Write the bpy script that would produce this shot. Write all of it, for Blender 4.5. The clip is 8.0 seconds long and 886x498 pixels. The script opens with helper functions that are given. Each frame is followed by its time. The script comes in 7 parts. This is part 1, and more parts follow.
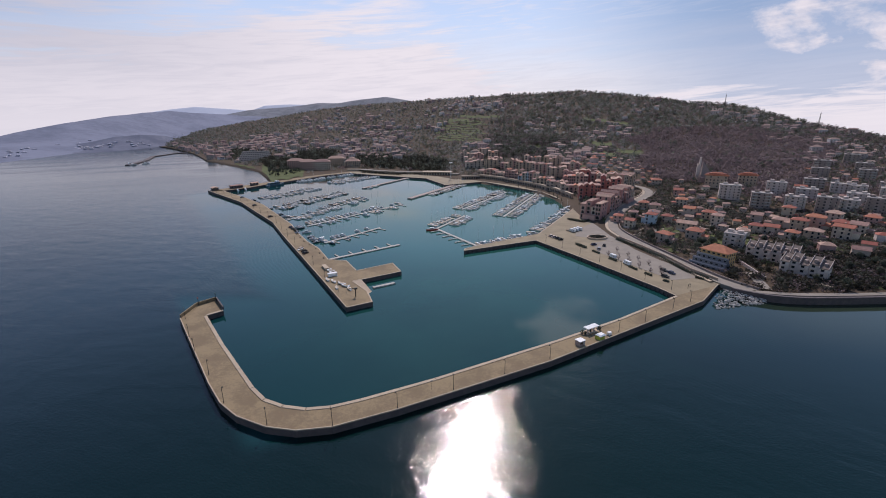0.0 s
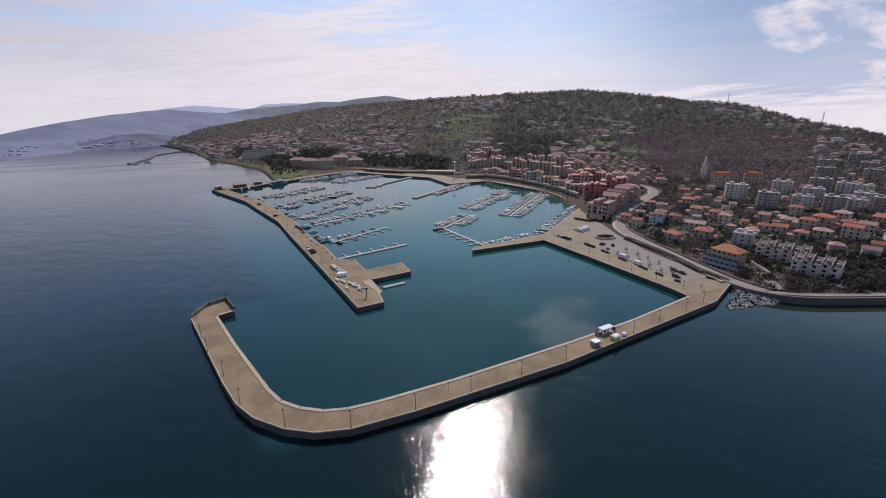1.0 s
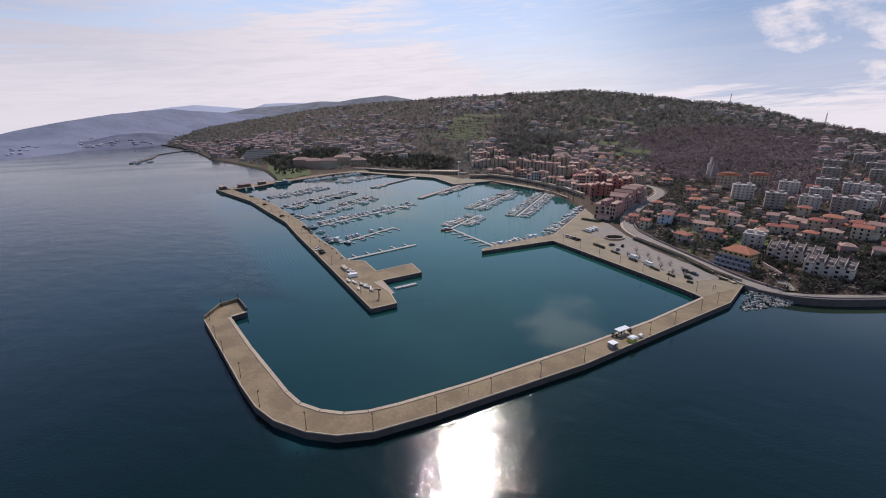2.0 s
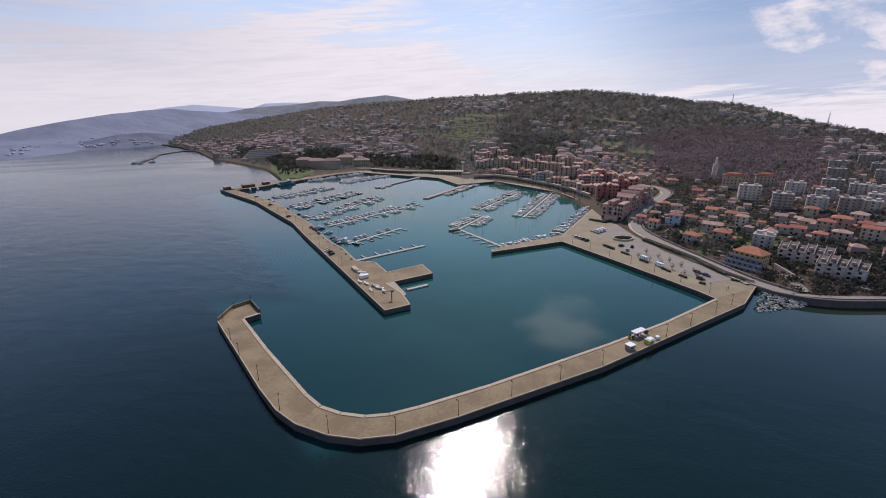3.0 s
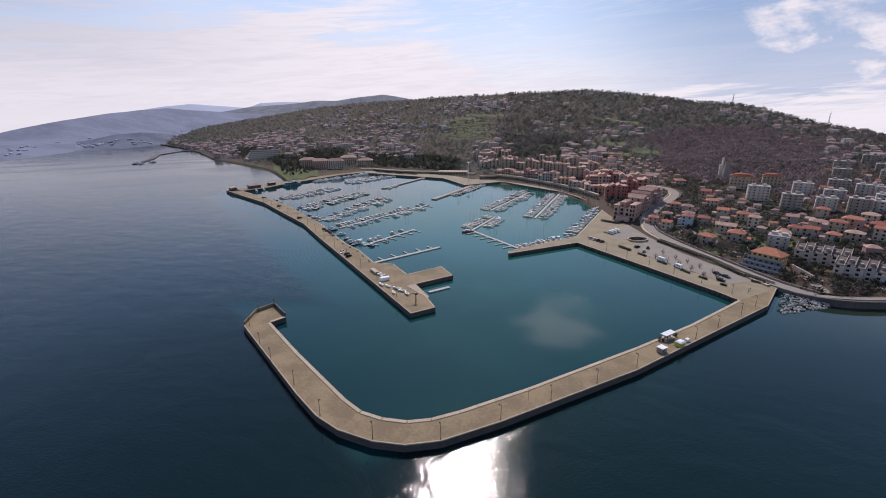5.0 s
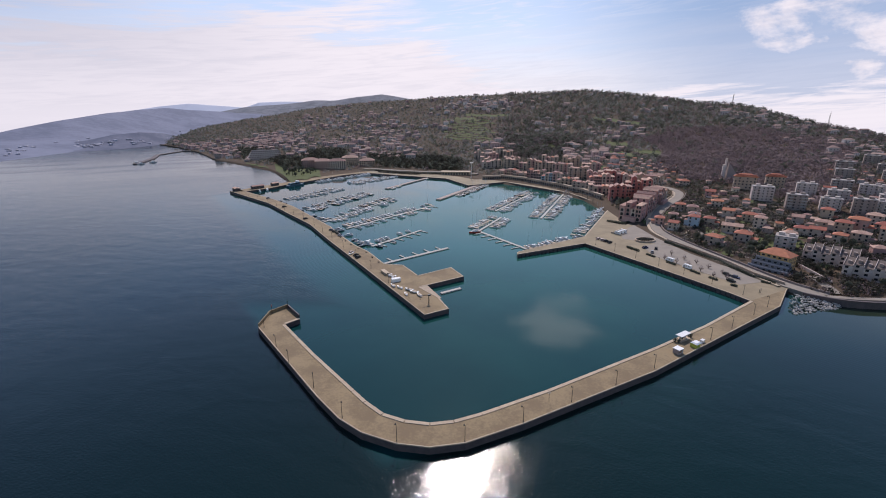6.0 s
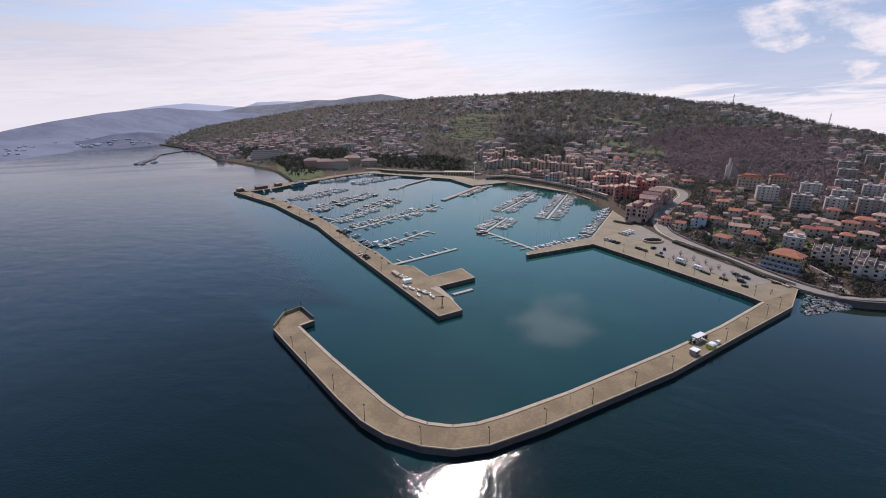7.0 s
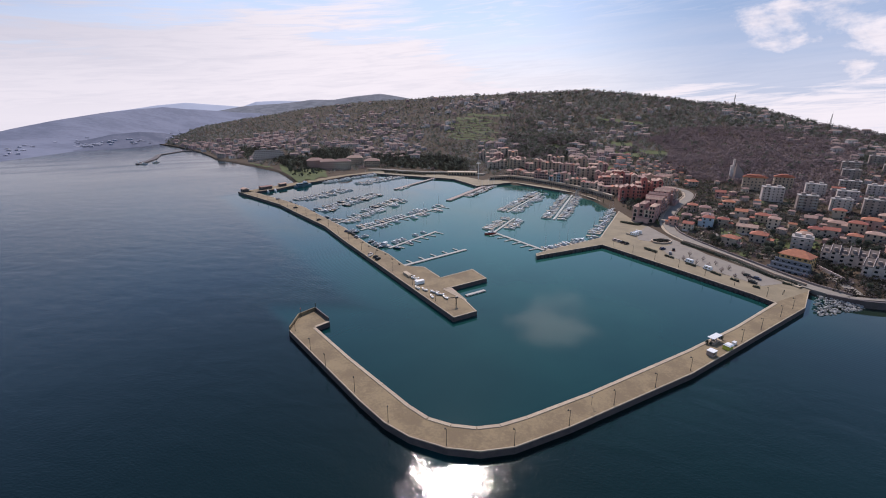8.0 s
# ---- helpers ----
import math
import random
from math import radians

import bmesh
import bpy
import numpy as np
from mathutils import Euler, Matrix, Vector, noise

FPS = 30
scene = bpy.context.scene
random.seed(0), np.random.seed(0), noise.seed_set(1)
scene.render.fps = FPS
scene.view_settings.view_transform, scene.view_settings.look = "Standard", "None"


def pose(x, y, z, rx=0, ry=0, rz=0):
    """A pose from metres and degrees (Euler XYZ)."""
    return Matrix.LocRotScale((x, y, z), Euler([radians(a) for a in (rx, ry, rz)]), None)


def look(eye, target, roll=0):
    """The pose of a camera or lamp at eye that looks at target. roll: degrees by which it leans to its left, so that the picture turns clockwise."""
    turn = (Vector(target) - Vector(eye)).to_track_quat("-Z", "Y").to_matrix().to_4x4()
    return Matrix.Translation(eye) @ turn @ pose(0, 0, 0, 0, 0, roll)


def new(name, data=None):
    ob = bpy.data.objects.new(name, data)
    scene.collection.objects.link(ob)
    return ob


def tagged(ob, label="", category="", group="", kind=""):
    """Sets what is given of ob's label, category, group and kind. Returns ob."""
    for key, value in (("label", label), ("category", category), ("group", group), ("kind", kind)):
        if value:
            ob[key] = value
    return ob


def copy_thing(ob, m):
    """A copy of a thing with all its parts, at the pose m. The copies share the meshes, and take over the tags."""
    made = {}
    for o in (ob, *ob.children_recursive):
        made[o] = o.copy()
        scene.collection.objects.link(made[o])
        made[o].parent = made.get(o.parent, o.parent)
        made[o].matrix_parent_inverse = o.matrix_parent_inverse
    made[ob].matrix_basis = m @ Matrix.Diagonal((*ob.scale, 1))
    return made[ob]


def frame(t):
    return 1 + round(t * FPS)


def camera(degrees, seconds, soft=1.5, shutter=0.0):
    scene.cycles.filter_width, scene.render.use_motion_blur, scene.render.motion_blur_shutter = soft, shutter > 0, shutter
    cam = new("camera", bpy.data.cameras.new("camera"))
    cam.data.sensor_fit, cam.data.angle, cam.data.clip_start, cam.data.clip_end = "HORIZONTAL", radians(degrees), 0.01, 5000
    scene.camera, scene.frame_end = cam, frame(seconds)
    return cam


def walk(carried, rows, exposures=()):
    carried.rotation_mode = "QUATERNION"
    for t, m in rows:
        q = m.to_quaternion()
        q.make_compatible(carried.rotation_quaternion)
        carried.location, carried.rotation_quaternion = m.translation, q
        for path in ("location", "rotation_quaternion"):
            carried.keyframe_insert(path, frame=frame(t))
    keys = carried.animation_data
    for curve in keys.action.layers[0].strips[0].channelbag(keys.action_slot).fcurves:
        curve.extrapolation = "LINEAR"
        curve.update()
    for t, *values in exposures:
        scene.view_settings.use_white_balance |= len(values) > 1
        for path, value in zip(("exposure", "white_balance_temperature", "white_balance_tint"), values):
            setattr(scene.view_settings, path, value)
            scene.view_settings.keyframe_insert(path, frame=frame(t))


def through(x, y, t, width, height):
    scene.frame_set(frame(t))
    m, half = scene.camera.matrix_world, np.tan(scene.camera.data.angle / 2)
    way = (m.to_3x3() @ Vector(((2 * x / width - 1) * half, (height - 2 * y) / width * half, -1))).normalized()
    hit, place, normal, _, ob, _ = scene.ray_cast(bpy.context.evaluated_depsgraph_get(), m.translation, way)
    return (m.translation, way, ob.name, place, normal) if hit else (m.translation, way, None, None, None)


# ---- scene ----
# camera: a drone sliding sideways over the water
cam = camera(90.66, 8.0, 1.0)
PATH = [
    (0.0, 0.00, 0.00, 85.00, 0.03, -17.02, -0.34),
    (0.5, -2.62, 0.65, 85.10, 0.00, -17.10, -0.33),
    (1.0, -5.62, 1.20, 85.16, -0.04, -17.16, -0.28),
    (1.5, -8.80, 1.69, 85.25, -0.09, -17.18, -0.24),
    (3.0, -18.58, 3.10, 85.86, -0.24, -17.21, -0.17),
    (3.5, -21.79, 3.50, 86.11, -0.35, -17.24, -0.18),
    (4.0, -25.04, 3.78, 86.45, -0.49, -17.25, -0.19),
    (4.5, -28.36, 4.00, 86.80, -0.64, -17.27, -0.17),
    (6.0, -38.94, 4.35, 87.95, -1.10, -17.33, -0.13),
    (6.5, -42.45, 4.50, 88.38, -1.24, -17.35, -0.13),
    (7.0, -46.05, 4.65, 88.74, -1.36, -17.38, -0.11),
    (7.5, -49.70, 4.75, 89.10, -1.46, -17.41, -0.09),
    (8.0, -53.35, 4.88, 89.51, -1.57, -17.43, -0.07),
]
walk(cam, [(t, pose(x, y, z, 0, 0, yaw) @ pose(0, 0, 0, 90 + pitch) @ pose(0, 0, 0, 0, 0, roll)) for t, x, y, z, yaw, pitch, roll in PATH],
     exposures=[(0.0, -0.07, 6500, 17), (8.0, 0.09, 6500, 17)])

# ---- light ----
SUN_EL, SUN_AZ = 44.5, 3.4          # degrees; azimuth from +y towards +x
world = bpy.data.worlds.new("sky")
scene.world = world
world.use_nodes = True


class Graph:
    """Small helper to wire shader nodes."""

    def __init__(self, tree):
        self.tree = tree
        tree.nodes.clear()

    def add(self, kind, inputs=None, **props):
        n = self.tree.nodes.new(kind)
        for k, v in props.items():
            setattr(n, k, v)
        for k, v in (inputs or {}).items():
            s = n.inputs[k]
            if isinstance(v, bpy.types.NodeSocket):
                self.tree.links.new(v, s)
            else:
                s.default_value = v
        return n

    def math(self, op, a, b=0.0, clamp=False):
        n = self.add("ShaderNodeMath", {0: a, 1: b}, operation=op, use_clamp=clamp)
        return n.outputs[0]

    def mix(self, fac, a, b, blend="MIX"):
        n = self.add("ShaderNodeMix", {0: fac, 6: a, 7: b}, data_type="RGBA", blend_type=blend)
        return n.outputs[2]

    def ramp(self, fac, lo, hi, a=0.0, b=1.0):
        n = self.add("ShaderNodeMapRange", {0: fac, 1: lo, 2: hi, 3: a, 4: b})
        n.interpolation_type = "SMOOTHSTEP"
        return n.outputs[0]

    def noise(self, vec, scale, detail=4.0, rough=0.55, distort=0.0):
        n = self.add("ShaderNodeTexNoise", {"Vector": vec, "Scale": scale, "Detail": detail, "Roughness": rough, "Distortion": distort})
        return n.outputs[0]


def make_sky():
    g = Graph(world.node_tree)
    tc = g.add("ShaderNodeTexCoord")
    sep = g.add("ShaderNodeSeparateXYZ", {0: tc.outputs["Generated"]})
    # the haze at the horizon goes on a little below it, behind the hills
    z = g.math("MAXIMUM", sep.outputs[2], 0.015)
    up = g.add("ShaderNodeCombineXYZ", {0: sep.outputs[0], 1: sep.outputs[1], 2: z})
    sky = g.add("ShaderNodeTexSky", {"Vector": up.outputs[0]}, sky_type="NISHITA", sun_disc=False,
                sun_elevation=radians(SUN_EL), sun_rotation=radians(SUN_AZ), air_density=1.0, dust_density=0.15, ozone_density=2.0)
    side = g.math("ARCTAN2", sep.outputs[0], sep.outputs[1])
    elev = sep.outputs[2]
    flat = g.add("ShaderNodeCombineXYZ", {0: side, 1: g.math("MULTIPLY", elev, 3.2), 2: 0.0})
    tilted = g.add("ShaderNodeVectorRotate", {"Vector": flat.outputs[0], "Angle": radians(-14)}, rotation_type="Z_AXIS")
    streak = g.add("ShaderNodeVectorMath", {0: tilted.outputs[0], 1: (1.0, 3.6, 1.0)}, operation="MULTIPLY")
    cirrus = g.noise(streak.outputs[0], 3.2, 8.0, 0.6, 0.5)
    wisps = g.noise(streak.outputs[0], 9.0, 6.0, 0.6, 1.2)
    puffs = g.noise(tilted.outputs[0], 5.0, 9.0, 0.62, 0.3)
    curds = g.noise(g.add("ShaderNodeCombineXYZ", {0: side, 1: g.math("MULTIPLY", elev, 1.7), 2: 0.4}).outputs[0], 9.0, 9.0, 0.58, 0.25)
    # a veil of high cloud lies over the south-east; its upper edge falls towards the west
    edge = g.math("MULTIPLY", g.ramp(side, -0.18, 0.36, 0.200, 0.045), g.ramp(side, -1.0, -0.35, 0.62, 1.0))
    lift = g.math("ADD", g.math("MULTIPLY", g.math("SUBTRACT", cirrus, 0.5), 0.30), g.math("MULTIPLY", g.math("SUBTRACT", wisps, 0.5), 0.10))
    veil = g.ramp(g.math("SUBTRACT", g.math("ADD", edge, lift), elev), -0.035, 0.06)
    thin = g.math("MULTIPLY", g.ramp(wisps, 0.42, 0.70), g.ramp(side, 0.15, 0.5, 0.45, 0.12))
    west = g.math("MULTIPLY", g.ramp(side, 0.46, 0.70), g.ramp(elev, 0.0, 0.08))
    puff = g.ramp(g.math("ADD", curds, g.math("MULTIPLY", g.math("SUBTRACT", west, 1.0), 0.30)), 0.38, 0.61)
    haze = g.math("MULTIPLY", g.ramp(g.math("ADD", elev, g.math("MULTIPLY", g.math("SUBTRACT", cirrus, 0.5), 0.12)), 0.21, 0.04), g.ramp(side, 0.20, 0.60, 0.8, 0.40))
    cover = g.math("MAXIMUM", g.math("MAXIMUM", g.math("MAXIMUM", veil, haze), thin), puff)
    # overhead and to the north the sky is clear
    front = g.math("MULTIPLY", g.ramp(sep.outputs[1], 0.0, 0.35), g.ramp(elev, 0.30, 0.21))
    cover = g.math("MULTIPLY", cover, front)
    pale = g.mix(g.math("MULTIPLY", front, 0.62), sky.outputs[0], (4.7, 5.5, 7.1, 1))
    pale = g.mix(g.math("MULTIPLY", front, g.ramp(side, 0.15, 0.60, 0.0, 0.85)), pale, (2.0, 3.05, 4.8, 1))
    pale = g.mix(g.math("MULTIPLY", front, g.math("MULTIPLY", g.ramp(side, -0.45, -0.85), g.ramp(elev, 0.10, 0.22))), pale, (2.2, 2.9, 4.4, 1))
    dim = g.ramp(g.math("ADD", g.math("MULTIPLY", wisps, 0.5), g.math("MULTIPLY", cirrus, 0.5)), 0.34, 0.58, 0.82, 1.0)
    dim = g.math("MULTIPLY", g.math("MAXIMUM", dim, g.ramp(elev, 0.10, 0.0, 0.0, 0.97)), g.math("SUBTRACT", 1.0, g.math("MULTIPLY", g.ramp(side, -0.12, -0.85), g.ramp(elev, 0.02, 0.15, 0.15, 0.5))))
    cloud = g.mix(dim, (2.2, 2.6, 3.6, 1), (6.8, 6.6, 6.95, 1))
    # one fair-weather cloud stands higher up in the south-west
    du = g.math("DIVIDE", g.math("SUBTRACT", side, 0.29), 0.11)
    dv = g.math("DIVIDE", g.math("SUBTRACT", elev, 0.445), 0.055)
    lump = g.math("ADD", g.math("MULTIPLY", du, du), g.math("MULTIPLY", dv, dv))
    lump = g.ramp(g.math("ADD", lump, g.math("MULTIPLY", g.math("SUBTRACT", puffs, 0.5), 5.0)), 1.3, -0.2)
    col = g.mix(cover, pale, cloud)
    col = g.mix(lump, col, (9.0, 9.8, 11.5, 1))
    bg = g.add("ShaderNodeBackground", {"Color": col, "Strength": 0.125})
    g.add("ShaderNodeOutputWorld", {0: bg.outputs[0]})


make_sky()
sun_data = bpy.data.lights.new("sun", "SUN")
sun_data.energy, sun_data.angle, sun_data.color = 3.8, radians(0.53), (1.0, 0.93, 0.87)
sun = new("sun", sun_data)
sun_dir = Vector((math.sin(radians(SUN_AZ)) * math.cos(radians(SUN_EL)), math.cos(radians(SUN_AZ)) * math.cos(radians(SUN_EL)), math.sin(radians(SUN_EL))))
sun.matrix_world = look(sun_dir * 300, (0, 0, 0))


# ---- materials ----
def material(name):
    m = bpy.data.materials.new(name)
    m.use_nodes = True
    return m, Graph(m.node_tree)


def surface(name, base, other=None, coarse=0.15, fine=4.0, rough=0.85, bump=0.15, per_object=0.0, metallic=0.0, contrast=0.6, island=0.0, gloss=0.5):
    """A rough painted, stone, earth or metal surface: two colours mixed by a coarse and a fine noise, in metres."""
    m, g = material(name)
    geo = g.add("ShaderNodeNewGeometry")
    pos = geo.outputs["Position"]
    other = other or tuple(c * 0.72 for c in base)
    big = g.noise(pos, coarse, 5.0, 0.6, 0.3)
    small = g.noise(pos, fine, 4.0, 0.65)
    f = g.math("ADD", g.math("MULTIPLY", big, 0.6), g.math("MULTIPLY", small, 0.4))
    f = g.ramp(f, 0.5 - 0.3 / max(contrast, 0.05) * 0.5, 0.5 + 0.3 / max(contrast, 0.05) * 0.5)
    col = g.mix(f, (*other, 1), (*base, 1))
    if per_object or island:
        r = g.add("ShaderNodeObjectInfo").outputs["Random"] if per_object else geo.outputs["Random Per Island"]
        k = per_object or island
        val = g.math("ADD", 1.0 - k, g.math("MULTIPLY", r, 2 * k))
        hue = g.math("ADD", 0.5 - k * 0.05, g.math("MULTIPLY", r, k * 0.1))
        hsv = g.add("ShaderNodeHueSaturation", {"Hue": hue, "Value": val, "Color": col})
        col = hsv.outputs[0]
    bsdf = g.add("ShaderNodeBsdfPrincipled", {"Base Color": col, "Metallic": metallic, "Specular IOR Level": gloss})
    ro = g.ramp(small, 0.2, 0.8, max(rough - 0.12, 0.05), min(rough + 0.1, 1.0))
    g.tree.links.new(ro, bsdf.inputs["Roughness"])
    if bump:
        b = g.add("ShaderNodeBump", {"Height": small, "Strength": min(bump * 3, 1.0), "Distance": bump})
        g.tree.links.new(b.outputs[0], bsdf.inputs["Normal"])
    g.add("ShaderNodeOutputMaterial", {0: bsdf.outputs[0]})
    return m


def foliage(name, base, other, through=0.45, vary=0.25, coarse=0.03):
    """Leaves or twigs: matt from the front, and letting light through from behind."""
    m, g = material(name)
    geo = g.add("ShaderNodeNewGeometry")
    f = g.ramp(g.noise(geo.outputs["Position"], coarse, 4.0, 0.6), 0.3, 0.7)
    col = g.mix(f, (*other, 1), (*base, 1))
    r = geo.outputs["Random Per Island"]
    hsv = g.add("ShaderNodeHueSaturation", {"Hue": g.math("ADD", 0.49, g.math("MULTIPLY", r, 0.02)), "Value": g.math("ADD", 1.0 - vary, g.math("MULTIPLY", r, 2 * vary)), "Color": col})
    front = g.add("ShaderNodeBsdfPrincipled", {"Base Color": hsv.outputs[0], "Roughness": 0.85, "Specular IOR Level": 0.25})
    back = g.add("ShaderNodeBsdfTranslucent", {"Color": hsv.outputs[0]})
    both = g.add("ShaderNodeMixShader", {0: through, 1: front.outputs[0], 2: back.outputs[0]})
    g.add("ShaderNodeOutputMaterial", {0: both.outputs[0]})
    return m


def make_water():
    m, g = material("sea water")
    geo = g.add("ShaderNodeNewGeometry")
    pos = geo.outputs["Position"]
    # shallow turquoise water lies in the inner basin and close to the western shore
    basin = g.add("ShaderNodeVectorMath", {0: pos, 1: (10.0, 400.0, 0.0)}, operation="SUBTRACT")
    basin = g.add("ShaderNodeVectorMath", {0: basin.outputs[0], 1: (0.0062, 0.0042, 0.0)}, operation="MULTIPLY")
    rad = g.add("ShaderNodeVectorMath", {0: basin.outputs[0]}, operation="LENGTH").outputs["Value"]
    wob = g.noise(pos, 0.02, 3.0)
    shallow = g.ramp(g.math("ADD", rad, g.math("MULTIPLY", wob, 0.5)), 1.55, 0.42)
    west = g.add("ShaderNodeVectorMath", {0: pos, 1: (190.0, 175.0, 0.0)}, operation="SUBTRACT")
    west = g.add("ShaderNodeVectorMath", {0: west.outputs[0], 1: (0.012, 0.022, 0.0)}, operation="MULTIPLY")
    wr = g.add("ShaderNodeVectorMath", {0: west.outputs[0]}, operation="LENGTH").outputs["Value"]
    sand = g.ramp(g.math("ADD", wr, g.math("MULTIPLY", wob, 0.4)), 1.2, 0.35)
    mott = g.noise(pos, 0.012, 4.0)
    deep = g.mix(mott, (0.0006, 0.0095, 0.0092, 1), (0.0010, 0.0150, 0.0140, 1))
    # wind waves in the open, calmer behind the moles
    stretch = g.add("ShaderNodeVectorRotate", {"Vector": pos, "Angle": radians(25)}, rotation_type="Z_AXIS")
    st = g.add("ShaderNodeVectorMath", {0: stretch.outputs[0], 1: (1.0, 1.7, 1.0)}, operation="MULTIPLY")
    chop = g.noise(st.outputs[0], 1.05, 2.0, 0.5, 0.35)
    swell = g.noise(st.outputs[0], 0.055, 3.0, 0.5, 0.4)
    patch = g.ramp(g.noise(pos, 0.006, 4.0, 0.6, 0.8), 0.38, 0.62, 0.55, 1.0)
    # the moles shelter the basins from the wind
    def beyond(nx, ny, lo, hi):
        d = g.add("ShaderNodeVectorMath", {0: pos, 1: (nx, ny, 0.0)}, operation="DOT_PRODUCT").outputs["Value"]
        return g.ramp(g.math("ADD", d, g.math("MULTIPLY", wob, 6.0)), lo, hi)
    lee = g.math("MULTIPLY", g.math("MULTIPLY", beyond(-0.45, 0.89, 107, 117), beyond(0.79, 0.61, 17, 24)), g.math("MAXIMUM", beyond(0.82, 0.57, 36, 56), beyond(0.0, -1.0, -206, -186)))
    lee = g.math("MULTIPLY", lee, beyond(0.748, -0.667, -546, -533))
    # the harbour water is clear and green over its pale bed
    # the water colour darkens towards the east, standing in for lens vignetting
    east = g.ramp(g.add("ShaderNodeSeparateXYZ", {0: pos}).outputs[0], -190.0, 30.0, 0.7, 0.0)
    deep = g.mix(east, deep, (0.0006, 0.0060, 0.0072, 1))
    col = g.mix(g.math("MULTIPLY", lee, g.ramp(mott, 0.3, 0.7, 0.75, 1.0)), deep, (0.0035, 0.037, 0.039, 1))
    col = g.mix(shallow, col, (0.020, 0.102, 0.078, 1))
    col = g.mix(g.math("MULTIPLY", sand, 0.8), col, (0.030, 0.042, 0.026, 1))
    far_lee = beyond(-0.3, 0.95, 320, 950)
    calm = g.math("MULTIPLY", g.math("SUBTRACT", 1.0, g.math("MULTIPLY", lee, 0.94)), g.math("SUBTRACT", 1.0, g.math("MULTIPLY", far_lee, 0.65)))
    calm = g.math("MULTIPLY", calm, g.math("SUBTRACT", 1.0, g.math("MULTIPLY", g.ramp(wr, 2.3, 1.0), 0.88)))
    swell = g.math("MULTIPLY", swell, calm)
    h = g.math("ADD", g.math("MULTIPLY", g.math("MULTIPLY", chop, patch), calm), g.math("MULTIPLY", swell, 2.8))
    # trains of low waves thrown back by the breakwater and the mole
    for cx, cy, sx, sy, turn, length in ((108.0, 138.0, 0.017, 0.024, -38, 5.5), (-112.0, 245.0, 0.017, 0.010, 40, 6.5)):
        away = g.add("ShaderNodeVectorMath", {0: pos, 1: (cx, cy, 0.0)}, operation="SUBTRACT")
        away = g.add("ShaderNodeVectorMath", {0: away.outputs[0], 1: (sx, sy, 0.0)}, operation="MULTIPLY")
        near = g.ramp(g.add("ShaderNodeVectorMath", {0: away.outputs[0]}, operation="LENGTH").outputs["Value"], 1.1, 0.3)
        bent = g.add("ShaderNodeVectorRotate", {"Vector": pos, "Angle": radians(turn)}, rotation_type="Z_AXIS")
        train = g.add("ShaderNodeTexWave", {"Vector": bent.outputs[0], "Scale": 1.0 / length, "Distortion": 5.0, "Detail": 3.0, "Detail Scale": 0.35}, wave_type="BANDS", bands_direction="X", wave_profile="SIN")
        h = g.math("ADD", h, g.math("MULTIPLY", g.math("MULTIPLY", train.outputs["Fac"], near), 0.16))
    bump = g.add("ShaderNodeBump", {"Height": h, "Strength": 1.0, "Distance": 0.092})
    # ripples too small to see from afar, smoothed in slicks and behind the moles
    turned = g.add("ShaderNodeVectorRotate", {"Vector": pos, "Angle": radians(-28)}, rotation_type="Z_AXIS")
    long = g.add("ShaderNodeVectorMath", {0: turned.outputs[0], 1: (0.0022, 0.010, 1.0)}, operation="MULTIPLY")
    slick = g.ramp(g.noise(long.outputs[0], 1.0, 5.0, 0.6, 1.2), 0.42, 0.66)
    open_far = g.math("MULTIPLY", far_lee, g.math("SUBTRACT", 1.0, lee))
    ripple = g.math("ADD", g.math("MULTIPLY", open_far, g.math("ADD", g.math("MULTIPLY", slick, 0.10), 0.06)), 0.060)
    ripple = g.math("SUBTRACT", ripple, g.math("MULTIPLY", lee, 0.02))
    bsdf = g.add("ShaderNodeBsdfPrincipled", {"Base Color": col, "Roughness": ripple, "IOR": 1.333, "Normal": bump.outputs[0]})
    g.add("ShaderNodeOutputMaterial", {0: bsdf.outputs[0]})
    return m


WATER = make_water()
CONCRETE = surface("warm concrete paving", (0.255, 0.191, 0.110), (0.176, 0.128, 0.076), 0.10, 1.2, 0.9, 0.02, contrast=1.7, gloss=0.35)
PALE = surface("pale limestone coping", (0.45, 0.355, 0.255), (0.35, 0.27, 0.19), 0.4, 5.0, 0.85, 0.02, per_object=0.06)
QUAY_WALL = surface("dark quay wall", (0.108, 0.082, 0.080), (0.050, 0.040, 0.043), 0.5, 3.0, 0.75, 0.08)
ASPHALT = surface("grey asphalt", (0.27, 0.232, 0.19), (0.19, 0.162, 0.135), 0.15, 6.0, 0.92, 0.01)
LAND = surface("winter grass and earth", (0.100, 0.074, 0.050), (0.066, 0.046, 0.034), 0.03, 0.4, 0.95, 0.3, gloss=0.1)
PAVING = surface("grey tan quay paving", (0.268, 0.213, 0.132), (0.200, 0.158, 0.098), 0.09, 2.5, 0.9, 0.02, contrast=1.2)
# aerial haze is mixed into the base colours of the distant ranges
FAR = surface("far wooded hills with painted haze", (0.205, 0.220, 0.285), (0.145, 0.160, 0.215), 0.006, 0.05, 1.0, 0.0, contrast=1.3, gloss=0.1)
FAR_LOW = surface("wooded foothills with painted haze", (0.165, 0.175, 0.225), (0.110, 0.122, 0.168), 0.012, 0.08, 1.0, 0.0, contrast=1.2, gloss=0.1)
FAR_SOUTH = surface("grey green wooded ridge with painted haze", (0.205, 0.212, 0.238), (0.135, 0.145, 0.165), 0.02, 0.12, 1.0, 0.0, contrast=1.5, gloss=0.1)
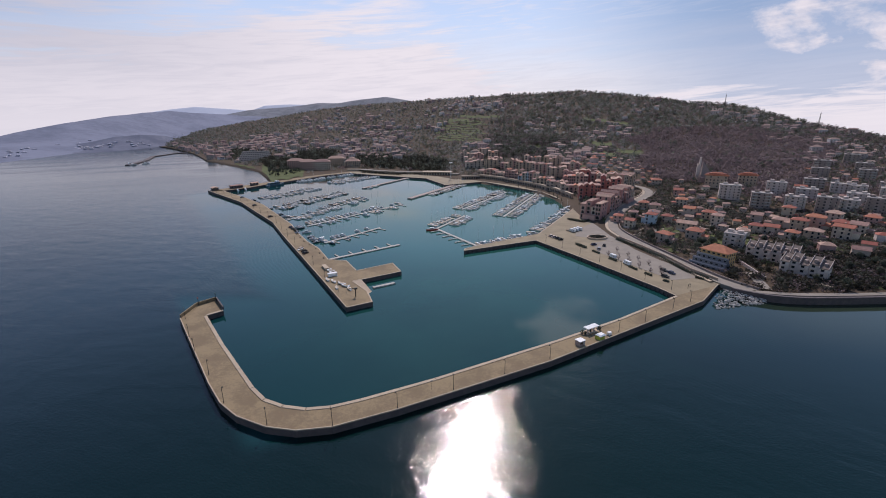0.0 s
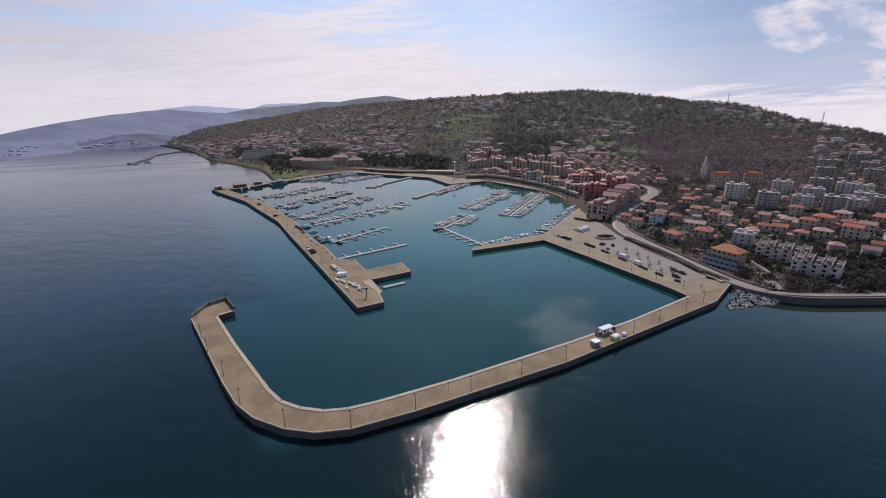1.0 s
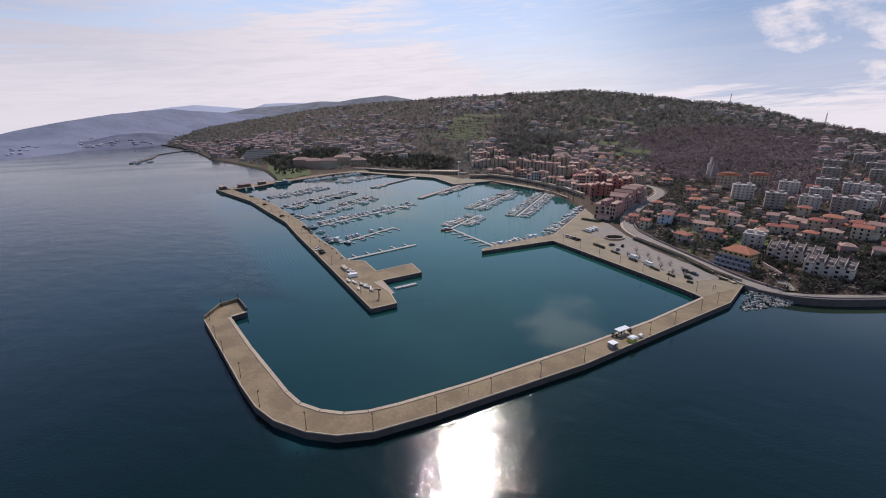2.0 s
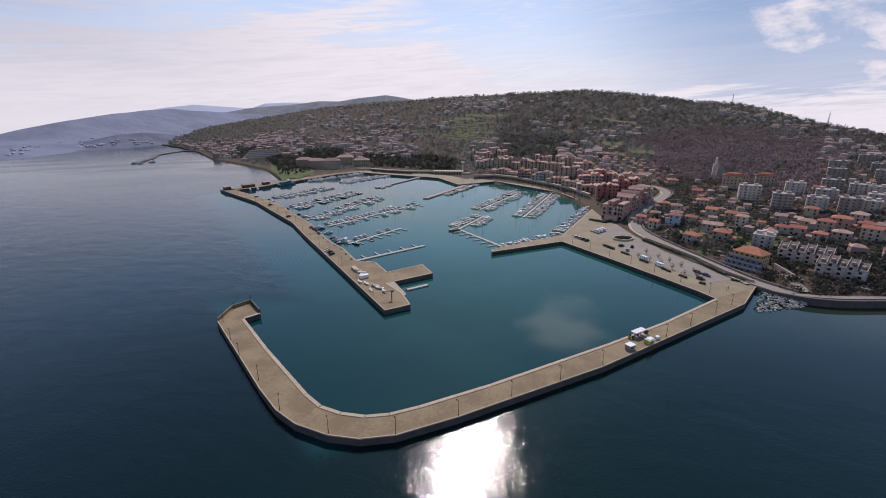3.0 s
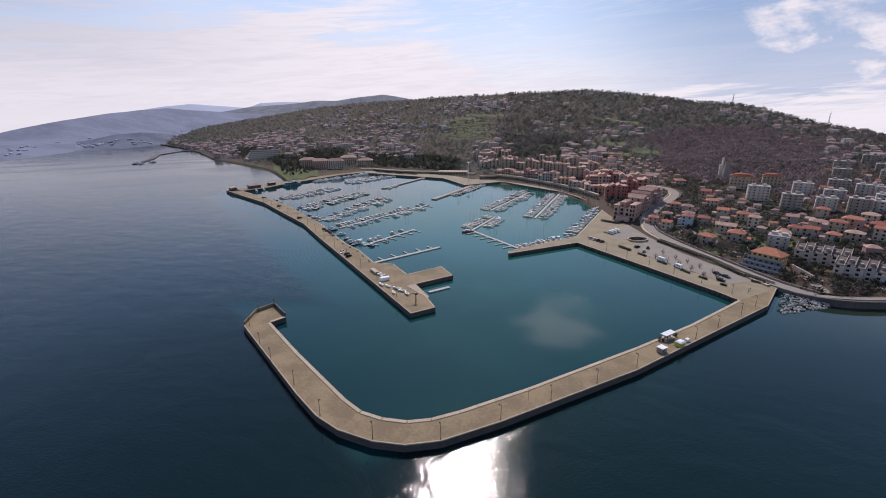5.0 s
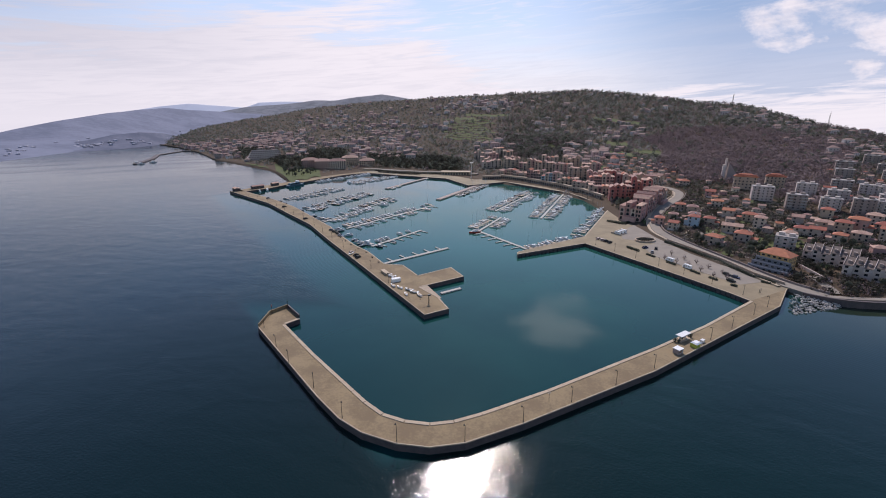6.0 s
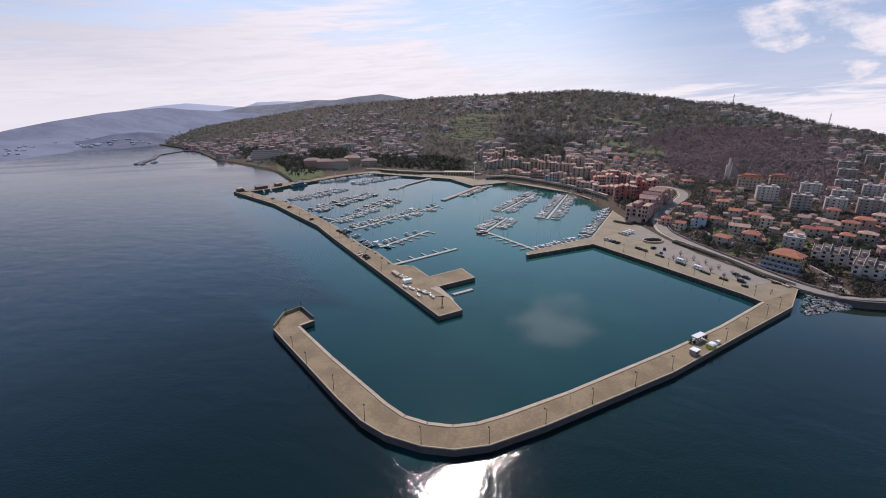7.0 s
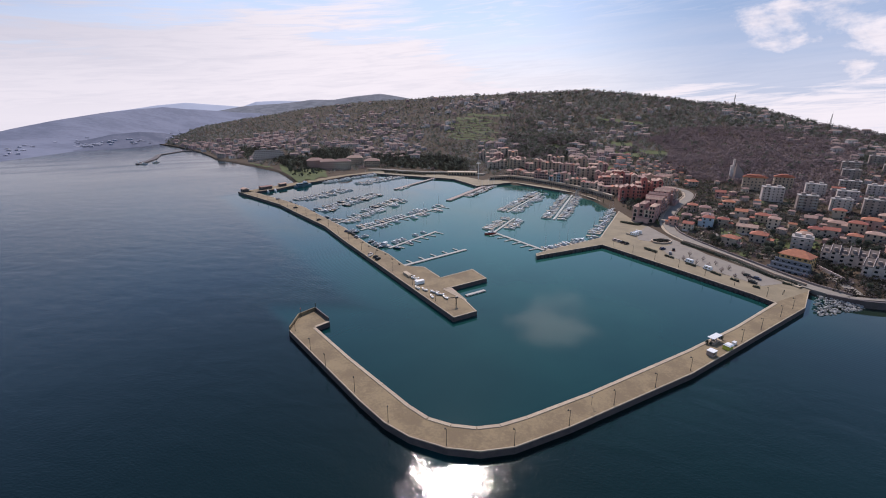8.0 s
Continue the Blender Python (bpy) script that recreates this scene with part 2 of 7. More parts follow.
FARTHER = surface("distant mountains with painted blue haze", (0.40, 0.435, 0.53), (0.36, 0.395, 0.49), 0.002, 0.02, 1.0, 0.0)


# ---- geometry helpers ----
def mesh_of(bm, name):
    me = bpy.data.meshes.new(name)
    bm.normal_update()
    bm.to_mesh(me)
    bm.free()
    return me


def part(name, bm, mat, parent=None, label=""):
    """Links a bmesh (or a mesh) as one object, under parent if given."""
    me = bm if isinstance(bm, bpy.types.Mesh) else mesh_of(bm, name)
    if not me.materials:
        me.materials.append(mat)
    ob = new(name, me)
    if parent:
        ob.parent = parent
    return tagged(ob, label)


def box(bm, x0, x1, y0, y1, z0, z1, taper=0.0):
    t = taper
    vs = [bm.verts.new(p) for p in ((x0, y0, z0), (x1, y0, z0), (x1, y1, z0), (x0, y1, z0),
                                    (x0 + t, y0 + t, z1), (x1 - t, y0 + t, z1), (x1 - t, y1 - t, z1), (x0 + t, y1 - t, z1))]
    for f in ((3, 2, 1, 0), (4, 5, 6, 7), (0, 1, 5, 4), (1, 2, 6, 5), (2, 3, 7, 6), (3, 0, 4, 7)):
        bm.faces.new([vs[i] for i in f])
    return vs


def slab(bm, outline, z0, z1):
    """A prism over a simple outline."""
    lo = [bm.verts.new((x, y, z0)) for x, y in outline]
    hi = [bm.verts.new((x, y, z1)) for x, y in outline]
    n = len(outline)
    top = bm.faces.new(hi)
    for i in range(n):
        bm.faces.new((lo[i], lo[(i + 1) % n], hi[(i + 1) % n], hi[i]))
    bmesh.ops.recalc_face_normals(bm, faces=bm.faces)
    if top.normal.z < 0:
        bmesh.ops.reverse_faces(bm, faces=bm.faces)
    bmesh.ops.triangulate(bm, faces=[top])


def tube(bm, p, q, r0, r1, n=6):
    p, q = Vector(p), Vector(q)
    turn = (q - p).to_track_quat("Z", "Y")
    rings = []
    for c, r in ((p, r0), (q, r1)):
        rings.append([bm.verts.new(c + turn @ Vector((r * math.cos(6.2832 * i / n), r * math.sin(6.2832 * i / n), 0))) for i in range(n)])
    for i in range(n):
        bm.faces.new((rings[0][i], rings[0][(i + 1) % n], rings[1][(i + 1) % n], rings[1][i]))
    bm.faces.new(rings[1])
    bm.faces.new(rings[0][::-1])


def strip(bm, line, width, z0, z1, side=0.0):
    """A kerb or wall along a line of (x, y): width to its left (side 1), right (-1) or both (0)."""
    a, b = (width * (1 + side) / 2, width * (1 - side) / 2)
    pts = [Vector((p[0], p[1], 0)) for p in line]
    left, right = [], []
    for i, p in enumerate(pts):
        d = (pts[min(i + 1, len(pts) - 1)] - pts[max(i - 1, 0)]).normalized()
        nrm = Vector((-d.y, d.x, 0))
        left.append(p + nrm * a)
        right.append(p - nrm * b)
    for i in range(len(pts) - 1):
        q = (left[i], right[i], right[i + 1], left[i + 1])
        lo = [bm.verts.new((v.x, v.y, z0)) for v in q]
        hi = [bm.verts.new((v.x, v.y, z1)) for v in q]
        bm.faces.new(hi)
        for k in range(4):
            bm.faces.new((lo[k], lo[(k + 1) % 4], hi[(k + 1) % 4], hi[k]))
    bmesh.ops.recalc_face_normals(bm, faces=bm.faces)


def along(line, step, start=0.0):
    """Places and headings every step metres along a line of (x, y)."""
    out, left = [], start
    for (x0, y0), (x1, y1) in zip(line, line[1:]):
        d = math.hypot(x1 - x0, y1 - y0)
        while left <= d:
            out.append((x0 + (x1 - x0) * left / d, y0 + (y1 - y0) * left / d, math.atan2(y1 - y0, x1 - x0)))
            left += step
        left -= d
    return out


# ---- the land ----
CX, CY = -26.5, 0.9
# bearing (degrees from +y), distance of the shore, distance of the ridge, height of the ridge
LANDFORM = [
    (-32.2, 1640, 1700, 2), (-31.6, 1552, 1680, 5), (-30.4, 1440, 1700, 9), (-29.2, 1313, 1700, 17), (-28.6, 1240, 1740, 23), (-28.0, 1180, 1800, 31), (-26.7, 989, 1850, 41), (-22.6, 816, 1950, 62), (-20.8, 754, 1950, 72),
    (-19.0, 604, 1950, 83), (-15.0, 645, 1950, 104), (-9.5, 686, 1900, 126), (-5.3, 678, 1750, 131), (1.7, 616, 1550, 137), (7.3, 576, 1400, 139),
    (12.9, 535, 1327, 141), (17.5, 480, 1280, 143), (21.4, 390, 1239, 134), (25.8, 330, 1204, 121), (29.3, 300, 1214, 109), (32.4, 284, 1210, 105), (34.8, 277, 1190, 97), (36.6, 273, 1165, 84),
    (40.0, 268, 1080, 67), (43.5, 269, 1000, 56), (46.2, 273, 950, 47), (51.0, 300, 900, 36), (60.0, 380, 900, 28),
]
LB, LC, LR, LZ = (np.array(c, float) for c in zip(*LANDFORM))


def wave(x, y, s, k=0.0):
    return math.sin(x / s + 1.3 * math.sin(y / s * 0.7 + k)) * math.cos(y / s * 0.9 + k * 2 + 0.8 * math.sin(x / s * 0.6))


def height(x, y):
    """The height of the ground at a place on the land."""
    b = math.degrees(math.atan2(x - CX, y - CY))
    r = math.hypot(x - CX, y - CY)
    rc, rr, zr = np.interp(b, LB, LC), np.interp(b, LB, LR), np.interp(b, LB, LZ)
    s = (r - rc) / max(rr - rc, 1.0)
    if s < 0:
        return 2.3 + s * 300
    if s > 1:
        return zr - (r - rr) * 0.30
    g = s ** 1.75
    g = g * (1 - 0.12 * s) / 0.88 if s < 1 else g
    bumps = (wave(x, y, 60.0) * 3.0 + wave(x, y, 23.0, 2.0) * 1.0) * min(1.0, s * 4) * (1 - s * 0.4)
    return 2.3 + (zr - 2.3) * g + bumps


# ---- scene body ----
def sea():
    bm = bmesh.new()
    pts = ((-2600, -1500), (1500, -1500), (1500, 900), (0, 1500), (-700, 2600), (-1400, 2650), (-1900, 1950), (-2600, 1500))
    bm.faces.new([bm.verts.new((x, y, 0)) for x, y in pts])
    bmesh.ops.triangulate(bm, faces=bm.faces)
    tagged(part("water", bm, WATER), "dark blue-green sea with small wind waves", "sea", kind="structure")


def land():
    cols, rows = 270, 150
    vs, fs = [], []
    for i in range(cols + 1):
        b = radians(-32.2 + 92.2 * i / cols)
        rc, rr = np.interp(math.degrees(b), LB, LC), np.interp(math.degrees(b), LB, LR)
        for j in range(rows + 1):
            s = -0.01 + 1.16 * j / rows
            r = rc + (rr - rc) * s
            x, y = CX + r * math.sin(b), CY + r * math.cos(b)
            vs.append((x, y, height(x, y)))
    for i in range(cols):
        for j in range(rows):
            a = i * (rows + 1) + j
            fs.append((a, a + rows + 1, a + rows + 2, a + 1)[::-1])
    me = bpy.data.meshes.new("ground")
    me.from_pydata(vs, [], fs)
    me.polygons.foreach_set("use_smooth", [True] * len(fs))
    ob = part("ground", me, LAND)
    tagged(ob, "steep peninsula of winter grass, earth and gardens", "hill", kind="structure")
    if me.polygons[0].normal.z < 0:
        me.flip_normals()


def far_hills(name, ridge, depth, mat, label):
    """A wooded range along a ridge line of (x, y, z); it rises from its foot over the depth given at each point or for all."""
    me = bpy.data.meshes.new(name)
    rr = np.array(ridge, float)
    dd = np.array(depth if isinstance(depth, list) else [depth] * len(ridge), float)
    n, rows = 160, 26
    vs, fs = [], []
    for i in range(n + 1):
        u = i / n * (len(ridge) - 1)
        k = min(int(u), len(ridge) - 2)
        p = rr[k] + (rr[k + 1] - rr[k]) * (u - k)
        d = np.array((p[0] - CX, p[1] - CY))
        d /= np.linalg.norm(d)
        reach = dd[k] + (dd[k + 1] - dd[k]) * (u - k)
        for j in range(rows + 1):
            s = j / rows * 1.2
            q = p[:2] + d * reach * (s - 1)
            z = p[2] * (s ** 1.5 if s <= 1 else 1 - (s - 1) * 1.5)
            z += (wave(q[0], q[1], 170.0) * 8 + wave(q[0], q[1], 60.0, 1.0) * 4) * min(1, s * 1.2) ** 1.5 * (0.35 + abs(1 - s))
            vs.append((q[0], q[1], z - 1.5 + 3.0 * min(1, s * 10)))
    for i in range(n):
        for j in range(rows):
            a = i * (rows + 1) + j
            fs.append((a, a + 1, a + rows + 2, a + rows + 1))
    me.from_pydata(vs, [], fs)
    me.polygons.foreach_set("use_smooth", [True] * len(fs))
    ob = part(name, me, mat)
    tagged(ob, label, "hills", kind="structure")
    if me.polygons[0].normal.z < 0:
        me.flip_normals()


OUTER = [(-107.6, 191.1), (-113.2, 184.5), (-113.4, 171.2), (-76.7, 123.3), (-67.8, 112.8), (-60.1, 106.6), (-49.9, 102.0), (-40.8, 100.4), (-31.1, 101.8),
         (-13.6, 109.3), (37.4, 135.1), (83.4, 163.5), (120.0, 186.0), (138.8, 206.0)]
INNER = [(-97.9, 178.4), (-102.8, 173.6), (-83.6, 148.7), (-60.6, 120.8), (-54.6, 114.9), (-48.0, 111.8), (-40.8, 110.4), (-34.0, 111.3), (-25.6, 114.5),
         (-3.0, 125.3), (43.6, 150.4), (74.6, 168.6), (110.4, 192.5)]
QUAY = [(110.4, 192.5), (106.6, 202.9), (83.6, 250.5), (63.7, 289.4)]
SPUR = [(63.7, 289.4), (13.2, 266.3), (13.6, 271.0), (21.6, 277.1), (68.6, 306.6)]
PROM = [(68.6, 306.6), (126.2, 407.3), (110.2, 484.9), (52.0, 566.9), (2.7, 540.5), (-22.7, 600.3), (-95.6, 637.2), (-140.6, 664.0)]
MOLE_OUT = [(-273.3, 507.3), (-203.2, 435.2), (-170.5, 390.0), (-138.7, 347.0), (-115.2, 304.6), (-81.5, 246.4), (-43.9, 181.0)]
MOLE_END = [(-43.9, 181.0), (-32.8, 187.3), (-37.3, 200.3), (-47.1, 213.9), (-43.0, 216.2), (-23.2, 228.4), (-29.6, 243.4), (-48.4, 230.6), (-57.6, 248.0), (-68.9, 250.3)]
MOLE_IN = [(-68.9, 250.3), (-81.4, 274.2), (-93.2, 289.9), (-106.2, 312.0), (-121.2, 341.0), (-138.6, 366.9), (-174.2, 420.4), (-202.6, 453.2), (-254.9, 506.8)]
DECK = 2.2


def deck(name, outline, label):
    bm = bmesh.new()
    slab(bm, outline, -2.0, DECK)
    me = mesh_of(bm, name)
    me.materials.append(PAVING if name == "pavement_quay" else CONCRETE)
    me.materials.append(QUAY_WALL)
    # tops take the paving, all sides the darker wall material
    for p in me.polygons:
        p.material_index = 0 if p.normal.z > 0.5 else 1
    ob = new(name, me)
    return tagged(ob, label, "quay", kind="structure")


sea()
land()
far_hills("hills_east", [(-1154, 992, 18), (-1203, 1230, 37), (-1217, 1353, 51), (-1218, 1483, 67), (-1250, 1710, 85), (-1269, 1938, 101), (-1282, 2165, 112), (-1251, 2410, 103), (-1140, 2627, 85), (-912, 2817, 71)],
          [471, 502, 526, 531, 618, 687, 739, 846, 1069, 1247], FAR, "wooded hills across the bay, blued by painted haze")
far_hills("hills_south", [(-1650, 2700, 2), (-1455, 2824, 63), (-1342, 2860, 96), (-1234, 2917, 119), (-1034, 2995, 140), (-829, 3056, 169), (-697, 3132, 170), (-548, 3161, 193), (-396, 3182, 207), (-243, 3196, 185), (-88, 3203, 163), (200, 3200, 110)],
          900, FAR_SOUTH, "greyish wooded ridge behind the peninsula, haze in its colour")
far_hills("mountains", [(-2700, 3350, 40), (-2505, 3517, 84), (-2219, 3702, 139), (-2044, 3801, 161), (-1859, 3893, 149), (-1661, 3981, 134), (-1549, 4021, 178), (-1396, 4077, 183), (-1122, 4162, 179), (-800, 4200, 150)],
          900, FARTHER, "distant mountains in painted pale blue haze")
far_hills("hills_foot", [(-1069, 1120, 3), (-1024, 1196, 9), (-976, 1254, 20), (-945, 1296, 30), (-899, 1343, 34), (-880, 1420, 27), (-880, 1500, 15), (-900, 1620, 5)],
          [150, 170, 190, 180, 130, 110, 90, 60], FAR_LOW, "darker wooded foothill on the far shore, tinted for haze")
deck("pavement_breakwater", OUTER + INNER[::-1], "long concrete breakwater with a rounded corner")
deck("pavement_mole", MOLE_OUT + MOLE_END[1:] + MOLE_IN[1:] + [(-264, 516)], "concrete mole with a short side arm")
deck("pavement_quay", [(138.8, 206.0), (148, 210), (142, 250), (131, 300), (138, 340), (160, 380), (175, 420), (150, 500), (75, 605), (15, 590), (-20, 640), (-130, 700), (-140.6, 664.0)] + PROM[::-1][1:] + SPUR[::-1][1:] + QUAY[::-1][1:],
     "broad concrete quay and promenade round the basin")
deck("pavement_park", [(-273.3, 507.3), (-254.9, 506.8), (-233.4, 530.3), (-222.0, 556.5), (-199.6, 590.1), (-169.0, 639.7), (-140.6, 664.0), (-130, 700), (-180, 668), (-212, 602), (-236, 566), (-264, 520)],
     "narrow concrete quay along the green park")

# ---- more materials ----
HEDGE = foliage("dark green leaves", (0.118, 0.130, 0.100), (0.084, 0.094, 0.076), 0.6, 0.22)
OLIVE = foliage("grey green leaves", (0.150, 0.153, 0.105), (0.108, 0.108, 0.078), 0.45, 0.18)
TWIGS = foliage("bare brown twigs", (0.195, 0.155, 0.160), (0.158, 0.123, 0.130), 0.65, 0.04, 0.012)
# winter brush, its colour paled to stand in for haze over the slope
HAZY_BRUSH = foliage("grey green winter brush paled for haze", (0.255, 0.258, 0.242), (0.185, 0.188, 0.178), 0.65, 0.16, 0.02)
# dark evergreen leaves, deepened further for the shade on the bank
SCRUB = foliage("dark holm oak leaves deepened for shade", (0.058, 0.054, 0.040), (0.036, 0.034, 0.026), 0.35, 0.25)
BARK = surface("grey brown bark", (0.10, 0.075, 0.055), (0.05, 0.04, 0.03), 1.0, 12.0, 0.95, 0.02)
GRASS = surface("fresh green grass", (0.112, 0.132, 0.046), (0.062, 0.072, 0.032), 0.06, 1.2, 0.95, 0.05, gloss=0.15)
TILES = surface("orange clay roof tiles", (0.46, 0.150, 0.085), (0.28, 0.090, 0.055), 0.5, 5.0, 0.85, 0.04, per_object=0.22)
TILES_OLD = surface("faded brown roof tiles", (0.44, 0.270, 0.215), (0.28, 0.165, 0.130), 0.5, 3.0, 0.9, 0.04, per_object=0.28, contrast=1.0)
CREAM = surface("cream plaster", (0.53, 0.42, 0.335), (0.42, 0.33, 0.26), 0.3, 3.0, 0.9, 0.01, per_object=0.2)
WHITE = surface("white plaster", (0.62, 0.515, 0.465), (0.49, 0.40, 0.355), 0.3, 3.0, 0.9, 0.01, per_object=0.10)
PINK = surface("pink plaster", (0.49, 0.29, 0.25), (0.39, 0.225, 0.195), 0.3, 3.0, 0.9, 0.01, per_object=0.18)
RED = surface("brick red plaster", (0.48, 0.165, 0.13), (0.38, 0.125, 0.10), 0.3, 3.0, 0.9, 0.01, per_object=0.12)
SAND = surface("sand coloured plaster", (0.50, 0.375, 0.275), (0.40, 0.295, 0.215), 0.3, 3.0, 0.9, 0.01, per_object=0.15)
GREY = surface("grey concrete facade", (0.345, 0.270, 0.240), (0.262, 0.203, 0.178), 0.3, 3.0, 0.9, 0.01, per_object=0.12)
BLUE_PLASTER = surface("pale blue plaster", (0.40, 0.48, 0.54), (0.32, 0.39, 0.44), 0.3, 3.0, 0.9, 0.01)
ROOF_GREY = surface("grey gravel roof", (0.36, 0.325, 0.30), (0.27, 0.24, 0.22), 0.2, 3.0, 0.9, 0.02, per_object=0.12)
DARK_ROOF = surface("dark brown roof sheeting", (0.15, 0.115, 0.10), (0.10, 0.075, 0.065), 0.5, 5.0, 0.85, 0.02)
FRAME = surface("pale window frame", (0.42, 0.39, 0.36), (0.33, 0.31, 0.28), 1.0, 8.0, 0.6, 0.0)
GLASS = surface("dark window glass", (0.022, 0.024, 0.028), (0.012, 0.013, 0.016), 1.0, 3.0, 0.2, 0.0)
GEL = surface("white boat gelcoat", (0.80, 0.79, 0.77), (0.70, 0.69, 0.67), 0.8, 5.0, 0.3, 0.0, per_object=0.10)
NAVY = surface("navy blue canvas", (0.025, 0.04, 0.10), (0.015, 0.025, 0.07), 0.8, 5.0, 0.7, 0.0)
DARKHULL = surface("dark blue hull paint", (0.02, 0.03, 0.06), (0.015, 0.02, 0.04), 0.8, 5.0, 0.3, 0.0)
REDHULL = surface("red hull paint", (0.40, 0.05, 0.03), (0.30, 0.04, 0.03), 0.8, 5.0, 0.35, 0.0)
TEAK = surface("weathered teak deck", (0.36, 0.27, 0.18), (0.28, 0.2, 0.13), 1.0, 8.0, 0.7, 0.0)
ALLOY = surface("mast aluminium", (0.55, 0.55, 0.56), (0.45, 0.45, 0.46), 1.0, 8.0, 0.45, 0.0, metallic=0.6)
PONTOON = surface("pale grey pontoon decking", (0.43, 0.40, 0.365), (0.32, 0.30, 0.27), 0.5, 5.0, 0.85, 0.01)
IRON = surface("dark green painted iron", (0.035, 0.038, 0.035), (0.02, 0.02, 0.02), 1.0, 8.0, 0.55, 0.0)
RUBBER = surface("black rubber", (0.02, 0.02, 0.02), (0.012, 0.012, 0.012), 2.0, 9.0, 0.85, 0.0)
PAINT = surface("car paint", (0.30, 0.31, 0.33), (0.28, 0.29, 0.31), 1.0, 6.0, 0.3, 0.0, per_object=0.6)
ROCK = surface("pale limestone boulders", (0.42, 0.39, 0.36), (0.24, 0.22, 0.20), 0.4, 3.0, 0.95, 0.08, per_object=0.25)
YELLOW = surface("yellow green canvas", (0.45, 0.46, 0.06), (0.35, 0.36, 0.05), 0.8, 5.0, 0.7, 0.0)
STEEL_BLUE = surface("blue ship hull paint", (0.10, 0.17, 0.21), (0.07, 0.12, 0.15), 0.5, 4.0, 0.5, 0.0)


def thing(name, label, category, group="", kind=""):
    return tagged(new(name), label, category, group, kind)


def place(x, y, z, turn=0.0):
    return Matrix.Translation((x, y, z)) @ Matrix.Rotation(turn, 4, "Z")


# ---- kerbs, parapets and lamps of the moles ----
def coping(name, line, width, z0, z1, side, mat, piece=7.0):
    """A run of long stone blocks laid end to end along a line."""
    root = thing(name, "pale stone edging blocks along the quay", "edging", kind="structure")
    for (x0, y0), (x1, y1) in zip(line, line[1:]):
        d = math.hypot(x1 - x0, y1 - y0)
        n = max(1, round(d / piece))
        a = math.atan2(y1 - y0, x1 - x0)
        bm = bmesh.new()
        y0b, y1b = (0.0, width) if side > 0 else (-width, 0.0)
        box(bm, 0.02, d / n - 0.02, y0b, y1b, z0, z1)
        bmesh.ops.bevel(bm, geom=[e for e in bm.edges if all(v.co.z > z1 - 0.01 for v in e.verts)], offset=0.05, segments=1, affect="EDGES")
        me = mesh_of(bm, "coping_block")
        me.materials.append(mat)
        for k in range(n):
            ob = part("coping_block", me, mat, root)
            ob.matrix_basis = place(x0 + (x1 - x0) * k / n, y0 + (y1 - y0) * k / n, 0, a)


coping("trim_inner", INNER, 1.3, DECK - 0.1, DECK + 0.18, -1, PALE)
coping("trim_outer", OUTER, 0.40, DECK - 0.1, DECK + 0.28, 1, PALE, 9.0)
coping("trim_quay", QUAY, 0.7, DECK - 0.1, DECK + 0.12, -1, PALE, 12.0)
coping("trim_spur", SPUR, 0.7, DECK - 0.1, DECK + 0.12, -1, PALE, 12.0)
coping("trim_promenade", PROM, 0.9, DECK - 0.1, DECK + 0.12, -1, PALE, 16.0)
coping("trim_mole_outer", MOLE_OUT, 0.45, DECK - 0.1, DECK + 0.35, 1, PALE, 14.0)
coping("trim_mole_end", MOLE_END, 0.7, DECK - 0.1, DECK + 0.14, 1, PALE, 8.0)
coping("trim_mole_inner", MOLE_IN, 0.7, DECK - 0.1, DECK + 0.14, 1, PALE, 14.0)


def slip_ramp():
    bm = bmesh.new()
    a, b, c, d = (-47.0, 213.9), (-43.1, 216.1), (-35.2, 203.6), (-37.2, 200.5)
    hi = [bm.verts.new((*a, DECK + 0.02)), bm.verts.new((*b, DECK + 0.02)), bm.verts.new((*c, -0.2)), bm.verts.new((*d, -0.2))]
    lo = [bm.verts.new((v.co.x, v.co.y, -2)) for v in hi]
    bm.faces.new(hi)
    for i in range(4):
        bm.faces.new((lo[i], lo[(i + 1) % 4], hi[(i + 1) % 4], hi[i]))
    bmesh.ops.recalc_face_normals(bm, faces=bm.faces)
    tagged(part("slipway", bm, PALE), "pale concrete slipway running into the water", "slipway", kind="structure")


slip_ramp()


def lamp_post():
    root = thing("street_lamp", "dark iron lamp post with a short arm", "lamp", "lamps on the moles")
    bm = bmesh.new()
    tube(bm, (0, 0, 0), (0, 0, 0.5), 0.16, 0.12, 8)
    tube(bm, (0, 0, 0.5), (0, 0, 5.4), 0.09, 0.06, 8)
    part("post", bm, IRON, root)
    bm = bmesh.new()
    tube(bm, (0, 0, 4.9), (0.0, 0.7, 5.2), 0.04, 0.035, 6)
    part("arm", bm, IRON, root)
    bm = bmesh.new()
    tube(bm, (0, 0.7, 4.85), (0, 0.7, 5.25), 0.26, 0.10, 8)
    part("lantern", bm, IRON, root)
    return root


LAMPS = [(-110.5, 170.6), (-100.0, 154.6), (-91.7, 143.2), (-78.9, 128.4), (-66.6, 113.1), (-49.8, 103.3), (-31.2, 102.6), (-13.8, 110.1), (3.0, 119.0), (20.3, 127.6), (37.6, 137.0),
         (69.5, 156.5), (84.0, 165.7), (101.6, 177.6), (113.7, 185.7)]
first = lamp_post()
first.matrix_world = place(*LAMPS[0], DECK, radians(40))
for x, y in LAMPS[1:]:
    copy_thing(first, place(x, y, DECK, radians(random.uniform(-10, 60))))
for x, y, a in along([(p[0] + 2.2, p[1] + 1.2) for p in MOLE_OUT[::-1]], 24.0, 20.0):
    copy_thing(first, place(x, y, DECK, a - 1.57))
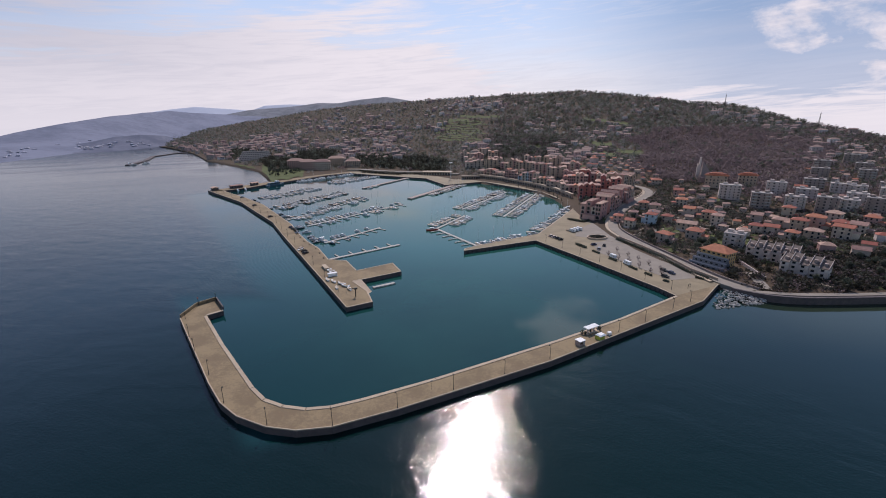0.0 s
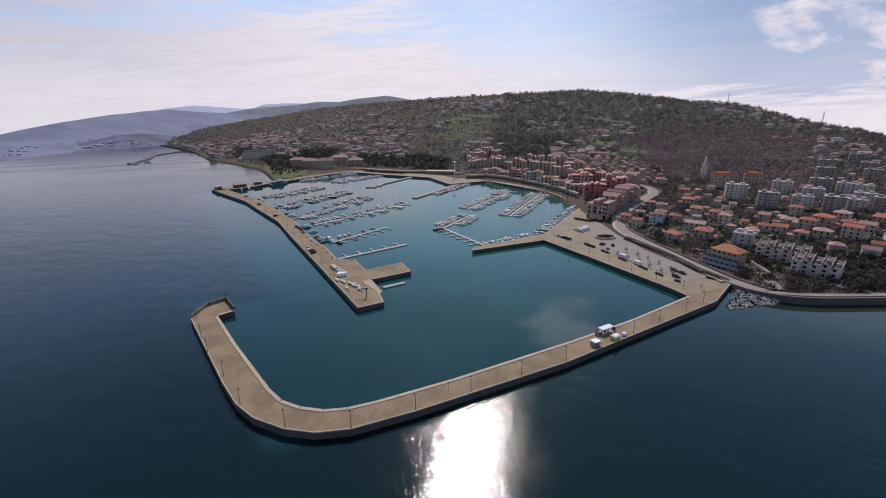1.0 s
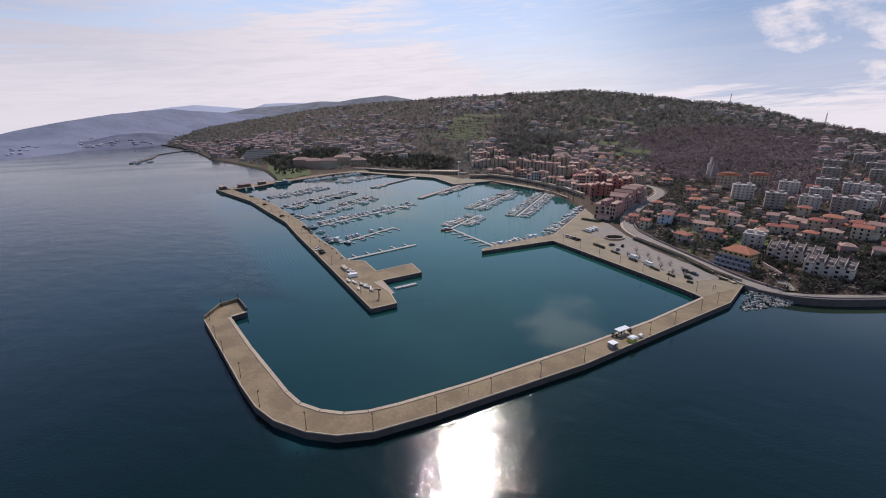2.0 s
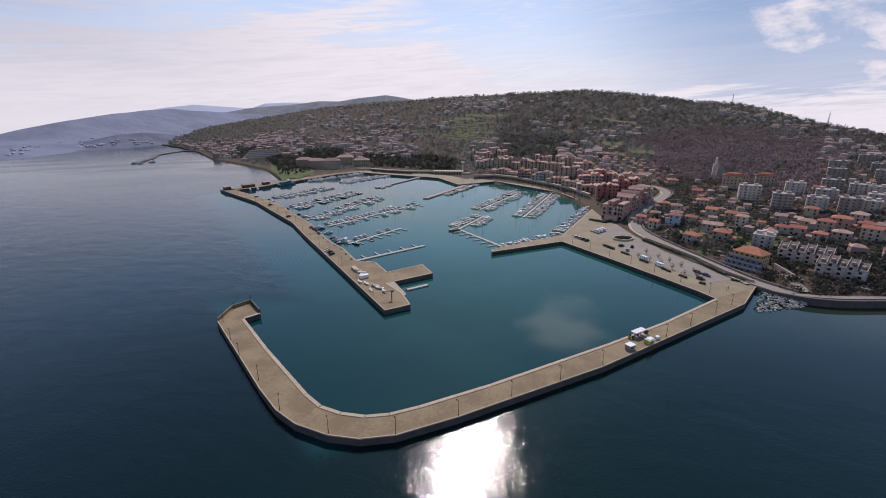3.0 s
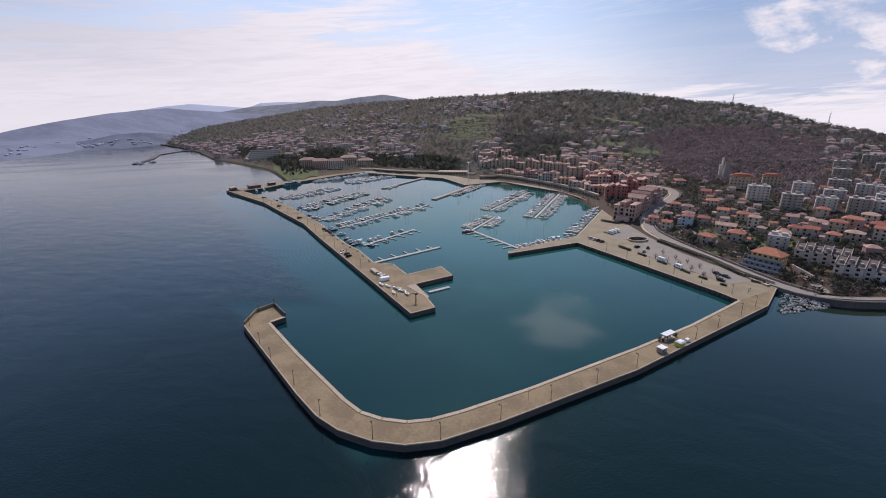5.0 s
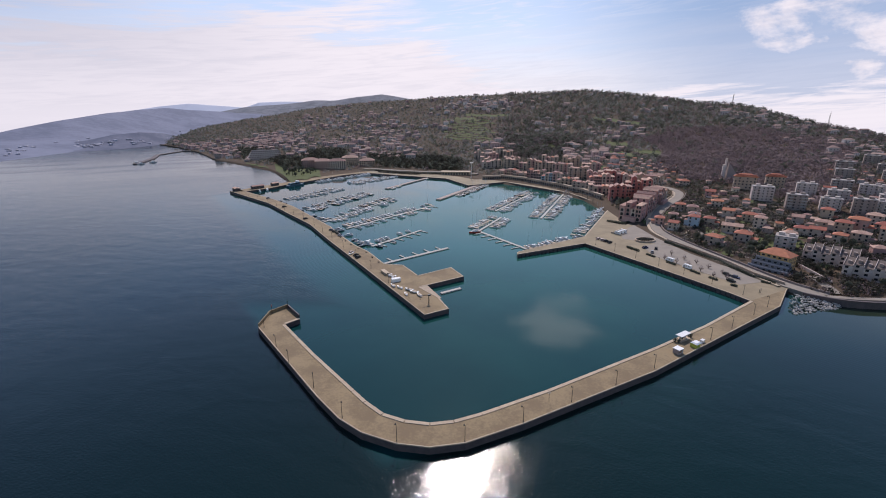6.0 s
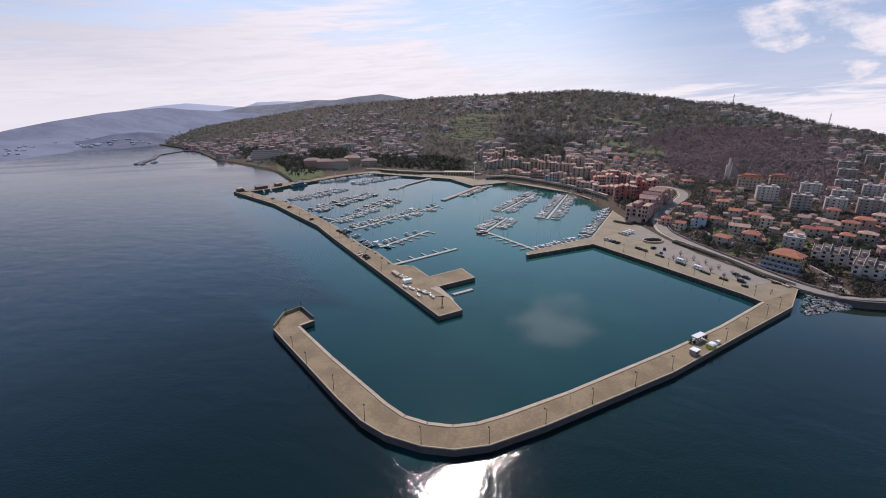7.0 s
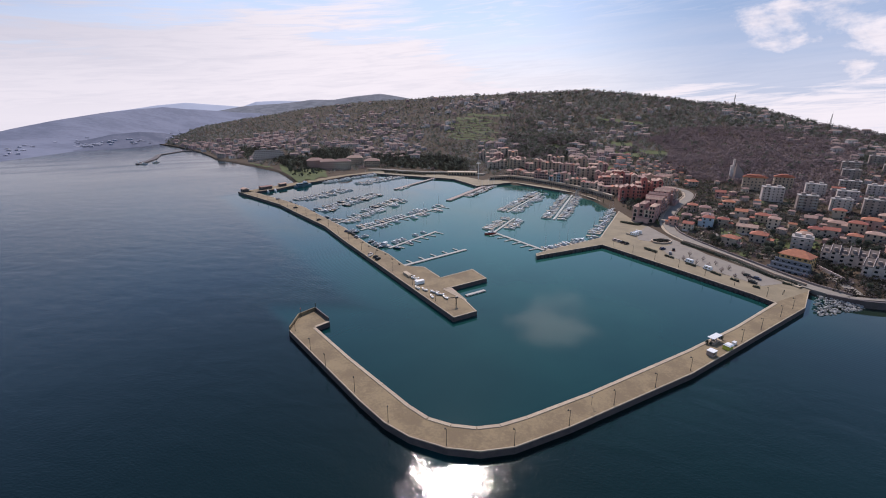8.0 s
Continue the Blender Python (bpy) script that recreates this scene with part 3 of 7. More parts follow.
for x, y, a in along([(p[0] + 3.5, p[1] + 1.5) for p in QUAY], 16.0, 6.0):
    copy_thing(first, place(x, y, DECK, a))


def sign_post():
    """The slim pole with a crossbar on the inner edge of the breakwater."""
    root = thing("mooring_sign", "slim pole with a short crossbar on the breakwater edge", "sign")
    bm = bmesh.new()
    tube(bm, (0, 0, 0), (0, 0, 3.2), 0.05, 0.04)
    part("post", bm, IRON, root)
    bm = bmesh.new()
    box(bm, -0.5, 0.5, -0.04, 0.04, 3.0, 3.25)
    part("plate", bm, FRAME, root)
    return root


sign_post().matrix_world = place(-4.0, 119.2, DECK, 0.4)


def beacon(x, y, col):
    root = thing("harbour_beacon", "small harbour light on a slim iron column", "beacon", "harbour lights")
    bm = bmesh.new()
    tube(bm, (0, 0, 0), (0, 0, 3.6), 0.14, 0.1, 8)
    part("column", bm, IRON, root)
    bm = bmesh.new()
    tube(bm, (0, 0, 3.6), (0, 0, 4.2), 0.25, 0.18, 8)
    part("lantern", bm, col, root)
    root.matrix_world = place(x, y, DECK)


beacon(-111.8, 184.0, REDHULL)
beacon(-106.5, 189.2, HEDGE)


def tip_wall():
    bm = bmesh.new()
    strip(bm, [(-98.5, 179.6), (-107.2, 190.3), (-112.6, 184.0)][1:] + [(-112.8, 171.5)], 0.5, DECK, DECK + 1.5, -1)
    tagged(part("wall_tip", bm, CONCRETE), "low concrete shelter wall at the mole head", "wall", kind="structure")
    bm = bmesh.new()
    strip(bm, [(-98.6, 179.8), (-107.0, 190.6)], 0.5, DECK, DECK + 1.5, 0)
    tagged(part("wall_head", bm, QUAY_WALL), "dark shelter wall at the mole head", "wall", kind="structure")


tip_wall()


# ---- the fuel station on the breakwater ----
def fuel_station():
    a = math.atan2(18.2, 31.0)
    root = thing("fuel_canopy", "flat white canopy on four posts over fuel pumps", "canopy")
    bm = bmesh.new()
    box(bm, -4.5, 4.5, -1.8, 1.8, 3.0, 3.35)
    bmesh.ops.bevel(bm, geom=bm.edges[:], offset=0.06, segments=1, affect="EDGES")
    part("canopy_roof", bm, GEL, root)
    for x in (-3.6, 3.6):
        for y in (-1.3, 1.3):
            bm = bmesh.new()
            tube(bm, (x, y, 0), (x, y, 3.0), 0.09, 0.09, 8)
            part("post", bm, FRAME, root)
    bm = bmesh.new()
    box(bm, -5.0, 5.0, -2.0, 2.0, 0.0, 0.18)
    part("plinth", bm, PALE, root)
    root.matrix_world = place(58.6, 157.0, DECK, a) @ Matrix.Scale(0.72, 4)
    for k, x in enumerate((-2.6, -0.4, 1.9)):
        pump = thing("fuel_pump", "narrow fuel pump under the white canopy", "pump", "fuel pumps")
        bm = bmesh.new()
        box(bm, -0.45, 0.45, -0.3, 0.3, 0.18, 1.9, 0.04)
        part("cabinet", bm, (WHITE, IRON, WHITE)[k], pump)
        bm = bmesh.new()
        box(bm, -0.3, 0.3, -0.34, -0.30, 1.2, 1.7)
        part("display", bm, GLASS, pump)
        pump.matrix_world = place(58.6, 157.0, DECK, a) @ Matrix.Translation((x * 0.72, 0, 0)) @ Matrix.Scale(0.8, 4)
    for dx, dy, s in ((-6.4, 0.6, 1.1), (-5.6, -0.9, 0.8), (6.0, 0.3, 1.0), (5.7, -1.1, 0.9)):
        tub = thing("planter", "round planter with a dark green shrub", "planter", "planters by the fuel pumps")
        bm = bmesh.new()
        tube(bm, (0, 0, 0), (0, 0, 0.5), 0.4, 0.5, 10)
        part("pot", bm, QUAY_WALL, tub)
        part("shrub", leaf_ball(90, s, s, s, 0.28, 5), HEDGE, tub).location.z = 0.5 + s * 0.7
        tub.matrix_world = place(58.6, 157.0, DECK, a) @ Matrix.Translation((dx * 0.72, dy * 0.72, 0)) @ Matrix.Scale(0.8, 4)
    hut = thing("kiosk", "small white cabin with a flat roof, walls greyed for shade", "kiosk")
    bm = bmesh.new()
    box(bm, -1.9, 1.9, -1.6, 1.6, 0, 2.5)
    # grey on the white cabin's walls puts their shade into the colour
    part("wall", bm, GREY, hut)
    bm = bmesh.new()
    box(bm, -2.1, 2.1, -1.8, 1.8, 2.5, 2.75)
    part("roof", bm, GEL, hut)
    bm = bmesh.new()
    box(bm, -1.5, 0.3, -1.66, -1.6, 1.0, 1.9)
    part("window", bm, GLASS, hut)
    bm = bmesh.new()
    box(bm, 0.7, 1.5, -1.66, -1.6, 0.0, 2.0)
    part("door", bm, FRAME, hut)
    hut.matrix_world = place(51.2, 146.9, DECK, a) @ Matrix.Scale(0.74, 4)
    tent = thing("market_tent", "white pagoda tent with yellow-green side sheets", "tent")
    bm = bmesh.new()
    box(bm, -2.4, 2.4, -1.9, 1.9, 2.3, 2.9, 0.7)
    part("canopy_roof", bm, GEL, tent)
    for sx, sy in ((-1, 0), (0, -1)):
        bm = bmesh.new()
        if sx:
            box(bm, -2.3, -2.24, -1.8, 1.8, 0.0, 2.3)
        else:
            box(bm, -2.2, 1.0, -1.86, -1.8, 0.0, 2.3)
        part("side_sheet", bm, YELLOW, tent)
    for x in (-2.2, 2.2):
        for y in (-1.75, 1.75):
            bm = bmesh.new()
            tube(bm, (x, y, 0), (x, y, 2.35), 0.06, 0.06)
            part("post", bm, FRAME, tent)
    tent.matrix_world = place(60.4, 151.2, DECK, a) @ Matrix.Scale(0.72, 4)
    crate = thing("storage_box", "small white plastic storage box", "box")
    bm = bmesh.new()
    box(bm, -1.0, 1.0, -0.7, 0.7, 0, 1.3)
    part("body", bm, GEL, crate)
    bm = bmesh.new()
    box(bm, -1.08, 1.08, -0.78, 0.78, 1.3, 1.45)
    part("lid", bm, GEL, crate)
    crate.matrix_world = place(64.9, 154.4, DECK, a) @ Matrix.Scale(0.8, 4)


# ---- plants ----
def leaf_ball(n, rx, ry, rz, size, seed, low=-1.0):
    """A loose ball of small leaf-shaped quads, denser towards the rim, with an uneven outline."""
    rnd = np.random.RandomState(seed)
    d = rnd.normal(size=(n, 3))
    d /= np.linalg.norm(d, axis=1)[:, None]
    lumps = rnd.normal(size=(6, 3))
    lumps /= np.linalg.norm(lumps, axis=1)[:, None]
    swell = 0.72 + 0.34 * np.max(np.clip(d @ lumps.T, 0, 1) ** 3, axis=1)
    r = rnd.uniform(0.45, 1.0, n) ** 0.5 * swell
    c = d * r[:, None] * (rx, ry, rz)
    c[:, 2] = np.maximum(c[:, 2], low * rz)
    a = rnd.normal(size=(n, 3))
    a /= np.linalg.norm(a, axis=1)[:, None]
    b = np.cross(a, d)
    b /= np.linalg.norm(b, axis=1)[:, None] + 1e-6
    s = size * rnd.uniform(0.6, 1.4, n)[:, None]
    v = np.stack((c - a * s, c - b * s * 0.6, c + a * s, c + b * s * 0.6), 1).reshape(-1, 3)
    me = bpy.data.meshes.new("leaves")
    me.vertices.add(4 * n)
    me.vertices.foreach_set("co", v.ravel())
    me.loops.add(4 * n)
    me.loops.foreach_set("vertex_index", np.arange(4 * n))
    me.polygons.add(n)
    me.polygons.foreach_set("loop_start", np.arange(n) * 4)
    me.update(calc_edges=True)
    return me


fuel_station()


def branchy(bm, p, way, length, r, depth, rnd):
    q = p + way * length
    tube(bm, p, q, r, r * 0.65, 5 if depth else 4)
    if depth <= 0:
        return
    for k in range(rnd.choice((2, 3))):
        w = (way + Vector((rnd.uniform(-0.8, 0.8), rnd.uniform(-0.8, 0.8), rnd.uniform(-0.1, 0.5)))).normalized()
        branchy(bm, p + way * length * rnd.uniform(0.6, 1.0), w, length * rnd.uniform(0.55, 0.8), r * 0.55, depth - 1, rnd)


def garden_tree(kind, seed):
    rnd = random.Random(seed)
    label, size = {"broad": ("round evergreen garden tree with dark leaves", (2.6, 2.6, 2.4)), "cypress": ("tall narrow dark cypress tree", (0.9, 0.9, 4.6)),
                   "olive": ("grey-green olive tree with a loose crown", (2.2, 2.2, 1.7)), "bare": ("leafless winter tree with brown twigs", (2.6, 2.6, 2.8)), "young": ("slim young street tree with bare twigs", (1.0, 1.0, 1.9))}[kind]
    root = thing("tree", label, "tree", kind + " trees")
    bm = bmesh.new()
    h = {"cypress": 0.8, "olive": 1.4, "young": 3.0}.get(kind, 2.2)
    tube(bm, (0, 0, -0.6), (0.1, 0, h), 0.22, 0.15, 7)
    for k in range(4):
        w = Vector((math.cos(k * 1.6 + seed), math.sin(k * 1.6 + seed), rnd.uniform(0.8, 1.4))).normalized()
        branchy(bm, Vector((0.1, 0, h * 0.95)), w, size[2] * 0.55, 0.10, {"bare": 3, "young": 2}.get(kind, 1), rnd)
    part("trunk", bm, BARK, root)
    n, mat, ls = {"broad": (420, HEDGE, 0.42), "cypress": (300, HEDGE, 0.36), "olive": (300, OLIVE, 0.34), "bare": (230, TWIGS, 0.30), "young": (70, TWIGS, 0.2)}[kind]
    me = leaf_ball(n, *size, ls, seed)
    part("crown", me, mat, root).location = (0.1, 0, h + size[2] * (0.98 if kind == "cypress" else 0.75))
    return root


# ---- houses ----
def window_mesh(w, h, arch=False):
    """A framed pane that stands 6 cm proud of the wall's face at y = 0, with its dark glass set back inside the frame."""
    bm = bmesh.new()
    n = 7 if arch else 1
    out, inn = [], []
    for s, ring in ((1.0, out), (0.88, inn)):
        a, top = w / 2 * s, h / 2
        pts = [(-a, -top * (1 if s == 1 else 0.88)), (a, -top * (1 if s == 1 else 0.88))]
        if arch:
            pts += [(a * math.cos(math.pi * i / n), top - w / 2 + a * math.sin(math.pi * i / n)) for i in range(n + 1)]
        else:
            pts += [(a, top * (1 if s == 1 else 0.88)), (-a, top * (1 if s == 1 else 0.88))]
        ring += pts
    m = len(out)
    o = [bm.verts.new((x, -0.06, z)) for x, z in out]
    i1 = [bm.verts.new((x, -0.06, z)) for x, z in inn]
    i2 = [bm.verts.new((x, -0.012, z)) for x, z in inn]
    b = [bm.verts.new((x, 0.05, z)) for x, z in out]
    bm.faces.new(i2)
    for k in range(m):
        j = (k + 1) % m
        bm.faces.new((o[k], o[j], i1[j], i1[k]))
        bm.faces.new((i1[k], i1[j], i2[j], i2[k]))
        bm.faces.new((b[k], b[j], o[j], o[k]))
    me = mesh_of(bm, "window")
    me.materials.append(FRAME)
    me.materials.append(GLASS)
    me.polygons[0].material_index = 1
    return me


# arch and loggia panes are dark sheets standing in for shaded openings
WIN = {"small": window_mesh(1.25, 1.6), "wide": window_mesh(2.3, 1.6), "tall": window_mesh(1.6, 2.3), "arch": window_mesh(2.7, 3.2, True), "loggia": window_mesh(2.5, 2.9, True)}


def roof_mesh(bm, w, d, z, rise, over, hip):
    a, b = w / 2 + over, d / 2 + over
    k = max(a - b, 0.0) if hip else a
    if hip and a <= b:
        k = 0.0
    lo = [bm.verts.new(p) for p in ((-a, -b, z), (a, -b, z), (a, b, z), (-a, b, z))]
    up = [bm.verts.new((p.co.x, p.co.y, z + 0.18)) for p in lo]
    r0, r1 = bm.verts.new((-k, 0, z + rise)), bm.verts.new((k + 0.001, 0, z + rise))
    bm.faces.new(lo[::-1])
    for i in range(4):
        bm.faces.new((lo[i], lo[(i + 1) % 4], up[(i + 1) % 4], up[i]))
    bm.faces.new((up[0], up[1], r1, r0))
    bm.faces.new((up[2], up[3], r0, r1))
    bm.faces.new((up[1], up[2], r1))
    bm.faces.new((up[3], up[0], r0))


def put_windows(root, w, d, storeys, sh, kinds, sides, step=3.2, z0=0.0, chance=1.0, rnd=random, parent=None):
    """Rows of windows on the given sides: 0 front (-y), 1 right, 2 back, 3 left."""
    for s in sides:
        run = w if s in (0, 2) else d
        n = max(1, int(run / step))
        for f in range(storeys):
            kind = kinds[min(f, len(kinds) - 1)]
            if kind is None:
                continue
            for i in range(n):
                if rnd.random() > chance:
                    continue
                x = (i + 0.5) / n * run - run / 2
                zz = z0 + sh * f + (1.7 if kind == "arch" else sh * 0.55)
                off = (d if s in (0, 2) else w) / 2
                ob = part("window", WIN[kind], FRAME, parent or root)
                ob.matrix_basis = Matrix.Rotation(s * math.pi / 2, 4, "Z") @ Matrix.Translation((x, -off, zz))


def house(w, d, storeys, wall, roof, label, hip=True, sides=(0, 1, 3), kinds=("small",), step=3.0, rise=None, chimney=True, name="house", group="", sh=3.0, chance=0.9, seed=0, balconies=0, over=0.5):
    rnd = random.Random(seed)
    root = thing(name, label, "house" if name == "house" else "building", group)
    h = storeys * sh
    bm = bmesh.new()
    box(bm, -w / 2, w / 2, -d / 2, d / 2, -3.5, h)
    part("wall", bm, wall, root)
    bm = bmesh.new()
    roof_mesh(bm, w, d, h - 0.05, rise or min(w, d) * 0.29, over, hip)
    ro = part("roof", bm, roof, root)
    if chimney:
        bm = bmesh.new()
        box(bm, -0.4, 0.4, -0.3, 0.3, 0, 1.7)
        box(bm, -0.5, 0.5, -0.4, 0.4, 1.7, 1.85)
        ch = part("chimney", bm, wall, ro)
        ch.location = (w * rnd.uniform(-0.25, 0.25), d * 0.12, h + (rise or min(w, d) * 0.24) * 0.5)
    put_windows(root, w, d, storeys, sh, kinds, sides, step, chance=chance, rnd=rnd)
    for k in range(balconies):
        f = 1 + k % max(storeys - 1, 1)
        bm = bmesh.new()
        x = ((k // max(storeys - 1, 1)) + 0.5) / max(1, balconies // max(storeys - 1, 1)) * w - w / 2
        box(bm, x - 1.6, x + 1.6, -d / 2 - 1.3, -d / 2, f * sh - 0.1, f * sh + 0.1)
        box(bm, x - 1.6, x + 1.6, -d / 2 - 1.35, -d / 2 - 1.25, f * sh + 0.1, f * sh + 1.0)
        part("balcony", bm, wall, root)
    return root


def block(w, d, storeys, wall, label, seed=0, sh=3.0, sides=(0, 1, 3)):
    """A flat-roofed block of flats with a parapet, a stair head and regular windows."""
    rnd = random.Random(seed)
    root = thing("apartment_block", label, "building", "blocks of flats")
    h = storeys * sh
    bm = bmesh.new()
    box(bm, -w / 2, w / 2, -d / 2, d / 2, -4, h)
    # a shallow projecting bay and a recessed stair line break the front
    box(bm, -w * 0.16, w * 0.16, -d / 2 - 0.9, -d / 2 + 0.1, -4, h - 0.3)
    part("wall", bm, wall, root)
    bm = bmesh.new()
    box(bm, -w / 2 - 0.3, w / 2 + 0.3, -d / 2 - 0.3, d / 2 + 0.3, h, h + 0.35)
    box(bm, -w / 2 - 0.1, w / 2 + 0.1, -d / 2 - 0.1, d / 2 + 0.1, h + 0.35, h + 0.5)
    ro = part("roof", bm, ROOF_GREY, root)
    for k in range(2):
        bm = bmesh.new()
        box(bm, -1.6, 1.6, -1.4, 1.4, 0, 1.7)
        st = part("stair_head", bm, wall, ro)
        st.location = ((k - 0.5) * w * 0.5, rnd.uniform(-1, 1), h + 0.5)
    for s in sides:
        run, off = (w, d / 2) if s in (0, 2) else (d, w / 2)
        n = max(2, int(run / 3.3))
        for f in range(storeys):
            for i in range(n):
                x = (i + 0.5) / n * run - run / 2
                bay = s == 0 and abs(x) < w * 0.16
                ob = part("window", WIN["wide" if (i % 3 == 1 and s == 0) else "small"], FRAME, root)
                ob.matrix_basis = Matrix.Rotation(s * math.pi / 2, 4, "Z") @ Matrix.Translation((x, -off - (0.9 if bay else 0), f * sh + 1.5)) @ Matrix.Diagonal((0.72, 1, 0.72, 1))
    for f in range(1, storeys):
        for sx in (-1, 1):
            bm = bmesh.new()
            x = sx * w * 0.33
            box(bm, x - 1.8, x + 1.8, -d / 2 - 1.2, -d / 2, f * sh - 0.1, f * sh + 0.08)
            box(bm, x - 1.8, x + 1.8, -d / 2 - 1.25, -d / 2 - 1.15, f * sh + 0.08, f * sh + 0.95)
            part("balcony", bm, FRAME if seed % 2 else wall, root)
    return root


def quay_piles(line, step):
    """Dark timber fender piles against the quay wall."""
    root = thing("fender_piles", "dark fender piles standing against the quay wall", "piles", kind="structure")
    bm = bmesh.new()
    tube(bm, (0, 0, -1.5), (0, 0, DECK - 0.6), 0.17, 0.16, 8)
    me = mesh_of(bm, "pile")
    me.materials.append(RUBBER)
    for x, y, a in along(line, step, 1.5):
        part("pile", me, RUBBER, root).matrix_basis = place(x + math.sin(a) * 0.3, y - math.cos(a) * 0.3, 0) if line is SPUR else place(x - math.sin(a) * -0.35 * -1, y + math.cos(a) * 0.35, 0)


quay_piles(QUAY, 2.6)
quay_piles(SPUR[:2], 3.2)


def stand(root, x, y, turn, sink=0.0):
    root.matrix_world = place(x, y, max(height(x, y), DECK) - sink, turn)
    return root


def gable_mesh(x, half, y0, y1, z0, z1, rise):
    bm = bmesh.new()
    rings = []
    for y in (y0, y1):
        rings.append([bm.verts.new(p) for p in ((x - half, y, z0), (x + half, y, z0), (x + half, y, z1), (x, y, z1 + rise), (x - half, y, z1))])
    bm.faces.new(rings[0])
    bm.faces.new(rings[1][::-1])
    for i in range(5):
        bm.faces.new((rings[0][i], rings[1][i], rings[1][(i + 1) % 5], rings[0][(i + 1) % 5]))
    bmesh.ops.recalc_face_normals(bm, faces=bm.faces)
    return bm


# ---- the marina village: terraces of plastered houses over arcades ----
VILLAGE = [  # x, y, width, depth, storeys, colour, heading in degrees
    (126, 358, 17, 15, 4, 1, -40), (144, 379, 26, 14, 4, 1, 48), (163, 401, 24, 14, 4, 1, 48),
    (138, 470, 22, 12, 3, 3, -12), (130, 497, 24, 12, 3, 0, -22), (120, 524, 24, 12, 3, 3, -28), (108, 549, 24, 12, 4, 4, -32), (94, 572, 22, 12, 4, 1, -34), (79, 592, 22, 12, 3, 0, -34), (62, 611, 24, 12, 3, 3, -34),
    (166, 440, 24, 13, 5, 2, -20), (146, 436, 20, 13, 4, 2, -15), (151, 500, 26, 12, 4, 1, -15),
]
VILLAGE_BACK = [
    (156, 526, 24, 12, 4, 1, -20), (146, 566, 24, 12, 4, 3, -24), (135, 602, 26, 12, 4, 0, -28), (118, 630, 26, 12, 4, 3, -28), (98, 652, 24, 12, 4, 1, -20), (78, 672, 24, 12, 4, 3, -18),
    (170, 507, 22, 12, 4, 2, -20), (158, 637, 24, 12, 4, 3, -25), (137, 677, 24, 12, 4, 0, -20), (170, 590, 24, 12, 3, 1, -20), (184, 493, 22, 12, 3, 3, -20), (190, 462, 22, 12, 4, 3, 40),
]
HILL_ROW = [(60, 742, 16, 12, 4, 1, -5), (44, 718, 18, 12, 3, 0, 0), (84, 748, 16, 12, 3, 3, -5), (72, 778, 18, 12, 3, 0, -8), (38, 766, 16, 12, 4, 1, 5), (50, 690, 30, 12, 3, 0, 4), (82, 706, 20, 12, 3, 1, -5)]
PLASTER = (CREAM, PINK, RED, SAND, BLUE_PLASTER)
PLASTER_WORD = ("cream", "pink", "brick-red", "sand-coloured", "pale blue")


def gable_roof(x, half, y0, y1, z, rise, over=0.35):
    """Two sloping slabs over a gable, the ridge along y."""
    bm = bmesh.new()
    drop = rise * over / half
    for sx in (-1, 1):
        a = [(x, y0 - over, z + rise + 0.04), (x + sx * (half + over), y0 - over, z - drop + 0.04), (x + sx * (half + over), y1 + over, z - drop + 0.04), (x, y1 + over, z + rise + 0.04)]
        lo = [bm.verts.new(p) for p in a]
        up = [bm.verts.new((p[0], p[1], p[2] + 0.22)) for p in a]
        bm.faces.new(up)
        bm.faces.new(lo[::-1])
        for i in range(4):
            bm.faces.new((lo[i], lo[(i + 1) % 4], up[(i + 1) % 4], up[i]))
    bmesh.ops.recalc_face_normals(bm, faces=bm.faces)
    return bm


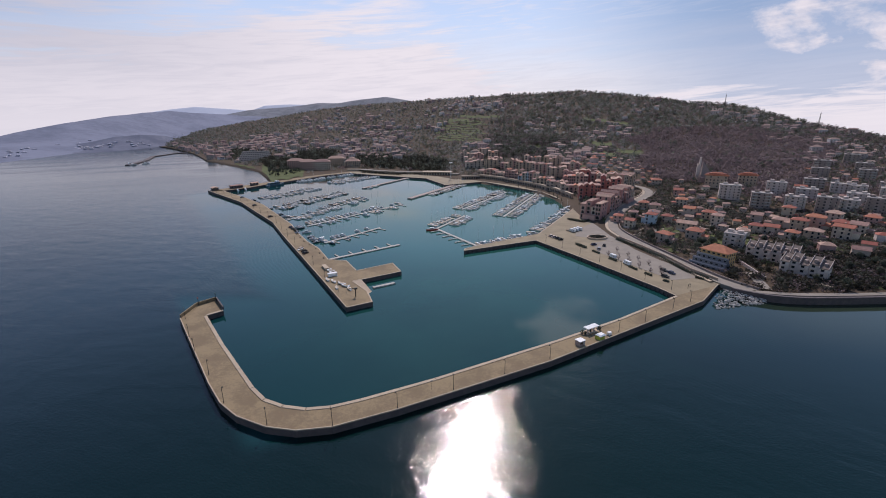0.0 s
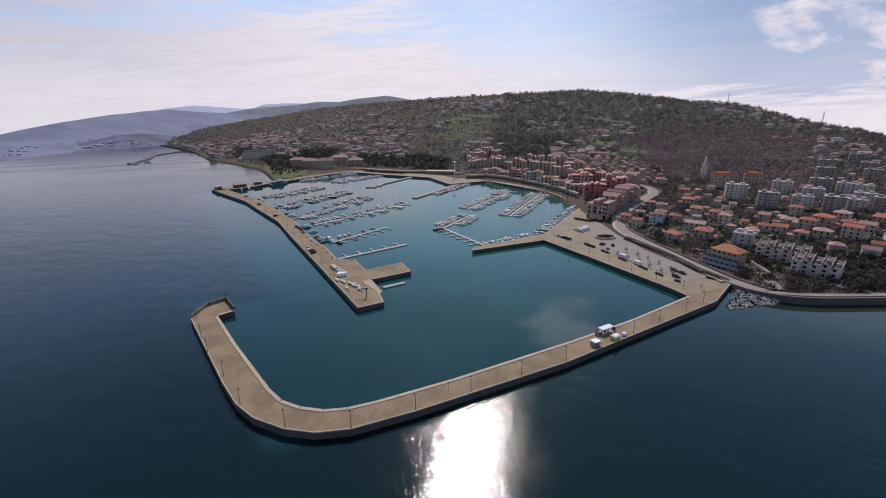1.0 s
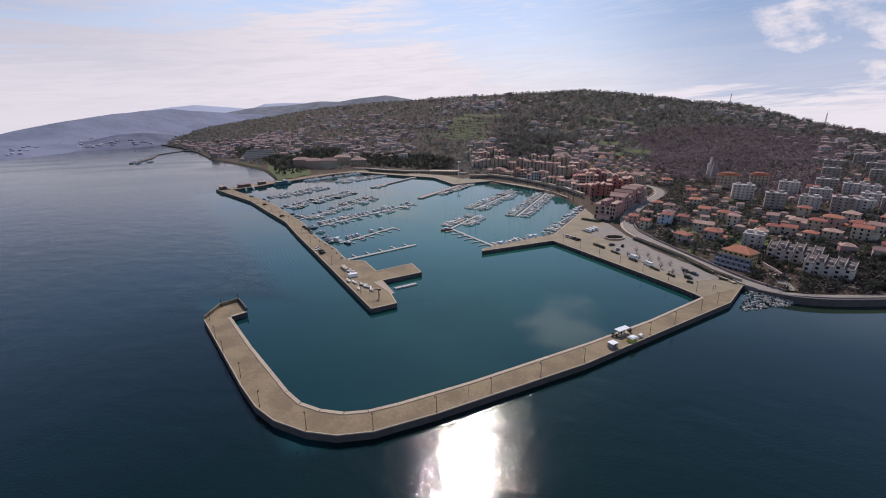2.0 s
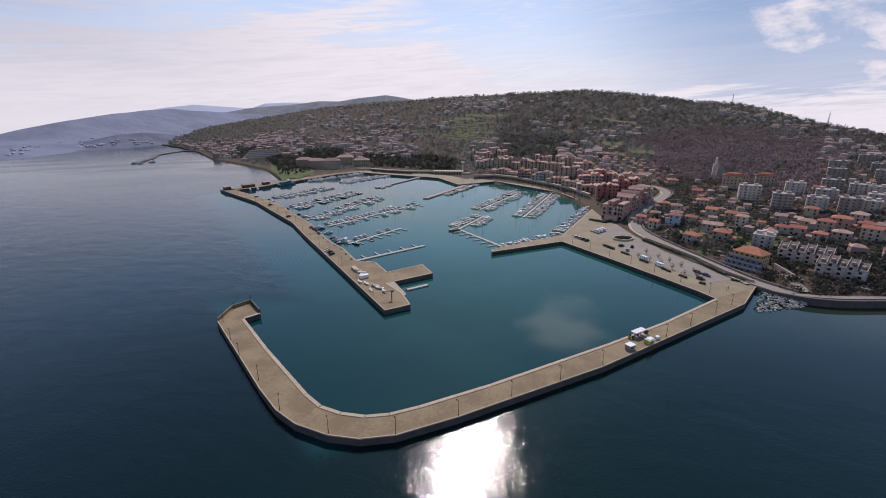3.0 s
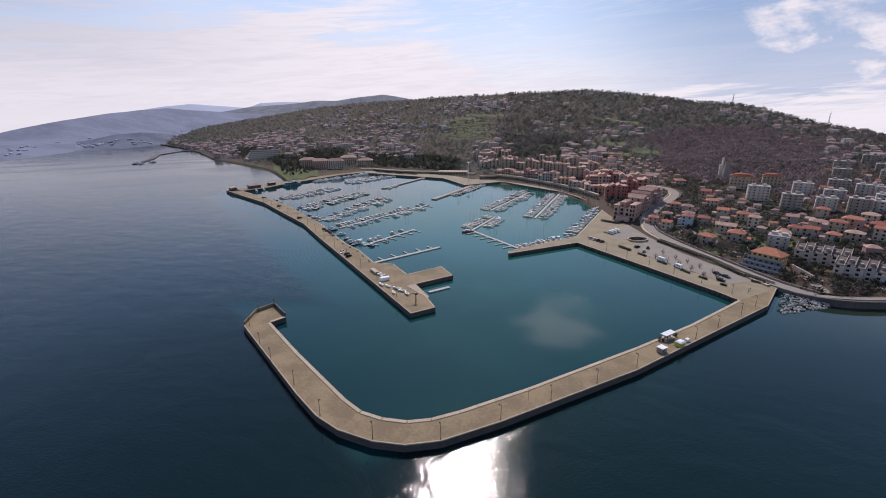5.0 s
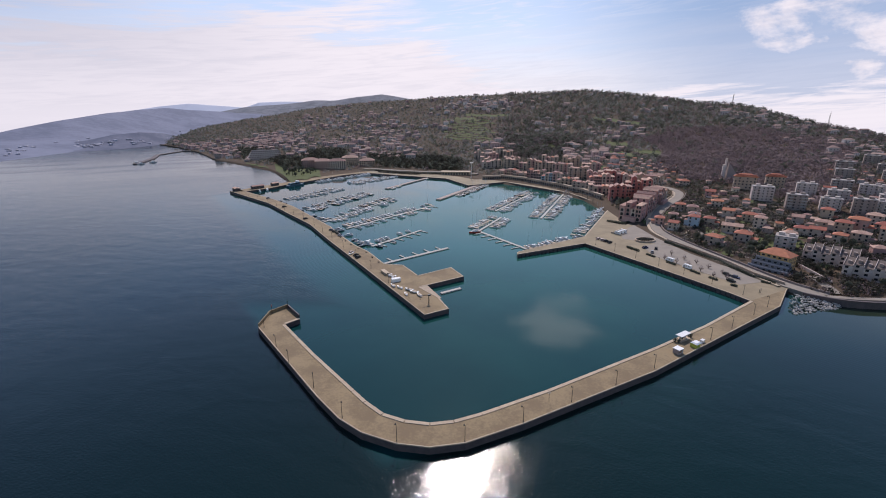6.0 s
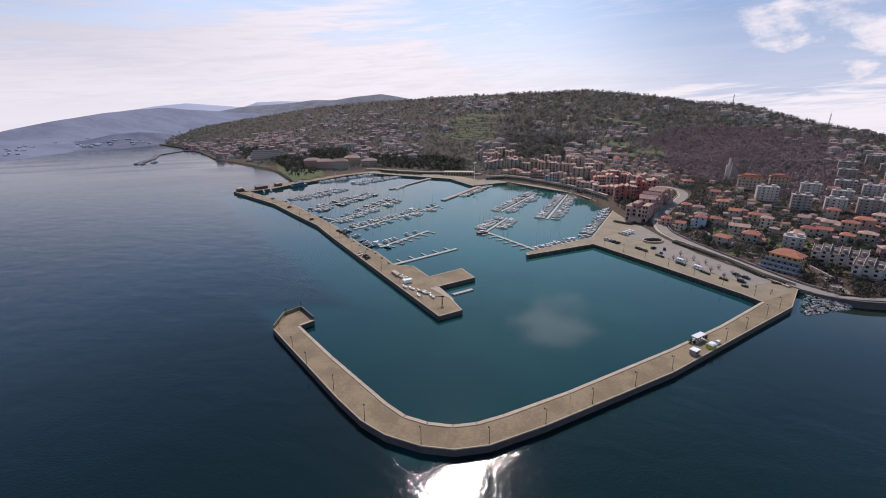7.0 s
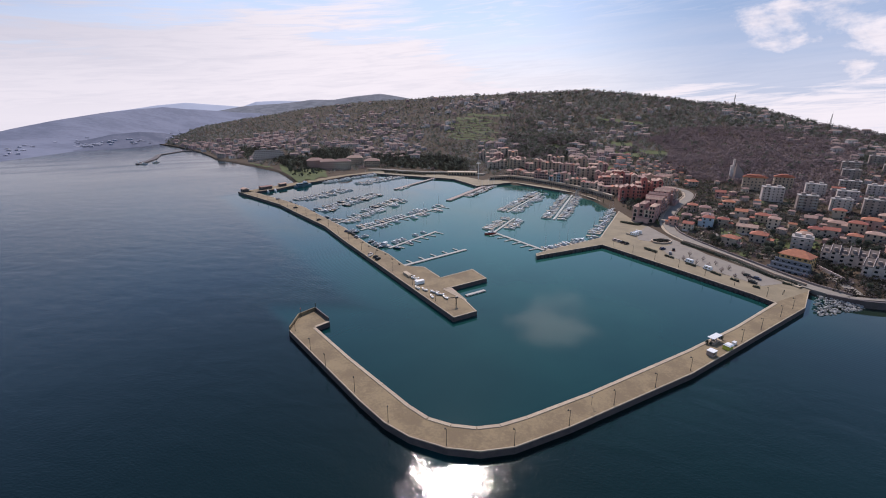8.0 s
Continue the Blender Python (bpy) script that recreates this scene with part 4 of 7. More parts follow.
def terrace_row(w, d, storeys, c, label, seed, front):
    """A row of narrow plastered bays of uneven height, each with its own gable or hipped roof and its own openings."""
    r = random.Random(seed)
    root = thing("terrace_house", label, "building", "marina village")
    n = max(3, round(w / (4.6 if front else 5.6)))
    half = w / n / 2
    for k in range(n):
        x = -w / 2 + (2 * k + 1) * half
        h = storeys * 3.3 + r.choice((0, 0, 1.1, -1.5, -3.3 if storeys > 3 else -1.5, 2.0))
        y0, y1 = -d / 2 - r.uniform(-0.4, 1.9), d / 2 - r.uniform(0.0, 2.5)
        shade = PLASTER[r.choice((c, c, c, c, 0, 3, 1) if c != 2 else (2, 2, 2, 2, 1))]
        tiles = (TILES_OLD, TILES)[r.random() < 0.16]
        rise = half * r.uniform(0.5, 0.75)
        if r.random() < 0.55:
            bay = part("bay", gable_mesh(x, half, y0, y1, -3, h, rise), shade, root)
            part("roof", gable_roof(x, half, y0, y1, h, rise), tiles, bay)
        else:
            bm = bmesh.new()
            box(bm, x - half, x + half, y0, y1, -3, h)
            bay = part("bay", bm, shade, root)
            bm = bmesh.new()
            roof_mesh(bm, 2 * half, y1 - y0, h, rise, 0.4, True)
            bmesh.ops.translate(bm, verts=bm.verts, vec=(x, (y0 + y1) / 2, 0))
            part("roof", bm, tiles, bay)
        if r.random() < 0.4:
            bm = bmesh.new()
            cx, cy = x + r.uniform(-0.4, 0.4) * half, (y0 + y1) / 2 + 1.5
            box(bm, cx - 0.35, cx + 0.35, cy - 0.35, cy + 0.35, h, h + rise + 1.0)
            box(bm, cx - 0.48, cx + 0.48, cy - 0.48, cy + 0.48, h + rise + 1.0, h + rise + 1.2)
            part("chimney", bm, shade, bay)
        pair = front and r.random() < 0.35
        for f in range(int((h + 0.4) / 3.3)):
            kind = "arch" if f == 0 and front else ("tall" if pair else r.choice(("loggia", "loggia", "tall")))
            for xx in ((-0.48, 0.48) if pair and f else (0.0,)):
                ob = part("window", WIN[kind], FRAME, bay)
                ob.location = (x + xx * half, y0, f * 3.3 + (1.7 if kind == "arch" else 1.75))
            if f and r.random() < 0.35:
                bm = bmesh.new()
                box(bm, x - half * 0.8, x + half * 0.8, y0 - 1.1, y0, f * 3.3 + 0.1, f * 3.3 + 0.28)
                box(bm, x - half * 0.8, x + half * 0.8, y0 - 1.14, y0 - 1.04, f * 3.3 + 0.28, f * 3.3 + 1.1)
                part("balcony", bm, shade, bay)
        if k in (0, n - 1):
            sx = -1 if k == 0 else 1
            for f in range(int((h + 0.4) / 3.3)):
                for j in range(2 if front else 1):
                    ob = part("window", WIN["tall"], FRAME, bay)
                    ob.matrix_basis = Matrix.Translation((x + sx * half, (y0 + y1) / 2 + (j - 0.5) * 5.0, f * 3.3 + 1.75)) @ Matrix.Rotation(sx * math.pi / 2, 4, "Z")
    # a lower terrace with a parapet steps forward
    if seed % 2 == 0 and front:
        bm = bmesh.new()
        box(bm, -w * 0.30, w * 0.30, -d / 2 - 4.2, -d / 2 + 0.05, -3, 3.5)
        step = part("terrace", bm, PLASTER[c], root)
        bm = bmesh.new()
        box(bm, -w * 0.31, w * 0.31, -d / 2 - 4.4, -d / 2 - 4.1, 3.5, 4.4)
        part("parapet", bm, PLASTER[c], step)
    return root


for i, (x, y, w, d, st, c, a) in enumerate(VILLAGE + VILLAGE_BACK + HILL_ROW):
    front = i < len(VILLAGE)
    row = terrace_row(w, d, st, c, PLASTER_WORD[c] + " terrace of gabled houses with tiled roofs" + (" above an arcade" if front else " behind the promenade"), i, front)
    stand(row, x, y, radians(a))

# the arcade wall along the promenade
for i, (x, y, a) in enumerate(along([(131, 442), (124, 484), (112, 515), (95, 546), (76, 576), (55, 596), (30, 590)], 13.0, 5.0)):
    root = thing("arcade", "sand-coloured arcade wall with dark panes as shaded round arches", "arcade", "arcades of the promenade")
    bm = bmesh.new()
    box(bm, -6.45, 6.45, -1.2, 1.2, -1, 4.6)
    part("wall", bm, SAND, root)
    bm = bmesh.new()
    box(bm, -6.5, 6.5, -1.4, 1.4, 4.6, 4.95)
    part("cornice", bm, PALE, root)
    # dark panes on the wall imitate the shade inside the archways
    for k in range(4):
        ob = part("arch", WIN["arch"], FRAME, root)
        ob.matrix_basis = Matrix.Translation(((k - 1.5) * 3.2, -1.2, 1.75))
    stand(root, x, y, a - math.pi)

# ---- single houses behind the road ----
HOUSES = [  # x, y, width, depth, storeys, wall, heading
    (138, 337, 9, 9, 2, 1, -30), (141, 321, 9, 8, 2, 0, -45), (168, 342, 11, 9, 2, 0, -35), (158, 325, 10, 9, 3, 4, -40), (172, 328, 10, 8, 2, 0, -40), (176, 307, 17, 9, 2, 3, -40), (172, 289, 13, 11, 2, 0, -45),
    (149, 284, 13, 9, 2, 0, -60), (178, 362, 11, 9, 2, 3, -30), (199, 347, 11, 9, 2, 0, -40), (208, 335, 13, 9, 2, 3, -40), (204, 318, 10, 9, 3, 0, -45), (227, 466, 13, 10, 2, 0, -20),
    (224, 414, 11, 9, 2, 1, -30), (153, 345, 9, 8, 2, 0, -30), (173, 372, 10, 9, 2, 3, -30), (208, 377, 12, 9, 2, 0, -30),
]
HOUSES_WEST = [
    (239, 326, 10, 9, 2, 0, -40), (272, 338, 11, 9, 3, 3, -45), (251, 300, 13, 9, 3, 3, -50), (247, 311, 15, 9, 2, 3, -45), (229, 296, 12, 9, 2, 0, -45), (267, 306, 15, 10, 3, 1, -50), (289, 316, 13, 10, 3, 0, -55),
    (279, 298, 13, 10, 2, 3, -55), (263, 278, 14, 9, 3, 0, -55), (247, 282, 13, 9, 2, 3, -50), (232, 281, 10, 9, 2, 0, -50), (221, 300, 11, 9, 2, 0, -45), (285, 291, 12, 10, 2, 0, -55), (313, 311, 12, 10, 2, 1, -55),
]
for i, (x, y, w, d, st, c, a) in enumerate(HOUSES + HOUSES_WEST):
    wall = (CREAM, PINK, RED, SAND, BLUE_PLASTER)[c]
    roofed = (TILES, TILES, TILES_OLD)[i % 3]
    b = house(w * 0.74, d * 0.74, st, wall, roofed, PLASTER_WORD[c] + " detached house with " + ("an orange tiled roof" if i % 3 < 2 else "a faded tiled roof") + " in a garden",
              hip=i % 4 != 1, seed=50 + i, group="garden houses", step=2.9, sh=2.6, balconies=(st - 1) if i % 3 == 1 else 0)
    vr = random.Random(700 + i)
    aw, ad, ah, sx = w * vr.uniform(0.26, 0.4), d * vr.uniform(0.34, 0.5), vr.choice((2.5, 2.6, 4.8)) if st > 2 else 2.4, vr.choice((-1, 1))
    x0, y0 = sx * (w * 0.37 + aw * 0.35), vr.uniform(-0.15, 0.15) * d - d * 0.12
    bm = bmesh.new()
    box(bm, x0 - aw / 2, x0 + aw / 2, y0 - ad / 2, y0 + ad / 2, -3, ah)
    annex = part("annex", bm, (wall, CREAM, SAND)[i % 3], b)
    bm = bmesh.new()
    roof_mesh(bm, aw, ad, ah, 1.1, 0.35, vr.random() < 0.5)
    bmesh.ops.translate(bm, verts=bm.verts, vec=(x0, y0, 0))
    part("annex_roof", bm, (roofed, TILES_OLD)[i % 2], annex)
    if i % 2:
        bm = bmesh.new()
        box(bm, -w * 0.3, w * 0.2, -d * 0.37 - 2.2, -d * 0.37, -1.5, 0.25)
        box(bm, -w * 0.3, w * 0.2, -d * 0.37 - 2.25, -d * 0.37 - 2.1, 0.25, 1.1)
        part("terrace", bm, WHITE, b)
    stand(b, x, y, radians(a))

# ---- blocks of flats up the slope ----
BLOCKS = [(262, 398, 26, 12, 5, -28), (270, 368, 22, 12, 5, -32), (316, 414, 24, 12, 5, -35), (294, 361, 22, 12, 4, -38), (308, 346, 22, 12, 5, -40), (324, 344, 18, 12, 4, -42), (327, 391, 24, 12, 4, -38), (365, 430, 26, 12, 4, -38),
          (373, 408, 26, 12, 4, -40), (379, 398, 20, 12, 4, -42), (340, 338, 20, 12, 5, -44), (385, 372, 24, 12, 5, -44), (352, 368, 22, 12, 4, -42), (410, 400, 22, 12, 4, -44)]
for i, (x, y, w, d, st, a) in enumerate(BLOCKS):
    stand(block(w * 0.64, d * 0.75, st, (WHITE, GREY)[i % 3 == 1], ("white", "grey")[i % 3 == 1] + " block of flats with a flat gravel roof and balconies", seed=i, sh=2.45, sides=(0,)), x, y, radians(a))
BLOCKS_HIGH = [(402, 470, 24, 12, 4, -38), (428, 500, 24, 12, 4, -38), (455, 478, 22, 12, 4, -42), (436, 452, 22, 12, 4, -42), (478, 520, 22, 12, 4, -40), (474, 446, 22, 12, 4, -44)]
for i, (x, y, w, d, st, a) in enumerate(BLOCKS_HIGH):
    stand(block(w * 0.64, d * 0.75, st, GREY, "grey block of flats high on the wooded slope", seed=30 + i, sh=2.45, sides=(0,)), x, y, radians(a))
for x, y, w, st in ((313, 451, 20, 4), (276, 443, 24, 4)):
    b = house(w * 0.8, 11, st, SAND, TILES, "tall sand-coloured apartment house with a stepped orange roof", name="apartment_house", seed=int(x), balconies=(st - 1) * 2)
    for k in range(3):
        bm = bmesh.new()
        box(bm, -w / 2 + 1 + k, w / 2 - 1 - k, -6 + k * 1.4, -4.6 + k * 1.4, st * 3 + 0.4 + k * 0.7, st * 3 + 0.9 + k * 0.7)
        part("roof_step", bm, TILES, b)
    stand(b, x, y, radians(-32))


# ---- white stepped flats and the villa with the terraces near the shore ----
def stepped_flats(n, label):
    """A terrace of narrow units, each with a mono-pitch grey roof, stepping sideways."""
    root = thing("terraced_flats", label, "building", "stepped white flats")
    for k in range(n):
        x, z = (k - (n - 1) / 2) * 6.0, (k % 2) * 1.2
        bm = bmesh.new()
        box(bm, x - 2.98, x + 2.98, -6 + (k % 2) * 1.4, 6, -4, 8.4 + z)
        unit = part("wall", bm, WHITE, root)
        bm = bmesh.new()
        a = [(x - 3.1, -6.4 + (k % 2) * 1.4, 8.3 + z), (x + 3.1, -6.4 + (k % 2) * 1.4, 8.3 + z), (x + 3.1, 6.3, 11.4 + z), (x - 3.1, 6.3, 11.4 + z)]
        lo = [bm.verts.new(p) for p in a]
        up = [bm.verts.new((p[0], p[1], p[2] + 0.3)) for p in a]
        dn = [bm.verts.new((a[i][0], a[i][1], 8.2 + z)) for i in (2, 3)]
        bm.faces.new(up)
        for i in range(4):
            bm.faces.new((lo[i], lo[(i + 1) % 4], up[(i + 1) % 4], up[i]))
        bm.faces.new((lo[2], lo[3], dn[1], dn[0]))
        bm.faces.new((lo[0], dn[1], lo[3]))
        bm.faces.new((lo[1], lo[2], dn[0]))
        bmesh.ops.recalc_face_normals(bm, faces=bm.faces)
        part("roof", bm, DARK_ROOF, root)
        bm = bmesh.new()
        for sx in (x - 3.05, x + 2.75):
            a = [(sx, -6.5 + (k % 2) * 1.4, 8.2 + z), (sx, 6.4, 8.2 + z), (sx, 6.4, 12.3 + z), (sx, -6.5 + (k % 2) * 1.4, 9.1 + z)]
            n0 = [bm.verts.new(p) for p in a]
            n1 = [bm.verts.new((p[0] + 0.3, p[1], p[2])) for p in a]
            bm.faces.new(n0)
            bm.faces.new(n1[::-1])
            for i in range(4):
                bm.faces.new((n0[i], n0[(i + 1) % 4], n1[(i + 1) % 4], n1[i]))
        bmesh.ops.recalc_face_normals(bm, faces=bm.faces)
        part("party_wall", bm, WHITE, root)
        bm = bmesh.new()
        box(bm, x - 1.1, x + 1.1, -2.5, 0.2, 9.2 + z, 11.0 + z)
        part("dormer", bm, GREY, root)
        for f in range(3):
            y = -6 + (k % 2) * 1.4
            ob = part("window", WIN["wide"], FRAME, root)
            ob.location = (x - 0.6, y, 1.5 + f * 2.9 + z)
            bm = bmesh.new()
            box(bm, x - 2.6, x + 2.6, y - 1.4, y, f * 2.9 + z - 0.1, f * 2.9 + z + 0.06)
            box(bm, x - 2.6, x + 2.6, y - 1.45, y - 1.33, f * 2.9 + z + 0.06, f * 2.9 + z + 0.9)
            part("balcony", bm, WHITE, root)
    for s in (-1, 1):
        for f in range(3):
            for yy in (-2.5, 2.5):
                ob = part("window", WIN["small"], FRAME, root)
                ob.matrix_basis = Matrix.Translation((s * (n * 3.0 - 0.02), yy, 1.6 + f * 2.9)) @ Matrix.Rotation(s * math.pi / 2, 4, "Z")
    return root


for flats, fx, fy, fa in ((stepped_flats(5, "row of white stepped flats with sloping grey roofs"), 191, 218, -50), (stepped_flats(6, "row of white stepped flats behind a bare garden"), 190, 241, -46)):
    flats.matrix_world = place(fx, fy, height(fx, fy) - 1.0, radians(fa)) @ Matrix.Diagonal((0.68, 0.68, 0.86, 1))
stand(block(11, 10, 3, WHITE, "small pale block of flats among gardens", seed=77, sh=2.6), 188, 272, radians(-42))


OCHRE = surface("ochre yellow plaster", (0.56, 0.36, 0.15), (0.46, 0.29, 0.12), 0.3, 3.0, 0.9, 0.01)
SLATE_BLUE = surface("blue grey painted terrace", (0.17, 0.175, 0.20), (0.125, 0.13, 0.15), 0.3, 3.0, 0.85, 0.01)


SLATE_PALE = surface("pale blue grey balustrade", (0.36, 0.35, 0.38), (0.27, 0.265, 0.29), 0.3, 3.0, 0.85, 0.01)


def villa():
    root = thing("terrace_hotel", "ochre hotel with a red tiled roof over blue-grey terraces", "building")
    bm = bmesh.new()
    box(bm, -10, 10, -6, 7, -3, 11)
    part("wall", bm, OCHRE, root)
    bm = bmesh.new()
    roof_mesh(bm, 20, 13, 11, 4.6, 0.9, True)
    part("roof", bm, TILES, root)
    for f in range(3):
        y = -7.5 - (2 - f) * 3.2
        bm = bmesh.new()
        box(bm, -12 - (2 - f), 12 + (2 - f), y, -5.9, -3, 1.0 + f * 3.0)
        part("terrace", bm, SLATE_BLUE, root)
        bm = bmesh.new()
        box(bm, -12 - (2 - f), 12 + (2 - f), y - 0.1, y + 0.1, 1.0 + f * 3.0, 2.0 + f * 3.0)
        part("parapet", bm, SLATE_PALE, root)
        for k in range(6):
            ob = part("window", WIN["wide"], FRAME, root)
            ob.location = ((k - 2.5) * 4.0, y, -0.5 + f * 3.0)
    put_windows(root, 20, 13, 3, 3.2, ("tall",), (1, 3), 3.0, z0=1.0)
    for k in range(5):
        ob = part("window", WIN["wide"], FRAME, root)
        ob.location = ((k - 2) * 3.8, -6, 9.3)
    return root


villa().matrix_world = place(156, 237, height(156, 237) + 0.5, radians(-60)) @ Matrix.Scale(0.72, 4)


def church():
    root = thing("church", "modern concrete church with a sail-shaped roof and slim tower", "church")
    bm = bmesh.new()
    a = [(-7, -7, 0), (9, -6, 0), (9, 8, 0), (-7, 7, 0), (-6, -1, 18), (-6, 1, 18)]
    vs = [bm.verts.new((p[0], p[1], p[2] - (3 if p[2] == 0 else 0))) for p in a]
    for f in ((0, 1, 4), (1, 2, 5, 4), (2, 3, 5), (3, 0, 4, 5), (3, 2, 1, 0)):
        bm.faces.new([vs[i] for i in f])
    bmesh.ops.recalc_face_normals(bm, faces=bm.faces)
    part("roof", bm, GREY, root)
    for x, h in ((-8.6, 22), (-10.4, 15)):
        bm = bmesh.new()
        box(bm, x - 0.8, x + 0.8, -1.6, 1.6, -3, h)
        box(bm, x - 0.95, x + 0.95, -1.8, 1.8, h, h + 0.4)
        part("tower", bm, WHITE, root)
    return root


stand(church(), 292, 486, radians(-20))


def terrace_building(x, y, w, storeys, wall, label, turn, back=3.0):
    """A long building whose floors step back, with pale balcony bands and dark window strips."""
    root = thing("terraced_hotel", label, "building")
    for f in range(storeys):
        y0 = f * back
        bm = bmesh.new()
        box(bm, -w / 2 + f * 2.2, w / 2 - f * 1.2, y0, storeys * back + 8, -4 if f == 0 else f * 3.2 - 0.1, f * 3.2 + 3.2)
        part("floor_body", bm, wall, root)
        bm = bmesh.new()
        box(bm, -w / 2 + f * 2.2, w / 2 - f * 1.2, y0 - 1.2, y0, f * 3.2 + 2.9, f * 3.2 + 4.2)
        part("balcony_band", bm, WHITE, root)
        n = int(w / 4.6)
        for k in range(n):
            ob = part("window", WIN["wide"], FRAME, root)
            ob.matrix_basis = Matrix.Translation(((k + 0.5) / n * (w - f * 3.4) - w / 2 + f * 2.2, y0, f * 3.2 + 1.5)) @ Matrix.Diagonal((1.15, 1, 0.9, 1))
    stand(root, x, y, turn)


terrace_building(-357, 850, 62, 5, WHITE, "long white terraced hotel above the shore", radians(24))
for i, (x, y, w, st, c) in enumerate(((-236, 714, 26, 4, 1), (-213, 702, 24, 4, 1), (-192, 706, 26, 4, 0), (-180, 752, 26, 4, 3), (-150, 742, 24, 3, 3))):
    b = house(w, 14, st, PLASTER[c], TILES_OLD, PLASTER_WORD[c] + " apartment house with balconies near the park", name="apartment_house", seed=200 + i, group="park apartment houses", balconies=(st - 1) * 3, kinds=("tall",), step=3.0)
    stand(b, x, y, radians(16 - i * 2))


def restaurant():
    root = thing("pavilion", "low pavilion with a flat white roof beside the basin", "building")
    bm = bmesh.new()
    box(bm, -20, 20, -5, 6, -1, 4.0)
    part("wall", bm, SAND, root)
    bm = bmesh.new()
    box(bm, -21.5, 21.5, -7, 7, 4.0, 4.6)
    part("roof", bm, PALE, root)
    for k in range(10):
        ob = part("window", WIN["arch"], FRAME, root)
        ob.location = ((k - 4.5) * 3.9, -5, 1.8)
    return root


stand(restaurant(), -8, 640, radians(-8))


# ---- hillside houses and woods ----
taken = [(x, y, max(w, d) * 0.45) for x, y, w, d, *_ in VILLAGE + VILLAGE_BACK + HILL_ROW + HOUSES + HOUSES_WEST + BLOCKS + BLOCKS_HIGH]
taken += [(191, 218, 9), (190, 241, 9), (183, 227, 5), (188, 272, 9), (165, 224, 6), (161, 206, 5), (170, 230, 3), (172, 218, 4), (156, 237, 11), (149, 232, 9), (292, 486, 14), (-357, 860, 36), (313, 451, 13), (276, 443, 14), (-236, 714, 16), (-213, 702, 16), (-192, 706, 16), (-180, 752, 16), (-150, 742, 15), (-8, 645, 24)]
ROAD = [(222, 192.5), (191, 191.5), (183, 191.5), (164, 191.5), (150, 196), (141.5, 210), (135.5, 247), (128, 290), (126.5, 316), (136, 343), (152, 368), (170, 390), (192, 411), (206, 432), (208, 455), (200, 480), (196, 520)]


def near_road(x, y, r):
    for (x0, y0), (x1, y1) in zip(ROAD, ROAD[1:]):
        dx, dy = x1 - x0, y1 - y0
        t = max(0, min(1, ((x - x0) * dx + (y - y0) * dy) / (dx * dx + dy * dy)))
        if math.hypot(x - x0 - t * dx, y - y0 - t * dy) < r:
            return True
    return False


cells = {}
for tx, ty, tr in taken:
    cells.setdefault((int(tx // 40), int(ty // 40)), []).append((tx, ty, tr))


def is_free(x, y, r):
    cx, cy = int(x // 40), int(y // 40)
    for i in (-1, 0, 1):
        for j in (-1, 0, 1):
            for tx, ty, tr in cells.get((cx + i, cy + j), ()):
                if (tx - x) ** 2 + (ty - y) ** 2 < (tr + r) ** 2:
                    return False
    return True


def spot(b, s):
    rc, rr = np.interp(b, LB, LC), np.interp(b, LB, LR)
    r = rc + (rr - rc) * s
    return CX + r * math.sin(radians(b)), CY + r * math.cos(radians(b))


WALLS = ((CREAM, "cream"), (WHITE, "white"), (PINK, "pink"), (SAND, "sand-coloured"))
variants = []
for k in range(10):
    wall, word = WALLS[(0, 1, 2, 3, 0, 1, 1, 2, 3, 1)[k]]
    w, d, st = (11, 9, 2) if k < 5 else ((14, 10, 3) if k < 8 else (20, 11, 4))
    tiles = (TILES_OLD, TILES)[k % 2]
    variants.append(house(w, d, st, wall, tiles, word + " hillside house with a " + ("orange" if k % 2 else "faded brown") + " tiled roof", hip=k % 3 != 0, kinds=("wide", "small"), step=4.6, seed=400 + k,
                          group="hillside houses", sides=(0,), chimney=False, chance=0.36))
used = [False] * len(variants)
rnd = random.Random(11)
REGIONS = [  # bearing from-to, slope part from-to, how many, how close together (0 loose, 1 dense)
    (-22, -16.4, 0.18, 0.56, 120, 1), (-30, -21, 0.03, 0.45, 95, 1), (-11.4, -2.4, 0.11, 0.48, 95, 1), (-16.4, -11, 0.26, 0.60, 45, 0), (-17, 2, 0.48, 0.99, 115, 0), (2, 10, 0.66, 0.95, 34, 0), (5.6, 8.8, 0.70, 0.93, 12, 1),
    (11.3, 15.8, 0.51, 0.67, 18, 1), (18.2, 24.4, 0.49, 0.67, 28, 1), (23.6, 25.8, 0.79, 0.90, 7, 1), (31.5, 35.9, 0.78, 0.98, 28, 1), (35.7, 39.3, 0.68, 0.97, 24, 0), (40.8, 47, 0.52, 0.97, 56, 0), (15.4, 28.5, 0.12, 0.34, 100, 1),
    (15.5, 22, 0.33, 0.43, 16, 0), (4.2, 9.0, 0.20, 0.38, 18, 1), (30, 54, 0.12, 0.30, 44, 0), (41, 56, 0.30, 0.55, 34, 0), (10, 31, 0.68, 1.0, 24, 0), (-4, 12, 0.78, 0.99, 20, 0),
]
sites = []
